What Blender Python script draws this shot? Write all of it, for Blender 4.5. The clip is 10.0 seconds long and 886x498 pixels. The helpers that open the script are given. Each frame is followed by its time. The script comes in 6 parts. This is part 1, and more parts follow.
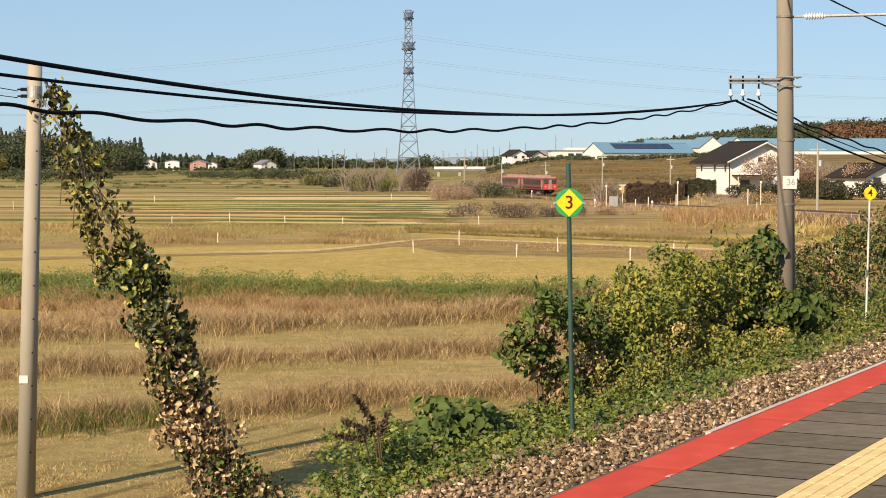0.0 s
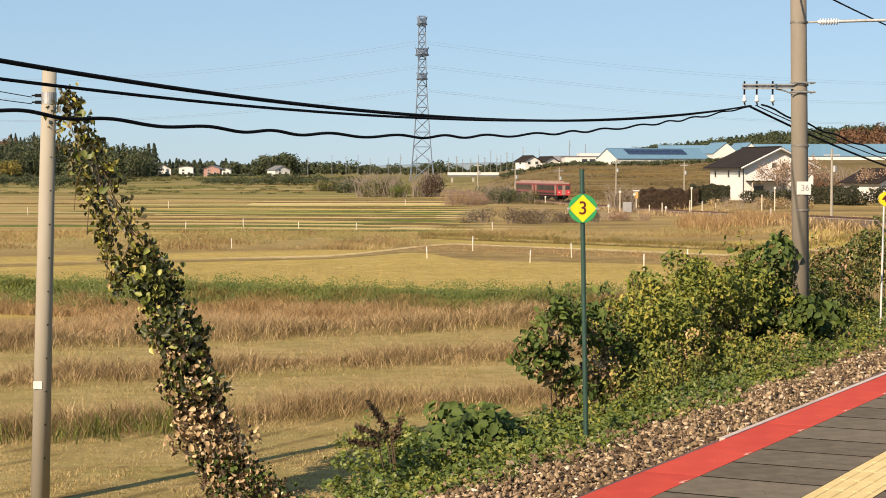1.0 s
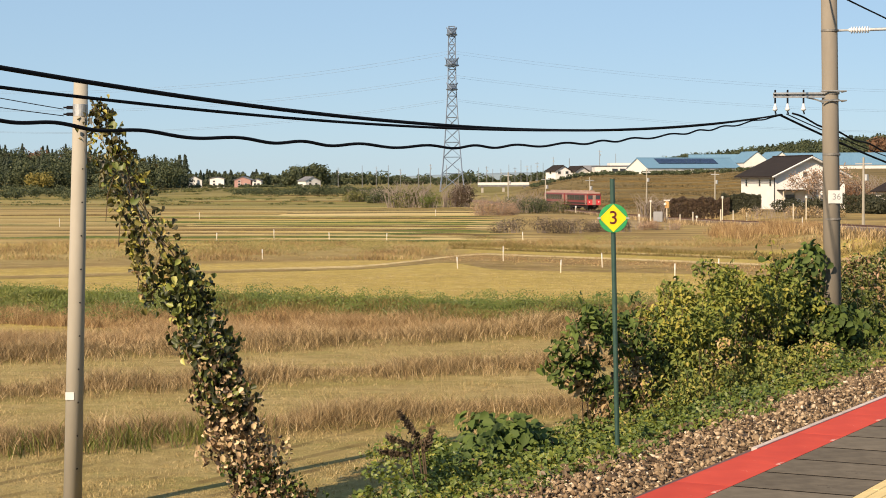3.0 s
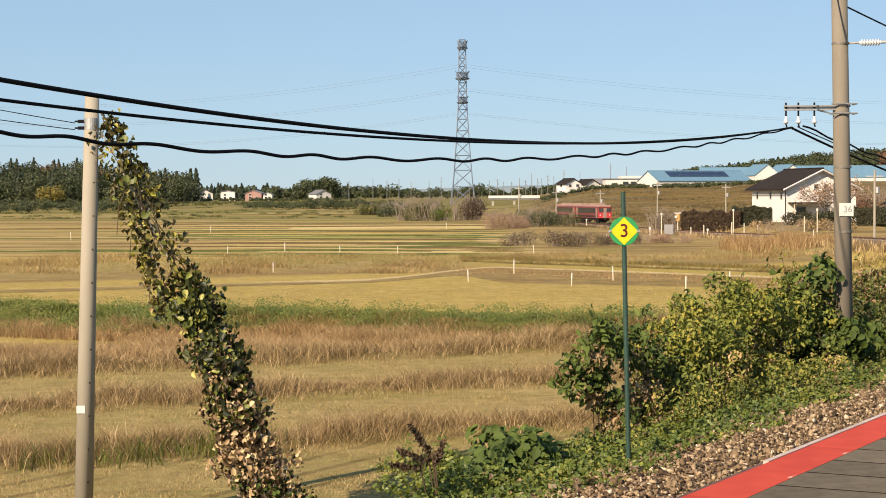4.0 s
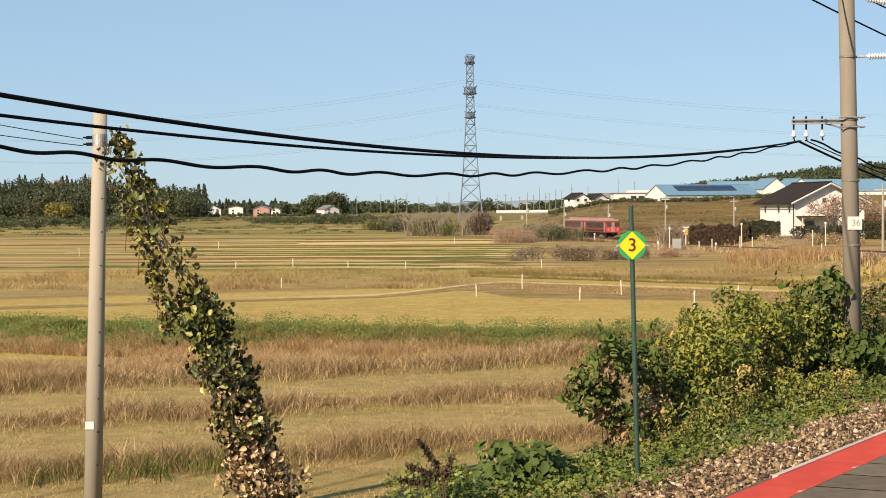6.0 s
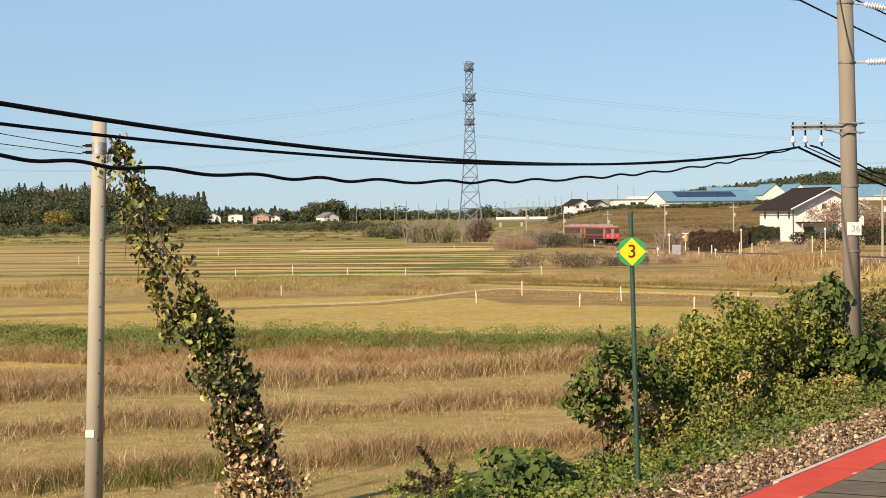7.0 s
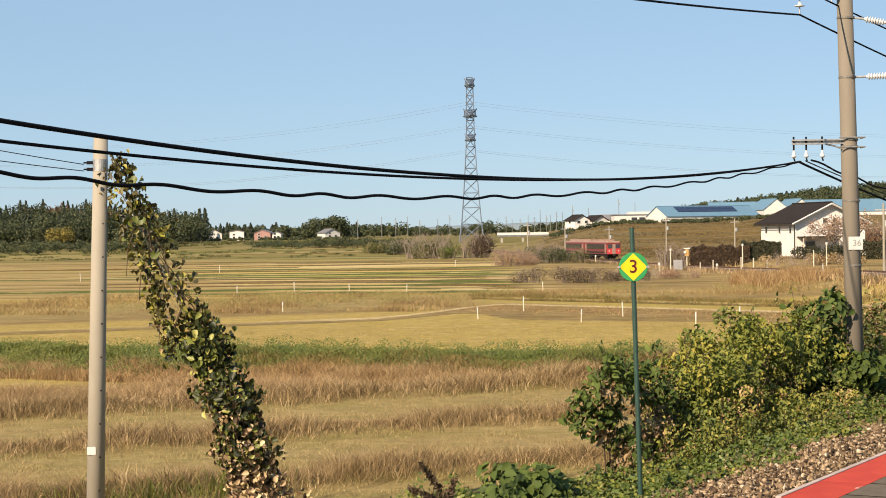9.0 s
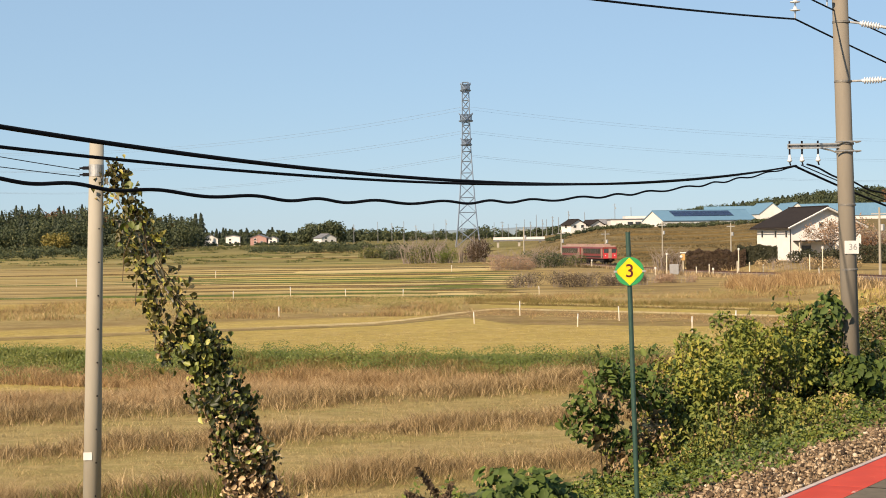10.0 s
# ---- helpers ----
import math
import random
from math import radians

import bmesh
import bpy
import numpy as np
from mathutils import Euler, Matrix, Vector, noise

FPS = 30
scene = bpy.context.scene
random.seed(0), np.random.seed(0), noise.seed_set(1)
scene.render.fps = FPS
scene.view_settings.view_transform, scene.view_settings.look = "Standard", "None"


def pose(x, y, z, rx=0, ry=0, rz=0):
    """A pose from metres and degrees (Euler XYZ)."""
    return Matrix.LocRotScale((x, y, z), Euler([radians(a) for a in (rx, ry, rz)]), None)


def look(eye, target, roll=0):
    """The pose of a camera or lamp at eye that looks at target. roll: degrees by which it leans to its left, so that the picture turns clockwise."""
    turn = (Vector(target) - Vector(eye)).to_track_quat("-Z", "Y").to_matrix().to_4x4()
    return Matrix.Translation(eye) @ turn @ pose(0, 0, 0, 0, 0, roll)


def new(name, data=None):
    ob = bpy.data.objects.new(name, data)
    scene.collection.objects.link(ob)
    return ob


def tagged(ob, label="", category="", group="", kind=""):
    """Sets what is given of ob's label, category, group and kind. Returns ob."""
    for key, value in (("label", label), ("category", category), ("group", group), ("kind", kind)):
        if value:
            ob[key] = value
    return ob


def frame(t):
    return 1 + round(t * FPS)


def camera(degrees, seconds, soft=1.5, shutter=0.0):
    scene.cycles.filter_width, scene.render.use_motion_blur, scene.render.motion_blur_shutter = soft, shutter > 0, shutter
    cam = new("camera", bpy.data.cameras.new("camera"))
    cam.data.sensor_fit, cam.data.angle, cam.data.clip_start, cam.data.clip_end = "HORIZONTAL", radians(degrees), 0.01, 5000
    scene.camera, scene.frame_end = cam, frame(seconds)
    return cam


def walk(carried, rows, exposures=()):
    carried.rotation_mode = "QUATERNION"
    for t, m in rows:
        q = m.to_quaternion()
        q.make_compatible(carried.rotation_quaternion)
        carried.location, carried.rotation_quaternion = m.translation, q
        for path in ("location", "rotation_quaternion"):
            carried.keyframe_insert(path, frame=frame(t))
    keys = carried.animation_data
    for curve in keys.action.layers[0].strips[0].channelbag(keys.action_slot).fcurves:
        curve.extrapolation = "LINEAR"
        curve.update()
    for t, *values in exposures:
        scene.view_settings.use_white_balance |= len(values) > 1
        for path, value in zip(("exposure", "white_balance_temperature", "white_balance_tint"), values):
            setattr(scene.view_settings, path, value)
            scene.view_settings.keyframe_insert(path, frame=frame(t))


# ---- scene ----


def aim(tilt, turn, roll):
    """The camera's pose on the platform: it only turns, held at eye height."""
    return pose(0, 0, 1.55, tilt, 0, turn) @ pose(0, 0, 0, 0, 0, roll)


cam = camera(27.53, 10.0, soft=0.95)
PATH = [
    (0, aim(87.298, -0.000, 0.000)),
    (0.5, aim(87.417, 0.236, 0.034)),
    (1, aim(87.481, 0.431, -0.030)),
    (1.5, aim(87.514, 0.623, -0.124)),
    (2, aim(87.553, 0.845, -0.229)),
    (2.5, aim(87.637, 1.126, -0.247)),
    (4, aim(88.225, 1.734, -0.327)),
    (4.5, aim(88.371, 1.777, -0.391)),
    (5, aim(88.477, 1.839, -0.399)),
    (5.5, aim(88.582, 1.931, -0.425)),
    (7, aim(88.918, 1.975, -0.701)),
    (7.5, aim(89.001, 1.930, -0.745)),
    (8, aim(89.097, 1.947, -0.776)),
    (8.5, aim(89.260, 1.981, -0.778)),
    (9, aim(89.420, 2.010, -0.892)),
    (9.5, aim(89.535, 1.961, -0.980)),
    (10, aim(89.568, 1.887, -0.990)),
]
walk(cam, PATH, exposures=[(0.0, 0.72, 6750, 16), (10.0, 0.72, 6750, 16)])

# ---- light ----
SUN_HEIGHT, SUN_TURN = 33, 214
world = bpy.data.worlds.new("sky")
scene.world = world
world.use_nodes = True
wn = world.node_tree
sky = wn.nodes.new("ShaderNodeTexSky")
sky.sky_type, sky.sun_disc = "NISHITA", False
sky.sun_elevation, sky.sun_rotation = radians(SUN_HEIGHT), radians(SUN_TURN)
sky.air_density, sky.dust_density, sky.ozone_density = 0.8, 0.15, 6.0
wn.nodes["Background"].inputs[1].default_value = 0.0595
haze = wn.nodes.new("ShaderNodeMix")
haze.data_type = "RGBA"
haze.inputs[0].default_value, haze.inputs[7].default_value = 0.52, (4.8, 7.3, 8.95, 1)
wn.links.new(sky.outputs[0], haze.inputs[6])
wn.links.new(haze.outputs[2], wn.nodes["Background"].inputs[0])
sun = new("sun", bpy.data.lights.new("sun", "SUN"))
sun.data.energy, sun.data.angle, sun.data.color = 5.0, radians(0.53), (1.0, 0.83, 0.60)
h, a = radians(SUN_HEIGHT), radians(SUN_TURN)
sun.matrix_world = look((math.sin(a) * math.cos(h) * 50, math.cos(a) * math.cos(h) * 50, math.sin(h) * 50), (0, 0, 0))


# ---- materials ----
def nodes_of(name, rough=0.8, metal=0.0, spec=0.3):
    m = bpy.data.materials.new(name)
    m.use_nodes = True
    t = m.node_tree
    b = t.nodes["Principled BSDF"]
    b.inputs["Roughness"].default_value, b.inputs["Metallic"].default_value = rough, metal
    b.inputs["Specular IOR Level"].default_value = spec
    return m, t, b


def ramp(t, fac, cols, mode="LINEAR"):
    r = t.nodes.new("ShaderNodeValToRGB")
    e = r.color_ramp
    e.interpolation = mode
    e.elements[0].position, e.elements[0].color = cols[0][0], (*cols[0][1], 1)
    e.elements[1].position, e.elements[1].color = cols[-1][0], (*cols[-1][1], 1)
    for p, c in cols[1:-1]:
        e.elements.new(p).color = (*c, 1)
    t.links.new(fac, r.inputs[0])
    return r.outputs[0]


def noise_of(t, vec, scale, detail=5.0, rough=0.6, distort=0.0):
    k = t.nodes.new("ShaderNodeTexNoise")
    k.inputs["Scale"].default_value, k.inputs["Detail"].default_value = scale, detail
    k.inputs["Roughness"].default_value, k.inputs["Distortion"].default_value = rough, distort
    t.links.new(vec, k.inputs["Vector"])
    return k.outputs[0]


def calc(t, op, a, b=None, c=None):
    k = t.nodes.new("ShaderNodeMath")
    k.operation = op
    for i, v in enumerate((a, b, c)):
        if v is None:
            continue
        if isinstance(v, (int, float)):
            k.inputs[i].default_value = v
        else:
            t.links.new(v, k.inputs[i])
    return k.outputs[0]


def blend(t, fac, a, b, mode="MIX"):
    k = t.nodes.new("ShaderNodeMix")
    k.data_type, k.blend_type = "RGBA", mode
    for i, v in ((0, fac), (6, a), (7, b)):
        if isinstance(v, (int, float)):
            k.inputs[i].default_value = v
        elif isinstance(v, tuple):
            k.inputs[i].default_value = (*v, 1)
        else:
            t.links.new(v, k.inputs[i])
    return k.outputs[2]


def place_of(t, stretch=(1, 1, 1), turn=0.0):
    c = t.nodes.new("ShaderNodeTexCoord")
    k = t.nodes.new("ShaderNodeMapping")
    k.inputs["Scale"].default_value, k.inputs["Rotation"].default_value = stretch, (0, 0, radians(turn))
    t.links.new(c.outputs["Object"], k.inputs[0])
    return k.outputs[0]


def bumpy(t, b, height, strength, distance):
    k = t.nodes.new("ShaderNodeBump")
    k.inputs["Strength"].default_value, k.inputs["Distance"].default_value = strength, distance
    t.links.new(height, k.inputs["Height"])
    t.links.new(k.outputs[0], b.inputs["Normal"])


def surface(name, dark, light, scale=8.0, rough=0.8, metal=0.0, bump=0.2, deep=0.01, stretch=(1, 1, 1), stain=0.3, vary=0.0, spec=0.3):
    """A weathered plain surface: grain and stains at two scales; vary: each piece by its own random."""
    m, t, b = nodes_of(name, rough, metal, spec)
    p = place_of(t, stretch)
    fine, broad = noise_of(t, p, scale), noise_of(t, p, scale / 9, 3)
    fac = calc(t, "ADD", calc(t, "MULTIPLY", fine, 1 - stain), calc(t, "MULTIPLY", broad, stain))
    if vary:
        oi = t.nodes.new("ShaderNodeObjectInfo")
        fac = calc(t, "ADD", fac, calc(t, "MULTIPLY", calc(t, "SUBTRACT", oi.outputs["Random"], 0.5), vary))
    t.links.new(ramp(t, fac, [(0.3, dark), (0.7, light)]), b.inputs["Base Color"])
    t.links.new(calc(t, "ADD", calc(t, "MULTIPLY", fine, 0.25), rough - 0.12), b.inputs["Roughness"])
    bumpy(t, b, fine, bump, deep)
    return m


def foliage(name, cols, rough=0.5, through_it=0.13, wide=0.5, broad=0.9):
    """Leaves or blades: colour by a random for each leaf and by broad patches; thin, so that light passes."""
    m, t, b = nodes_of(name, rough, 0.0, 0.4)
    g = t.nodes.new("ShaderNodeNewGeometry")
    patch = calc(t, "MULTIPLY_ADD", calc(t, "SUBTRACT", noise_of(t, place_of(t), broad, 3), 0.5), 2.0, 0.5)
    fac = calc(t, "ADD", calc(t, "MULTIPLY", g.outputs["Random Per Island"], 1 - wide), calc(t, "MULTIPLY", patch, wide))
    col = ramp(t, fac, cols)
    t.links.new(col, b.inputs["Base Color"])
    thin = t.nodes.new("ShaderNodeBsdfTranslucent")
    t.links.new(col, thin.inputs["Color"])
    mix = t.nodes.new("ShaderNodeMixShader")
    mix.inputs[0].default_value = through_it
    t.links.new(b.outputs[0], mix.inputs[1])
    t.links.new(thin.outputs[0], mix.inputs[2])
    t.links.new(mix.outputs[0], t.nodes["Material Output"].inputs[0])
    return m


TAN, STRAW, GOLD, GREEN, SHADED_SOIL, RUST = (0.385, 0.30, 0.13), (0.44, 0.33, 0.155), (0.55, 0.405, 0.11), (0.075, 0.115, 0.02), (0.10, 0.064, 0.03), (0.25, 0.16, 0.07)


def ease(t, v, lo, hi, a=0.0, b=1.0):
    k = t.nodes.new("ShaderNodeMapRange")
    k.interpolation_type = "SMOOTHSTEP"
    for i, q in enumerate((lo, hi, a, b)):
        k.inputs[i + 1].default_value = q
    t.links.new(v, k.inputs[0])
    return k.outputs[0]


def field_material():
    """Cut paddies in bands along the terraces, with stubble rows, straw and weeds."""
    m, t, b = nodes_of("paddy_ground", 0.95, 0.0, 0.1)
    c = t.nodes.new("ShaderNodeTexCoord")
    x = t.nodes.new("ShaderNodeSeparateXYZ")
    t.links.new(c.outputs["Object"], x.inputs[0])
    wobble = calc(t, "MULTIPLY", calc(t, "SUBTRACT", noise_of(t, place_of(t), 0.12, 4), 0.5), 5.0)
    along = calc(t, "ADD", calc(t, "SUBTRACT", x.outputs[1], calc(t, "MULTIPLY", x.outputs[0], 0.5)), calc(t, "MULTIPLY", wobble, 0.5))
    near = calc(t, "DIVIDE", calc(t, "SUBTRACT", along, 20), 200)
    # the darkened soil bands also paint shade at the foot of the bank weeds
    bands = [(20, TAN), (44.6, TAN), (45.2, SHADED_SOIL), (46.8, RUST), (47.4, STRAW), (55.8, TAN), (56.4, SHADED_SOIL), (57.6, RUST), (58.4, STRAW),
             (67.2, TAN), (67.8, SHADED_SOIL), (69.5, RUST), (71, STRAW), (74, RUST), (80, RUST), (84, GOLD), (121, GOLD),
             (139, GOLD), (143, RUST), (160, TAN), (170, STRAW), (182, GOLD), (220, GOLD)]
    col1 = ramp(t, near, [((d - 20) / 200, k) for d, k in bands])
    # the grassy dyke, and a ploughed plot
    e = calc(t, "ADD", x.outputs[1], calc(t, "MULTIPLY", calc(t, "MINIMUM", x.outputs[0], 0), 0.5))
    dyke = calc(t, "SUBTRACT", 1.4, calc(t, "MULTIPLY", calc(t, "ABSOLUTE", calc(t, "SUBTRACT", calc(t, "ADD", e, calc(t, "MULTIPLY", wobble, 0.4)), 74)), 0.25))
    dk = t.nodes.new("ShaderNodeClamp")
    t.links.new(dyke, dk.inputs[0])
    browner = t.nodes.new("ShaderNodeClamp")
    t.links.new(calc(t, "ADD", calc(t, "MULTIPLY", calc(t, "ADD", x.outputs[0], 13), 0.2), calc(t, "MULTIPLY", wobble, 0.2)), browner.inputs[0])
    col1 = blend(t, dk.outputs[0], col1, blend(t, browner.outputs[0], GREEN, (0.20, 0.155, 0.05)))
    # a pale farm track above a brown ploughed bank, which narrows to a dark edge
    px, py = x.outputs[0], calc(t, "ADD", x.outputs[1], calc(t, "MULTIPLY", wobble, 0.25))
    lift = calc(t, "MULTIPLY_ADD", px, 0.5, 129.0)
    right = calc(t, "MAXIMUM", px, 0.0)
    track_y = calc(t, "SUBTRACT", calc(t, "ADD", calc(t, "ADD", lift, 2.0), ease(t, px, -10, 0, 0, 16)), calc(t, "MULTIPLY", right, 1.5))
    low_y = calc(t, "SUBTRACT", calc(t, "ADD", calc(t, "ADD", calc(t, "SUBTRACT", lift, 2.0), ease(t, px, -9, -3, 0, 6.5)), ease(t, px, -3, 1, 0, -12.0)), right)
    over, under = calc(t, "SUBTRACT", py, low_y), calc(t, "SUBTRACT", track_y, py)
    clod = noise_of(t, place_of(t, (0.35, 0.9, 1)), 1.0, 6, 0.75)
    soil = ramp(t, clod, [(0.35, (0.10, 0.058, 0.032)), (0.5, (0.21, 0.125, 0.065)), (0.68, (0.38, 0.255, 0.125))])
    col1 = blend(t, calc(t, "MULTIPLY", ease(t, over, -0.4, 0.6), ease(t, under, -0.4, 0.6)), col1, soil)
    col1 = blend(t, calc(t, "MULTIPLY", ease(t, calc(t, "ABSOLUTE", over), 0.9, 0.4), ease(t, px, 2, -3, 0.3, 0.85)), col1, (0.075, 0.048, 0.022))
    col1 = blend(t, calc(t, "MULTIPLY", ease(t, calc(t, "ABSOLUTE", under), 1.7, 1.0), ease(t, px, -20, -9, 0.15, 1.0)), col1, (0.78, 0.61, 0.36))
    past = calc(t, "MULTIPLY", calc(t, "MULTIPLY", ease(t, under, -2.2, -2.8), ease(t, px, -4, 0)), ease(t, under, -17, -15))
    col1 = blend(t, past, col1, (0.50, 0.39, 0.09))
    col1 = blend(t, calc(t, "MULTIPLY", ease(t, calc(t, "ABSOLUTE", calc(t, "ADD", under, 9.0)), 1.4, 0.7), ease(t, px, -3, 2)), col1, (0.09, 0.065, 0.03))
    col1 = blend(t, calc(t, "MULTIPLY", ease(t, calc(t, "ABSOLUTE", calc(t, "ADD", under, 12.0)), 1.7, 1.0), ease(t, px, -3, 2)), col1, (0.68, 0.52, 0.29))
    mottle = noise_of(t, place_of(t, (0.45, 0.3, 1), 12), 1.0, 6, 0.75)
    gold = calc(t, "MULTIPLY", ease(t, along, 80, 86), ease(t, under, -1, 1))
    col1 = blend(t, calc(t, "MULTIPLY", gold, ease(t, mottle, 0.46, 0.64, 0, 0.55)), col1, (0.40, 0.31, 0.075))
    col1 = blend(t, calc(t, "MULTIPLY", gold, ease(t, mottle, 0.46, 0.30, 0, 0.6)), col1, (0.74, 0.57, 0.24))
    # wheel ruts and green regrowth on the nearest paddies
    across = calc(t, "SUBTRACT", calc(t, "MULTIPLY", px, 0.876), calc(t, "MULTIPLY", x.outputs[1], 0.483))
    rut = calc(t, "ABSOLUTE", calc(t, "SUBTRACT", calc(t, "FRACT", calc(t, "DIVIDE", across, 1.15)), 0.5))
    worn = ease(t, noise_of(t, place_of(t, (0.5, 0.5, 1)), 0.6, 4), 0.40, 0.52)
    rut = calc(t, "MULTIPLY", calc(t, "MULTIPLY", ease(t, rut, 0.17, 0.06), worn), ease(t, along, 45.5, 44.5, 0, 0.85))
    regrown = calc(t, "MULTIPLY", ease(t, noise_of(t, place_of(t, (0.25, 0.7, 1), -26), 1.0, 5, 0.7), 0.44, 0.62), ease(t, along, 69, 67, 0, 0.6))
    col1 = blend(t, regrown, col1, (0.245, 0.235, 0.065))
    col1 = blend(t, rut, col1, (0.085, 0.055, 0.028))
    # far paddies: long plots, each of one crop or stubble
    slow = calc(t, "MULTIPLY", calc(t, "SUBTRACT", noise_of(t, place_of(t, (1, 0.6, 1)), 0.014, 2), 0.5), 46.0)
    row = calc(t, "DIVIDE", 2766, calc(t, "ADD", calc(t, "ADD", x.outputs[1], calc(t, "MULTIPLY", x.outputs[0], 0.12)), calc(t, "ADD", slow, calc(t, "MULTIPLY", wobble, 0.6))))
    cell = t.nodes.new("ShaderNodeCombineXYZ")
    t.links.new(calc(t, "FLOOR", row), cell.inputs[0])
    t.links.new(calc(t, "FLOOR", calc(t, "ADD", calc(t, "DIVIDE", x.outputs[0], 38), calc(t, "MULTIPLY", calc(t, "FLOOR", row), 0.37))), cell.inputs[1])
    plot = t.nodes.new("ShaderNodeTexWhiteNoise")
    plot.noise_dimensions = "2D"
    t.links.new(cell.outputs[0], plot.inputs["Vector"])
    col2 = ramp(t, plot.outputs["Value"], [(0.0, (0.38, 0.265, 0.10)), (0.2, (0.50, 0.365, 0.135)), (0.40, (0.28, 0.25, 0.065)), (0.52, (0.54, 0.40, 0.13)), (0.72, (0.36, 0.32, 0.085)), (0.84, (0.62, 0.47, 0.21))], "CONSTANT")
    broken = ease(t, noise_of(t, place_of(t, (0.03, 0.1, 1), 5), 1.0, 4, 0.65), 0.36, 0.52, 0.45, 1.0)
    part_of = calc(t, "FRACT", calc(t, "ADD", row, calc(t, "MULTIPLY", plot.outputs["Value"], 0.5)))
    col2 = blend(t, calc(t, "MULTIPLY", calc(t, "LESS_THAN", part_of, 0.26), calc(t, "MULTIPLY", broken, 0.85)), col2, (0.70, 0.55, 0.27))
    col2 = blend(t, calc(t, "MULTIPLY", calc(t, "LESS_THAN", calc(t, "ABSOLUTE", calc(t, "SUBTRACT", part_of, 0.86)), 0.13), calc(t, "MULTIPLY", broken, 0.9)), col2, (0.075, 0.066, 0.024))
    streak = noise_of(t, place_of(t, (0.015, 0.3, 1), 6), 1.0, 4, 0.7)
    col2 = blend(t, calc(t, "MULTIPLY", ramp(t, streak, [(0.4, (0, 0, 0)), (0.65, (1, 1, 1))]), 0.28), col2, (0.15, 0.12, 0.04))
    away = t.nodes.new("ShaderNodeClamp")
    t.links.new(calc(t, "MULTIPLY", calc(t, "SUBTRACT", x.outputs[1], 330), 0.012), away.inputs[0])
    col2 = blend(t, calc(t, "MULTIPLY", away.outputs[0], 0.72), col2, (0.14, 0.13, 0.042))
    col2 = blend(t, ease(t, x.outputs[1], 500, 680, 0, 0.7), col2, (0.095, 0.095, 0.033))
    col2 = blend(t, calc(t, "MULTIPLY", ease(t, calc(t, "DIVIDE", px, x.outputs[1]), -0.14, -0.21, 0, 0.6), ease(t, x.outputs[1], 420, 380)), col2, ramp(t, streak, [(0.38, (0.16, 0.115, 0.05)), (0.5, (0.31, 0.22, 0.095)), (0.64, (0.46, 0.34, 0.155))]))
    # rough brown ground towards the line, and the dark grassy rise behind it
    tuft = noise_of(t, place_of(t, (0.05, 0.22, 1), -8), 1.0, 6, 0.7)
    col2 = blend(t, calc(t, "MULTIPLY", ease(t, px, -4, 10, 0, 0.9), ease(t, x.outputs[1], 330, 300)), col2, ramp(t, tuft, [(0.38, (0.125, 0.085, 0.038)), (0.5, (0.26, 0.178, 0.077)), (0.65, (0.40, 0.29, 0.11))]))
    col2 = blend(t, calc(t, "MULTIPLY", ease(t, calc(t, "DIVIDE", px, x.outputs[1]), 0.0, 0.03, 0, 0.92), ease(t, x.outputs[1], 300, 335)), col2, ramp(t, tuft, [(0.36, (0.05, 0.037, 0.019)), (0.5, (0.125, 0.088, 0.043)), (0.66, (0.235, 0.168, 0.08))]))
    far = calc(t, "MULTIPLY", calc(t, "SUBTRACT", calc(t, "ADD", x.outputs[1], wobble), 172), 0.2)
    k = t.nodes.new("ShaderNodeClamp")
    t.links.new(far, k.inputs[0])
    col = blend(t, k.outputs[0], col1, col2)
    sweep = noise_of(t, place_of(t, (0.045, 0.55, 1), -4), 1.0, 5, 0.7)
    col = blend(t, calc(t, "MULTIPLY", ramp(t, sweep, [(0.42, (0, 0, 0)), (0.58, (1, 1, 1))]), 0.2), col, (0.27, 0.19, 0.07))
    col = blend(t, calc(t, "MULTIPLY", ramp(t, sweep, [(0.30, (1, 1, 1)), (0.42, (0, 0, 0))]), calc(t, "MULTIPLY_ADD", away.outputs[0], -0.36, 0.45)), col, (0.64, 0.50, 0.24))
    thin = calc(t, "SUBTRACT", 1.0, calc(t, "MULTIPLY", k.outputs[0], 0.7))
    fine, mid = noise_of(t, place_of(t), 9.0, 6, 0.7), noise_of(t, place_of(t, (1, 1, 1)), 0.5, 4)
    rows = noise_of(t, place_of(t, (0.5, 3.2, 1), -26), 1.0, 4, 0.7)
    col = blend(t, calc(t, "MULTIPLY", ramp(t, fine, [(0.35, (0, 0, 0)), (0.7, (1, 1, 1))]), calc(t, "MULTIPLY", thin, 0.5)), col, (0.20, 0.15, 0.06), "MIX")
    col = blend(t, calc(t, "MULTIPLY", ramp(t, rows, [(0.45, (0, 0, 0)), (0.65, (1, 1, 1))]), calc(t, "MULTIPLY", thin, 0.35)), col, (0.24, 0.22, 0.07), "MIX")
    col = blend(t, calc(t, "MULTIPLY", ramp(t, mid, [(0.45, (0, 0, 0)), (0.7, (1, 1, 1))]), calc(t, "MULTIPLY", thin, 0.35)), col, (0.50, 0.38, 0.18), "MIX")
    clods = noise_of(t, place_of(t, (1.0, 0.8, 1)), 1.6, 6, 0.75)
    col = blend(t, calc(t, "MULTIPLY", ramp(t, clods, [(0.42, (0, 0, 0)), (0.6, (1, 1, 1))]), calc(t, "MULTIPLY", thin, 0.45)), col, (0.21, 0.145, 0.05), "MIX")
    t.links.new(col, b.inputs["Base Color"])
    bumpy(t, b, calc(t, "ADD", fine, calc(t, "ADD", rows, clods)), 0.8, 0.15)
    return m


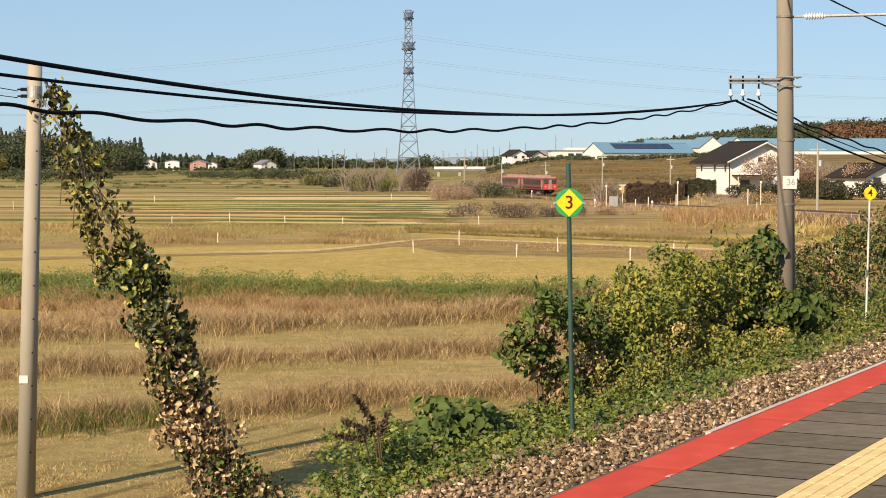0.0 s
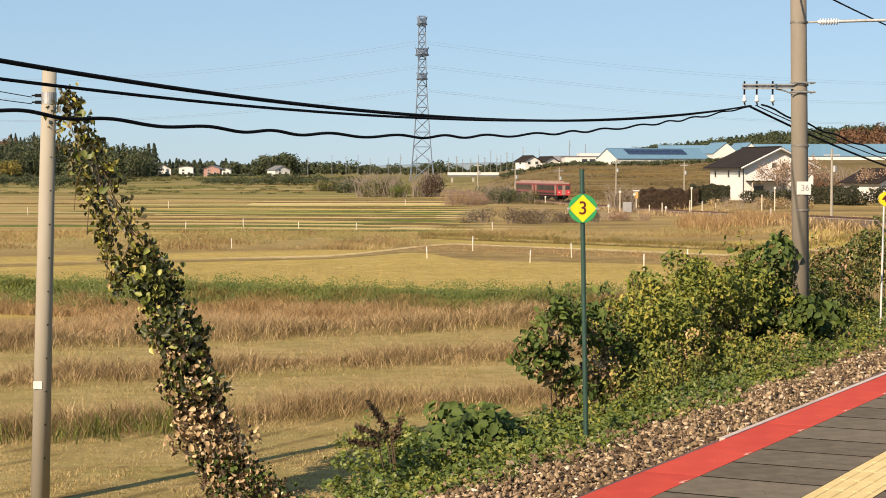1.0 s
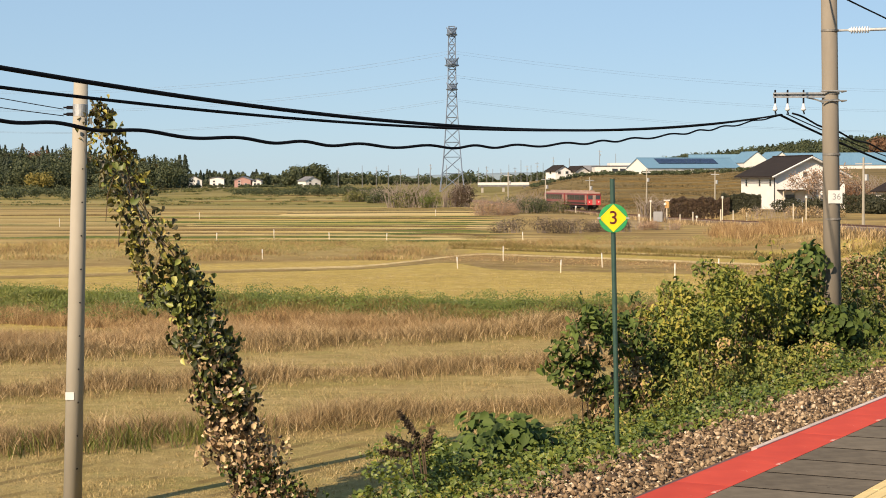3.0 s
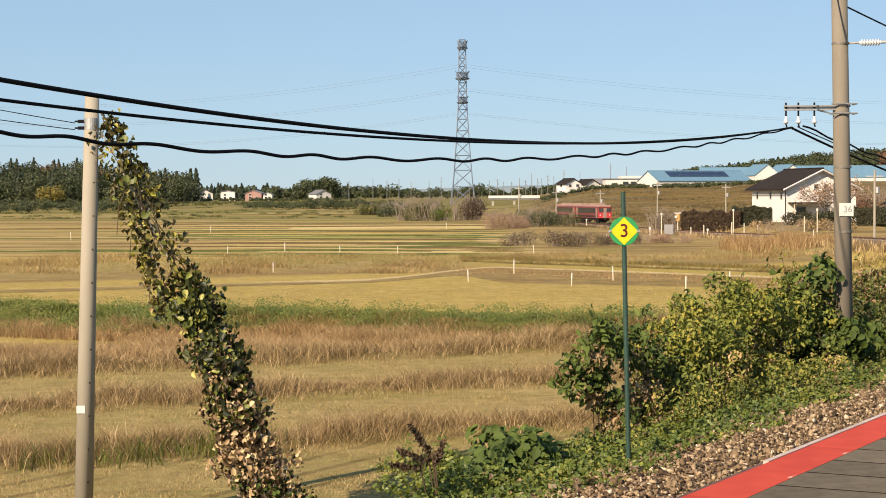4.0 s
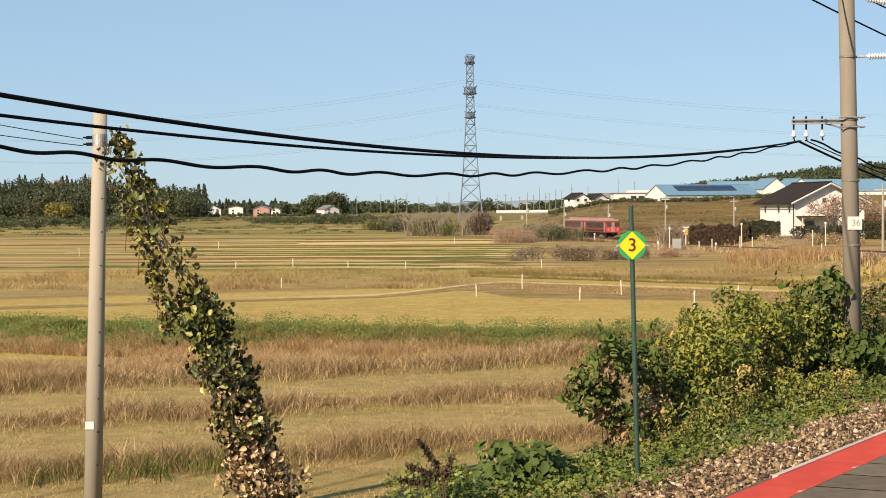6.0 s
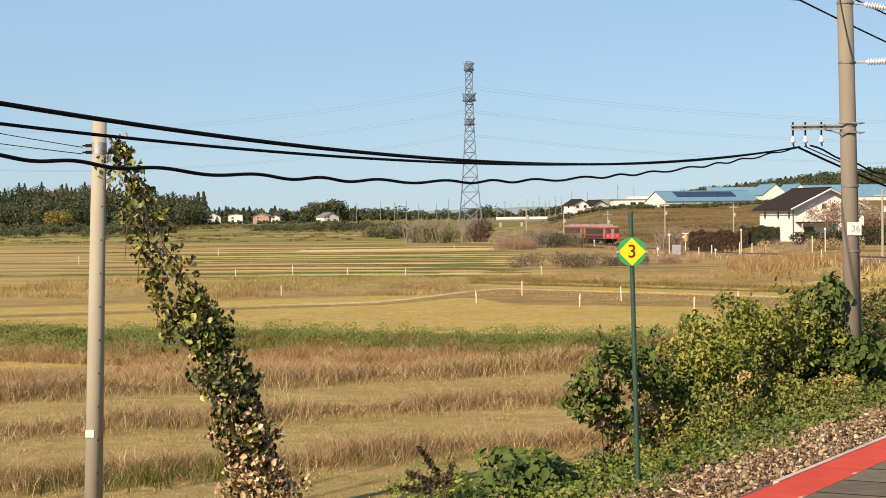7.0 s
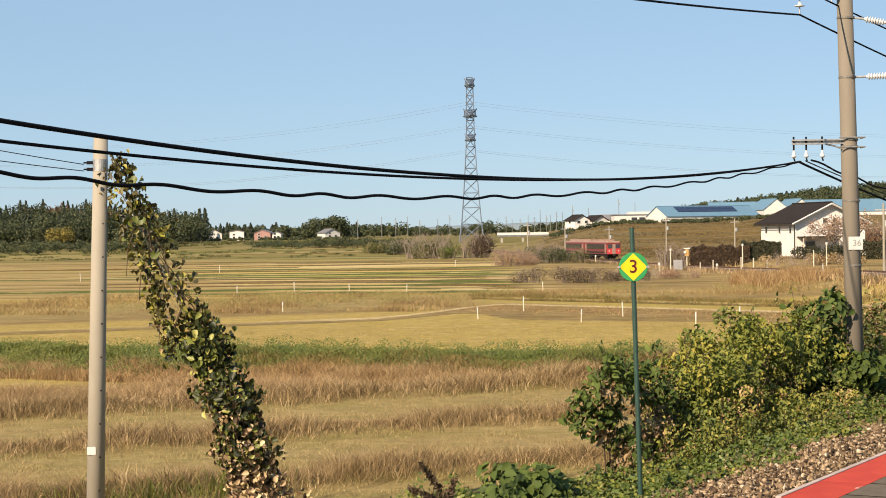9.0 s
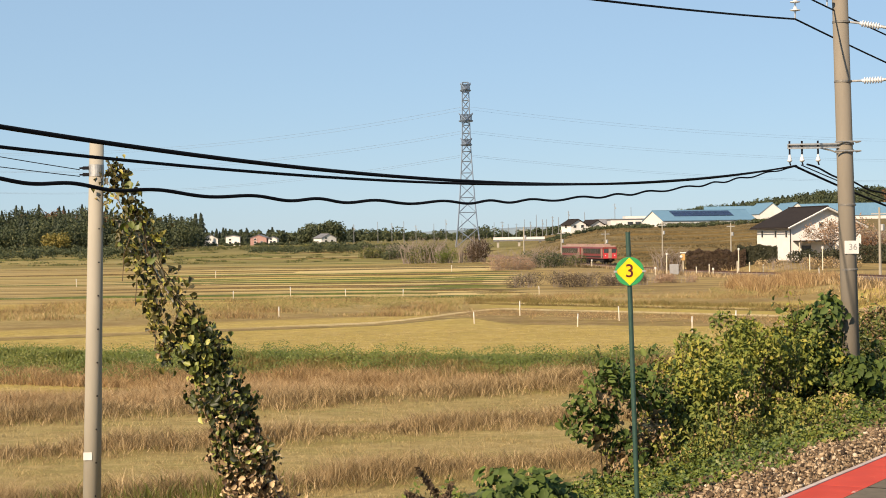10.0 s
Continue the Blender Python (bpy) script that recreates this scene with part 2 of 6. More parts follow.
M_FIELD = field_material()
M_CONCRETE = surface("pole_concrete", (0.235, 0.215, 0.172), (0.365, 0.335, 0.275), 3.0, 0.85, 0, 0.15, 0.004, (1, 1, 0.25), 0.6)
M_CONCRETE_DARK = surface("weathered_pole_concrete", (0.135, 0.119, 0.095), (0.25, 0.22, 0.176), 4.0, 0.9, 0, 0.2, 0.004, (1, 1, 0.2), 0.6)
M_STEEL = surface("galvanised_steel", (0.30, 0.31, 0.31), (0.5, 0.5, 0.49), 20, 0.5, 0.7, 0.1, 0.002)
M_PYLON = surface("pylon_steel", (0.14, 0.185, 0.25), (0.21, 0.265, 0.34), 2, 0.6, 0.3, 0.1, 0.002)
M_FARPOST = surface("far_pole_grey", (0.13, 0.135, 0.14), (0.22, 0.22, 0.22), 3, 0.8)
M_CABLE = surface("black_cable", (0.004, 0.004, 0.006), (0.010, 0.010, 0.013), 12, 0.8, 0, 0.1, 0.002, spec=0.12)
M_WIRE = surface("aluminium_line", (0.15, 0.21, 0.30), (0.20, 0.265, 0.35), 5, 0.8, 0.0, 0.05, 0.002)
M_CERAMIC = surface("white_porcelain", (0.50, 0.51, 0.52), (0.64, 0.65, 0.65), 15, 0.2, 0, 0.02, 0.001, stain=0.6, spec=0.6)
M_GREENPAINT = surface("green_paint", (0.02, 0.05, 0.04), (0.035, 0.075, 0.058), 20, 0.45, 0, 0.05, 0.001)
M_SIGNGREEN = surface("sign_green", (0.02, 0.22, 0.07), (0.03, 0.28, 0.09), 20, 0.4, 0, 0.03, 0.001)
M_YELLOW = surface("sign_yellow", (0.70, 0.45, 0.01), (0.80, 0.54, 0.015), 15, 0.4, 0, 0.03, 0.001)
M_SIGNOLD = surface("faded_sign_yellow", (0.42, 0.32, 0.06), (0.54, 0.42, 0.09), 15, 0.5, 0, 0.03, 0.001)
M_BAND = surface("dull_steel_band", (0.13, 0.12, 0.105), (0.24, 0.225, 0.20), 20, 0.6, 0.4, 0.1, 0.002)
M_NUMERAL = surface("dark_numeral", (0.06, 0.008, 0.01), (0.09, 0.012, 0.015), 20, 0.5, 0, 0.02, 0.001)
M_WHITE = surface("white_paint", (0.50, 0.49, 0.46), (0.66, 0.65, 0.62), 6, 0.6, 0, 0.06, 0.002)
M_GREY = surface("faded_grey_print", (0.22, 0.22, 0.22), (0.32, 0.32, 0.32), 20, 0.7, 0, 0.03, 0.001)
M_RED = surface("red_platform_paint", (0.37, 0.042, 0.027), (0.50, 0.068, 0.043), 5, 0.8, 0, 0.2, 0.003, vary=0.1, spec=0.12)


def wear(m, colour, scale, edge):
    """Bare specks and scuffs where the paint has gone."""
    t = m.node_tree
    b = t.nodes["Principled BSDF"]
    old = b.inputs["Base Color"].links[0].from_socket
    chips = noise_of(t, place_of(t, (1, 1.6, 1), 27), scale, 8, 0.75)
    t.links.new(blend(t, ramp(t, chips, [(edge, (0, 0, 0)), (edge + 0.06, (1, 1, 1))]), old, colour), b.inputs["Base Color"])


wear(M_RED, (0.60, 0.40, 0.33), 4.0, 0.615)
M_SLAB = surface("dark_paving", (0.085, 0.070, 0.052), (0.16, 0.134, 0.102), 9, 0.9, 0, 0.4, 0.004, vary=0.15, spec=0.1)
M_LIP = surface("pale_edge_stone", (0.34, 0.27, 0.235), (0.55, 0.47, 0.42), 9, 0.85, 0, 0.2, 0.003, vary=0.2)
M_TACTILE = surface("yellow_tactile", (0.50, 0.38, 0.17), (0.64, 0.51, 0.265), 9, 0.85, 0, 0.15, 0.003, vary=0.15, spec=0.1)
wear(M_SLAB, (0.045, 0.036, 0.027), 2.2, 0.60)
wear(M_TACTILE, (0.34, 0.27, 0.15), 4.0, 0.62)
M_JOINT = surface("dark_joint", (0.012, 0.01, 0.009), (0.03, 0.026, 0.022), 20, 1.0, spec=0.0)
M_RAIL = surface("rusty_rail", (0.10, 0.05, 0.035), (0.2, 0.11, 0.08), 9, 0.6, 0.5, 0.2, 0.003)
M_SLEEPER = surface("sleeper_concrete", (0.20, 0.17, 0.14), (0.32, 0.28, 0.23), 9, 0.9)
M_BED = surface("ballast_bed", (0.06, 0.04, 0.028), (0.20, 0.14, 0.095), 11, 0.95, 0, 0.8, 0.04)
M_STEM = surface("brown_stem", (0.05, 0.035, 0.02), (0.13, 0.09, 0.055), 12, 0.9)
M_BARK = surface("grey_bark", (0.17, 0.135, 0.11), (0.36, 0.30, 0.25), 6, 0.95)


def stone_material():
    m, t, b = nodes_of("ballast_stone", 0.9, 0.0, 0.2)
    g = t.nodes.new("ShaderNodeNewGeometry")
    col = ramp(t, g.outputs["Random Per Island"], [(0, (0.04, 0.027, 0.018)), (0.3, (0.13, 0.088, 0.052)), (0.7, (0.26, 0.185, 0.112)), (0.93, (0.41, 0.31, 0.20)), (1, (0.60, 0.51, 0.40))])
    t.links.new(col, b.inputs["Base Color"])
    bumpy(t, b, noise_of(t, place_of(t), 60, 4), 0.3, 0.01)
    return m


M_STONE = stone_material()
M_KUDZU = foliage("kudzu_leaf", [(0, (0.017, 0.032, 0.006)), (0.35, (0.045, 0.075, 0.012)), (0.65, (0.081, 0.118, 0.018)), (0.9, (0.124, 0.151, 0.027)), (1, (0.239, 0.216, 0.041))], rough=0.75)
M_BUSH = foliage("bush_leaf", [(0, (0.026, 0.042, 0.008)), (0.25, (0.072, 0.100, 0.015)), (0.5, (0.145, 0.171, 0.024)), (0.72, (0.275, 0.252, 0.039)), (0.86, (0.350, 0.285, 0.051)), (0.92, (0.314, 0.181, 0.072)), (1, (0.654, 0.447, 0.223))], rough=0.65, wide=0.68, broad=1.3)
M_BUSH_BROWN = foliage("browning_bush_leaf", [(0, (0.025, 0.032, 0.011)), (0.35, (0.069, 0.090, 0.020)), (0.55, (0.138, 0.152, 0.030)), (0.7, (0.207, 0.131, 0.062)), (0.85, (0.345, 0.214, 0.117)), (1, (0.580, 0.414, 0.248))])
M_VINE = foliage("withering_vine_leaf", [(0, (0.014, 0.014, 0.007)), (0.3, (0.046, 0.041, 0.014)), (0.52, (0.115, 0.098, 0.025)), (0.7, (0.218, 0.196, 0.041)), (0.82, (0.391, 0.368, 0.063)), (0.88, (0.196, 0.115, 0.046)), (1, (0.575, 0.437, 0.218))], wide=0.25)
M_VINE_DARK = foliage("dark_vine_leaf", [(0, (0.011, 0.016, 0.007)), (0.4, (0.030, 0.039, 0.011)), (0.6, (0.078, 0.095, 0.020)), (0.78, (0.176, 0.203, 0.041)), (0.92, (0.365, 0.351, 0.088)), (1, (0.743, 0.621, 0.324))], wide=0.2)
M_VINE_DRY = foliage("dry_vine_leaf", [(0, (0.014, 0.010, 0.007)), (0.25, (0.06, 0.038, 0.022)), (0.45, (0.22, 0.145, 0.08)), (0.65, (0.42, 0.30, 0.165)), (0.85, (0.66, 0.51, 0.30)), (1, (0.74, 0.60, 0.35))], wide=0.3)
M_COVER = foliage("ground_cover_leaf", [(0, (0.026, 0.047, 0.010)), (0.4, (0.075, 0.112, 0.019)), (0.65, (0.139, 0.168, 0.028)), (0.82, (0.242, 0.230, 0.040)), (0.93, (0.399, 0.313, 0.084)), (1, (0.556, 0.380, 0.179))], wide=0.6, broad=0.8)
M_WITHERED = foliage("withered_inner_leaf", [(0, (0.067, 0.043, 0.021)), (0.4, (0.209, 0.142, 0.068)), (0.75, (0.399, 0.290, 0.148)), (1, (0.589, 0.465, 0.251))], wide=0.3)
M_DYKE = foliage("dyke_leaf", [(0, (0.048, 0.072, 0.010)), (0.4, (0.088, 0.115, 0.017)), (0.75, (0.128, 0.141, 0.022)), (1, (0.213, 0.168, 0.044))], wide=0.65, broad=0.35)
M_TANGLE = foliage("tangled_weed_leaf", [(0, (0.041, 0.055, 0.014)), (0.3, (0.102, 0.132, 0.025)), (0.5, (0.184, 0.198, 0.036)), (0.64, (0.298, 0.257, 0.059)), (0.76, (0.366, 0.230, 0.112)), (0.9, (0.597, 0.421, 0.230)), (1, (0.814, 0.619, 0.382))], rough=0.65, wide=0.62, broad=1.3)
# greens darkened in colour to deepen the shade inside the shrubs
M_INNER = foliage("shade_toned_inner_leaf", [(0, (0.018, 0.031, 0.009)), (0.6, (0.055, 0.081, 0.018)), (0.9, (0.109, 0.109, 0.031)), (1, (0.281, 0.187, 0.094))], wide=0.3)
M_DRYLEAF = foliage("dead_leaf", [(0, (0.05, 0.032, 0.018)), (0.45, (0.15, 0.10, 0.05)), (0.8, (0.29, 0.205, 0.11)), (1, (0.46, 0.35, 0.21))], wide=0.3)
M_DRYGRASS = foliage("dry_grass", [(0, (0.064, 0.041, 0.018)), (0.35, (0.220, 0.149, 0.068)), (0.65, (0.422, 0.302, 0.149)), (1, (0.661, 0.504, 0.288))], 0.7, 0.25, 0.3)
M_REDGRASS = foliage("reddish_dry_grass", [(0, (0.138, 0.086, 0.041)), (0.35, (0.312, 0.203, 0.095)), (0.65, (0.477, 0.333, 0.167)), (1, (0.679, 0.513, 0.297))], 0.7, 0.25, 0.35)
M_GREENGRASS = foliage("green_grass", [(0, (0.050, 0.065, 0.012)), (0.5, (0.118, 0.133, 0.023)), (0.8, (0.172, 0.180, 0.036)), (1, (0.327, 0.243, 0.090))], 0.6, 0.3, 0.4)
M_REDFOOT = foliage("red_brown_grass", [(0, (0.11, 0.06, 0.028)), (0.35, (0.25, 0.15, 0.065)), (0.65, (0.42, 0.28, 0.125)), (1, (0.62, 0.46, 0.24))], 0.7, 0.25, 0.4)
M_OLIVE = foliage("olive_dry_weeds", [(0, (0.08, 0.07, 0.02)), (0.4, (0.17, 0.14, 0.04)), (0.75, (0.28, 0.19, 0.07)), (1, (0.42, 0.29, 0.12))], 0.7, 0.25, 0.5)
M_STUBBLE = foliage("rice_stubble", [(0, (0.13, 0.10, 0.045)), (0.3, (0.30, 0.225, 0.095)), (0.65, (0.43, 0.33, 0.15)), (0.9, (0.52, 0.40, 0.20)), (1, (0.16, 0.19, 0.05))], 0.8, 0.2, 0.35)
# for far woods only: a little distance haze is mixed in as extra blue
M_CONIFER = foliage("conifer_needles", [(0, (0.018, 0.028, 0.017)), (0.5, (0.040, 0.055, 0.031)), (1, (0.08, 0.095, 0.042))], 0.7, 0.15, 0.5)
M_AUTUMN = foliage("autumn_crown", [(0, (0.06, 0.035, 0.02)), (0.5, (0.14, 0.07, 0.035)), (1, (0.22, 0.12, 0.05))], 0.7, 0.2, 0.5)
M_YELLOWTREE = foliage("yellowing_crown", [(0, (0.08, 0.075, 0.02)), (0.5, (0.18, 0.15, 0.03)), (1, (0.3, 0.22, 0.05))], 0.7, 0.2, 0.5)
M_HEDGE_BROWN = foliage("brown_hedge_leaf", [(0, (0.02, 0.014, 0.009)), (0.5, (0.06, 0.036, 0.02)), (1, (0.12, 0.075, 0.038))], 0.7, 0.15, 0.5)
M_HEDGE_DARK = foliage("dark_hedge_leaf", [(0, (0.013, 0.016, 0.008)), (0.5, (0.035, 0.038, 0.017)), (1, (0.08, 0.072, 0.03))], 0.7, 0.15, 0.5)
M_SCRUB = foliage("olive_scrub_leaf", [(0, (0.035, 0.042, 0.016)), (0.45, (0.09, 0.10, 0.03)), (0.75, (0.17, 0.155, 0.045)), (1, (0.26, 0.19, 0.08))], 0.7, 0.2, 0.5)
M_WEEDGREEN = foliage("weedy_green", [(0, (0.14, 0.12, 0.04)), (0.5, (0.25, 0.225, 0.07)), (0.8, (0.34, 0.27, 0.11)), (1, (0.46, 0.34, 0.17))], 0.7, 0.25, 0.4)
M_FALLOW = foliage("fallow_weeds", [(0.1, (0.10, 0.075, 0.03)), (0.35, (0.27, 0.175, 0.075)), (0.5, (0.42, 0.285, 0.125)), (0.62, (0.24, 0.22, 0.065)), (0.75, (0.50, 0.36, 0.17)), (1, (0.64, 0.49, 0.26))], 0.7, 0.25, 0.62, 0.2)
M_BANKTUFT = foliage("dark_rough_tuft", [(0, (0.05, 0.042, 0.018)), (0.4, (0.11, 0.085, 0.035)), (0.75, (0.19, 0.135, 0.06)), (1, (0.30, 0.215, 0.10))], 0.7, 0.25, 0.55, 0.1)
M_PINKDRY = foliage("pinkish_dry_leaf", [(0, (0.16, 0.095, 0.055)), (0.4, (0.30, 0.19, 0.12)), (0.8, (0.42, 0.29, 0.185)), (1, (0.54, 0.40, 0.27))], 0.7, 0.2, 0.4)
M_BARETWIG = foliage("bare_twig_leaf", [(0, (0.04, 0.03, 0.02)), (0.5, (0.095, 0.07, 0.045)), (1, (0.19, 0.14, 0.09))], 0.7, 0.2, 0.4)
M_BROADLEAF = foliage("broadleaf_crown", [(0, (0.024, 0.034, 0.017)), (0.5, (0.052, 0.068, 0.029)), (0.85, (0.10, 0.105, 0.04)), (1, (0.15, 0.115, 0.052))], 0.7, 0.2, 0.5)
M_BLUEROOF = surface("blue_sheet_roof", (0.09, 0.19, 0.28), (0.135, 0.245, 0.34), 0.6, 0.6, 0.0, 0.1, 0.02, (1, 6, 1))
M_DARKROOF = surface("dark_tile_roof", (0.014, 0.011, 0.010), (0.038, 0.030, 0.027), 2.0, 0.85, 0, 0.4, 0.05, (3, 0.6, 1), spec=0.1)
M_GREYROOF = surface("grey_roof", (0.10, 0.10, 0.11), (0.2, 0.2, 0.21), 1.0, 0.7)
M_PLASTER = surface("cream_plaster", (0.56, 0.54, 0.51), (0.76, 0.74, 0.71), 0.7, 0.9, 0, 0.1, 0.01, stain=0.6)
M_PINK = surface("pinkish_wall", (0.28, 0.165, 0.145), (0.37, 0.225, 0.20), 0.7, 0.9)
M_SOLAR = surface("solar_panel", (0.01, 0.02, 0.06), (0.02, 0.035, 0.09), 1, 0.25, 0.1, 0.02, 0.01, spec=0.6)
M_GLASS = surface("dark_window_glass", (0.02, 0.025, 0.03), (0.05, 0.055, 0.06), 1, 0.12, 0, 0.02, 0.01, spec=0.7)
M_TRAIN = surface("red_train_paint", (0.13, 0.024, 0.022), (0.20, 0.036, 0.031), 1.5, 0.4, 0, 0.05, 0.01)
M_CABRED = surface("bright_red_cab_paint", (0.42, 0.04, 0.045), (0.52, 0.06, 0.06), 1.5, 0.4, 0, 0.05, 0.01)
M_TRAINROOF = surface("train_roof", (0.24, 0.15, 0.12), (0.34, 0.235, 0.19), 1.5, 0.7)
M_BLACK = surface("dark_underframe", (0.015, 0.014, 0.013), (0.04, 0.035, 0.03), 4, 0.8)
M_ORANGE = surface("orange_housing", (0.5, 0.28, 0.09), (0.62, 0.36, 0.13), 5, 0.6)
M_WOODPOST = surface("pale_post", (0.5, 0.44, 0.33), (0.66, 0.6, 0.47), 4, 0.9)


# ---- mesh tools ----
class Shape:
    """Vertices and faces of one part."""

    def __init__(self):
        self.v, self.f = [], []

    def add(self, verts, faces):
        k = len(self.v)
        self.v += [tuple(p) for p in verts]
        self.f += [tuple(i + k for i in q) for q in faces]
        return self

    def box(self, centre, size, turn=0.0, chamfer=0.0, m=None):
        x, y, z = (v / 2 for v in size)
        if chamfer:
            c = chamfer
            vs, fs = [], []
            ring = [(-x + c, -y), (x - c, -y), (x, -y + c), (x, y - c), (x - c, y), (-x + c, y), (-x, y - c), (-x, -y + c)]
            inner = [(-x + c, -y + c), (x - c, -y + c), (x - c, -y + c), (x - c, y - c), (x - c, y - c), (-x + c, y - c), (-x + c, y - c), (-x + c, -y + c)]
            vs = [(p[0], p[1], -z) for p in ring] + [(p[0], p[1], z - c) for p in ring] + [(p[0], p[1], z) for p in inner[::2]]
            fs = [tuple(range(7, -1, -1))] + [(i, (i + 1) % 8, 8 + (i + 1) % 8, 8 + i) for i in range(8)]
            top = [16, 17, 18, 19]
            fs += [(8, 9, 17, 16), (9, 10, 17), (10, 11, 18, 17), (11, 12, 18), (12, 13, 19, 18), (13, 14, 19), (14, 15, 16, 19), (15, 8, 16), tuple(top)]
        else:
            vs = [(i * x, j * y, k * z) for k in (-1, 1) for j in (-1, 1) for i in (-1, 1)]
            fs = [(0, 2, 3, 1), (4, 5, 7, 6), (0, 1, 5, 4), (2, 6, 7, 3), (0, 4, 6, 2), (1, 3, 7, 5)]
        w = Matrix.Translation(centre) @ Matrix.Rotation(turn, 4, "Z")
        if m is not None:
            w = m @ w
        return self.add([w @ Vector(p) for p in vs], fs)

    def tube(self, pts, radii, seg=8, close=True):
        pts = [Vector(p) for p in pts]
        if isinstance(radii, (int, float)):
            radii = [radii] * len(pts)
        vs, fs, side = [], [], None
        for i, p in enumerate(pts):
            d = (pts[min(i + 1, len(pts) - 1)] - pts[max(i - 1, 0)]).normalized()
            if side is None:
                side = d.cross(Vector((0.13, 0.21, 1) if abs(d.z) < 0.9 else (1, 0, 0))).normalized()
            side = (side - d * side.dot(d)).normalized()
            up = d.cross(side)
            vs += [p + (side * math.cos(a) + up * math.sin(a)) * radii[i] for a in (2 * math.pi * j / seg for j in range(seg))]
        for i in range(len(pts) - 1):
            fs += [(i * seg + j, i * seg + (j + 1) % seg, (i + 1) * seg + (j + 1) % seg, (i + 1) * seg + j) for j in range(seg)]
        if close:
            fs += [tuple(range(seg - 1, -1, -1)), tuple(range((len(pts) - 1) * seg, len(pts) * seg))]
        return self.add(vs, fs)

    def lathe(self, base, profile, seg=16, axis=(0, 0, 1)):
        """Rings (height, radius) about an axis from base."""
        q = Vector((0, 0, 1)).rotation_difference(Vector(axis)).to_matrix()
        vs = [Vector(base) + q @ Vector((r * math.cos(2 * math.pi * j / seg), r * math.sin(2 * math.pi * j / seg), z)) for z, r in profile for j in range(seg)]
        n = len(profile)
        fs = [(i * seg + j, i * seg + (j + 1) % seg, (i + 1) * seg + (j + 1) % seg, (i + 1) * seg + j) for i in range(n - 1) for j in range(seg)]
        fs += [tuple(range(seg - 1, -1, -1)), tuple(range((n - 1) * seg, n * seg))]
        return self.add(vs, fs)

    def mesh(self, name, material, smooth=False):
        me = bpy.data.meshes.new(name)
        me.from_pydata(self.v, [], self.f)
        me.materials.append(material)
        if smooth:
            me.polygons.foreach_set("use_smooth", [True] * len(me.polygons))
        me.update()
        return me


def thing(name, label, category, group="", kind="", at=(0, 0, 0)):
    ob = new(name)
    ob.location = at
    return tagged(ob, label, category, group, kind)


def part(name, shape, material, parent, label="", smooth=False):
    ob = new(name, shape.mesh(name, material, smooth) if isinstance(shape, Shape) else shape)
    ob.parent = parent
    return tagged(ob, label) if label else ob


def cloth_of(points, normals, sizes, lean=0.5, wide=0.8, simple=False, rng=None, droop=0.3, fold=1.0):
    """One mesh of many leaves: each folded along its rib, facing roughly along its normal."""
    n = len(points)
    nn = normals + rng.normal(0, lean, (n, 3))
    nn /= np.linalg.norm(nn, axis=1)[:, None] + 1e-9
    t = np.cross(nn, rng.normal(0, 1, (n, 3)))
    t[:, 2] -= droop
    t -= nn * (t * nn).sum(1)[:, None]
    t /= np.linalg.norm(t, axis=1)[:, None] + 1e-9
    s = np.cross(nn, t)
    if simple:
        form, faces = [(-0.5, 0, 0), (0, 0.42, 0.1), (0.5, 0, 0), (0, -0.42, 0.1)], [(0, 1, 2), (0, 2, 3)]
    else:
        form = [(-0.5, 0, 0), (-0.28, 0.36, 0.09), (0.12, 0.34, 0.10), (0.55, 0, -0.10), (0.12, -0.34, 0.10), (-0.28, -0.36, 0.09)]
        faces = [(0, 1, 2, 3), (0, 3, 4, 5)]
    v = np.stack([points + sizes[:, None] * (a * t + b * wide * 1.15 * s + c * fold * nn) for a, b, c in form], 1).reshape(-1, 3)
    k = len(form)
    f = (np.arange(n) * k)[:, None, None] + np.array(faces)[None]
    return v, f.reshape(-1, len(faces[0]))


def raw_mesh(name, v, f, material):
    """A mesh from arrays: vertices, and faces of one size."""
    me = bpy.data.meshes.new(name)
    k = f.shape[1]
    me.vertices.add(len(v))
    me.vertices.foreach_set("co", v.astype(np.float32).ravel())
    me.loops.add(f.size)
    me.loops.foreach_set("vertex_index", f.astype(np.int32).ravel())
    me.polygons.add(len(f))
    me.polygons.foreach_set("loop_start", np.arange(0, f.size, k, dtype=np.int32))
    me.materials.append(material)
    me.update(calc_edges=True)
    me.validate()
    return me


def blades(points, heights, width, lean, rng, per=5, spread=0.12):
    """Tufts of bent grass blades: three-sided strips of two faces."""
    n = len(points) * per
    p = np.repeat(points, per, 0) + np.column_stack([rng.normal(0, spread, n), rng.normal(0, spread, n), np.zeros(n)])
    h = np.repeat(heights, per) * rng.uniform(0.5, 1.15, n)
    a = rng.uniform(0, 2 * np.pi, n)
    side = np.column_stack([np.cos(a), np.sin(a), np.zeros(n)]) * width / 2
    b = rng.uniform(0, 2 * np.pi, n)
    out = np.column_stack([np.cos(b), np.sin(b), np.zeros(n)]) * (h * rng.uniform(0.1, 1.0, n) * lean)[:, None]
    up = np.column_stack([np.zeros(n), np.zeros(n), h])
    v = np.stack([p - side, p + side, p + 0.55 * up + 0.35 * out - side * 0.7, p + 0.55 * up + 0.35 * out + side * 0.7, p + up * 0.95 + out], 1).reshape(-1, 3)
    base = (np.arange(n) * 5)[:, None]
    f = np.concatenate([base + [0, 1, 3], base + [0, 3, 2], base + [2, 3, 4]], 1).reshape(-1, 3)
    return v, f


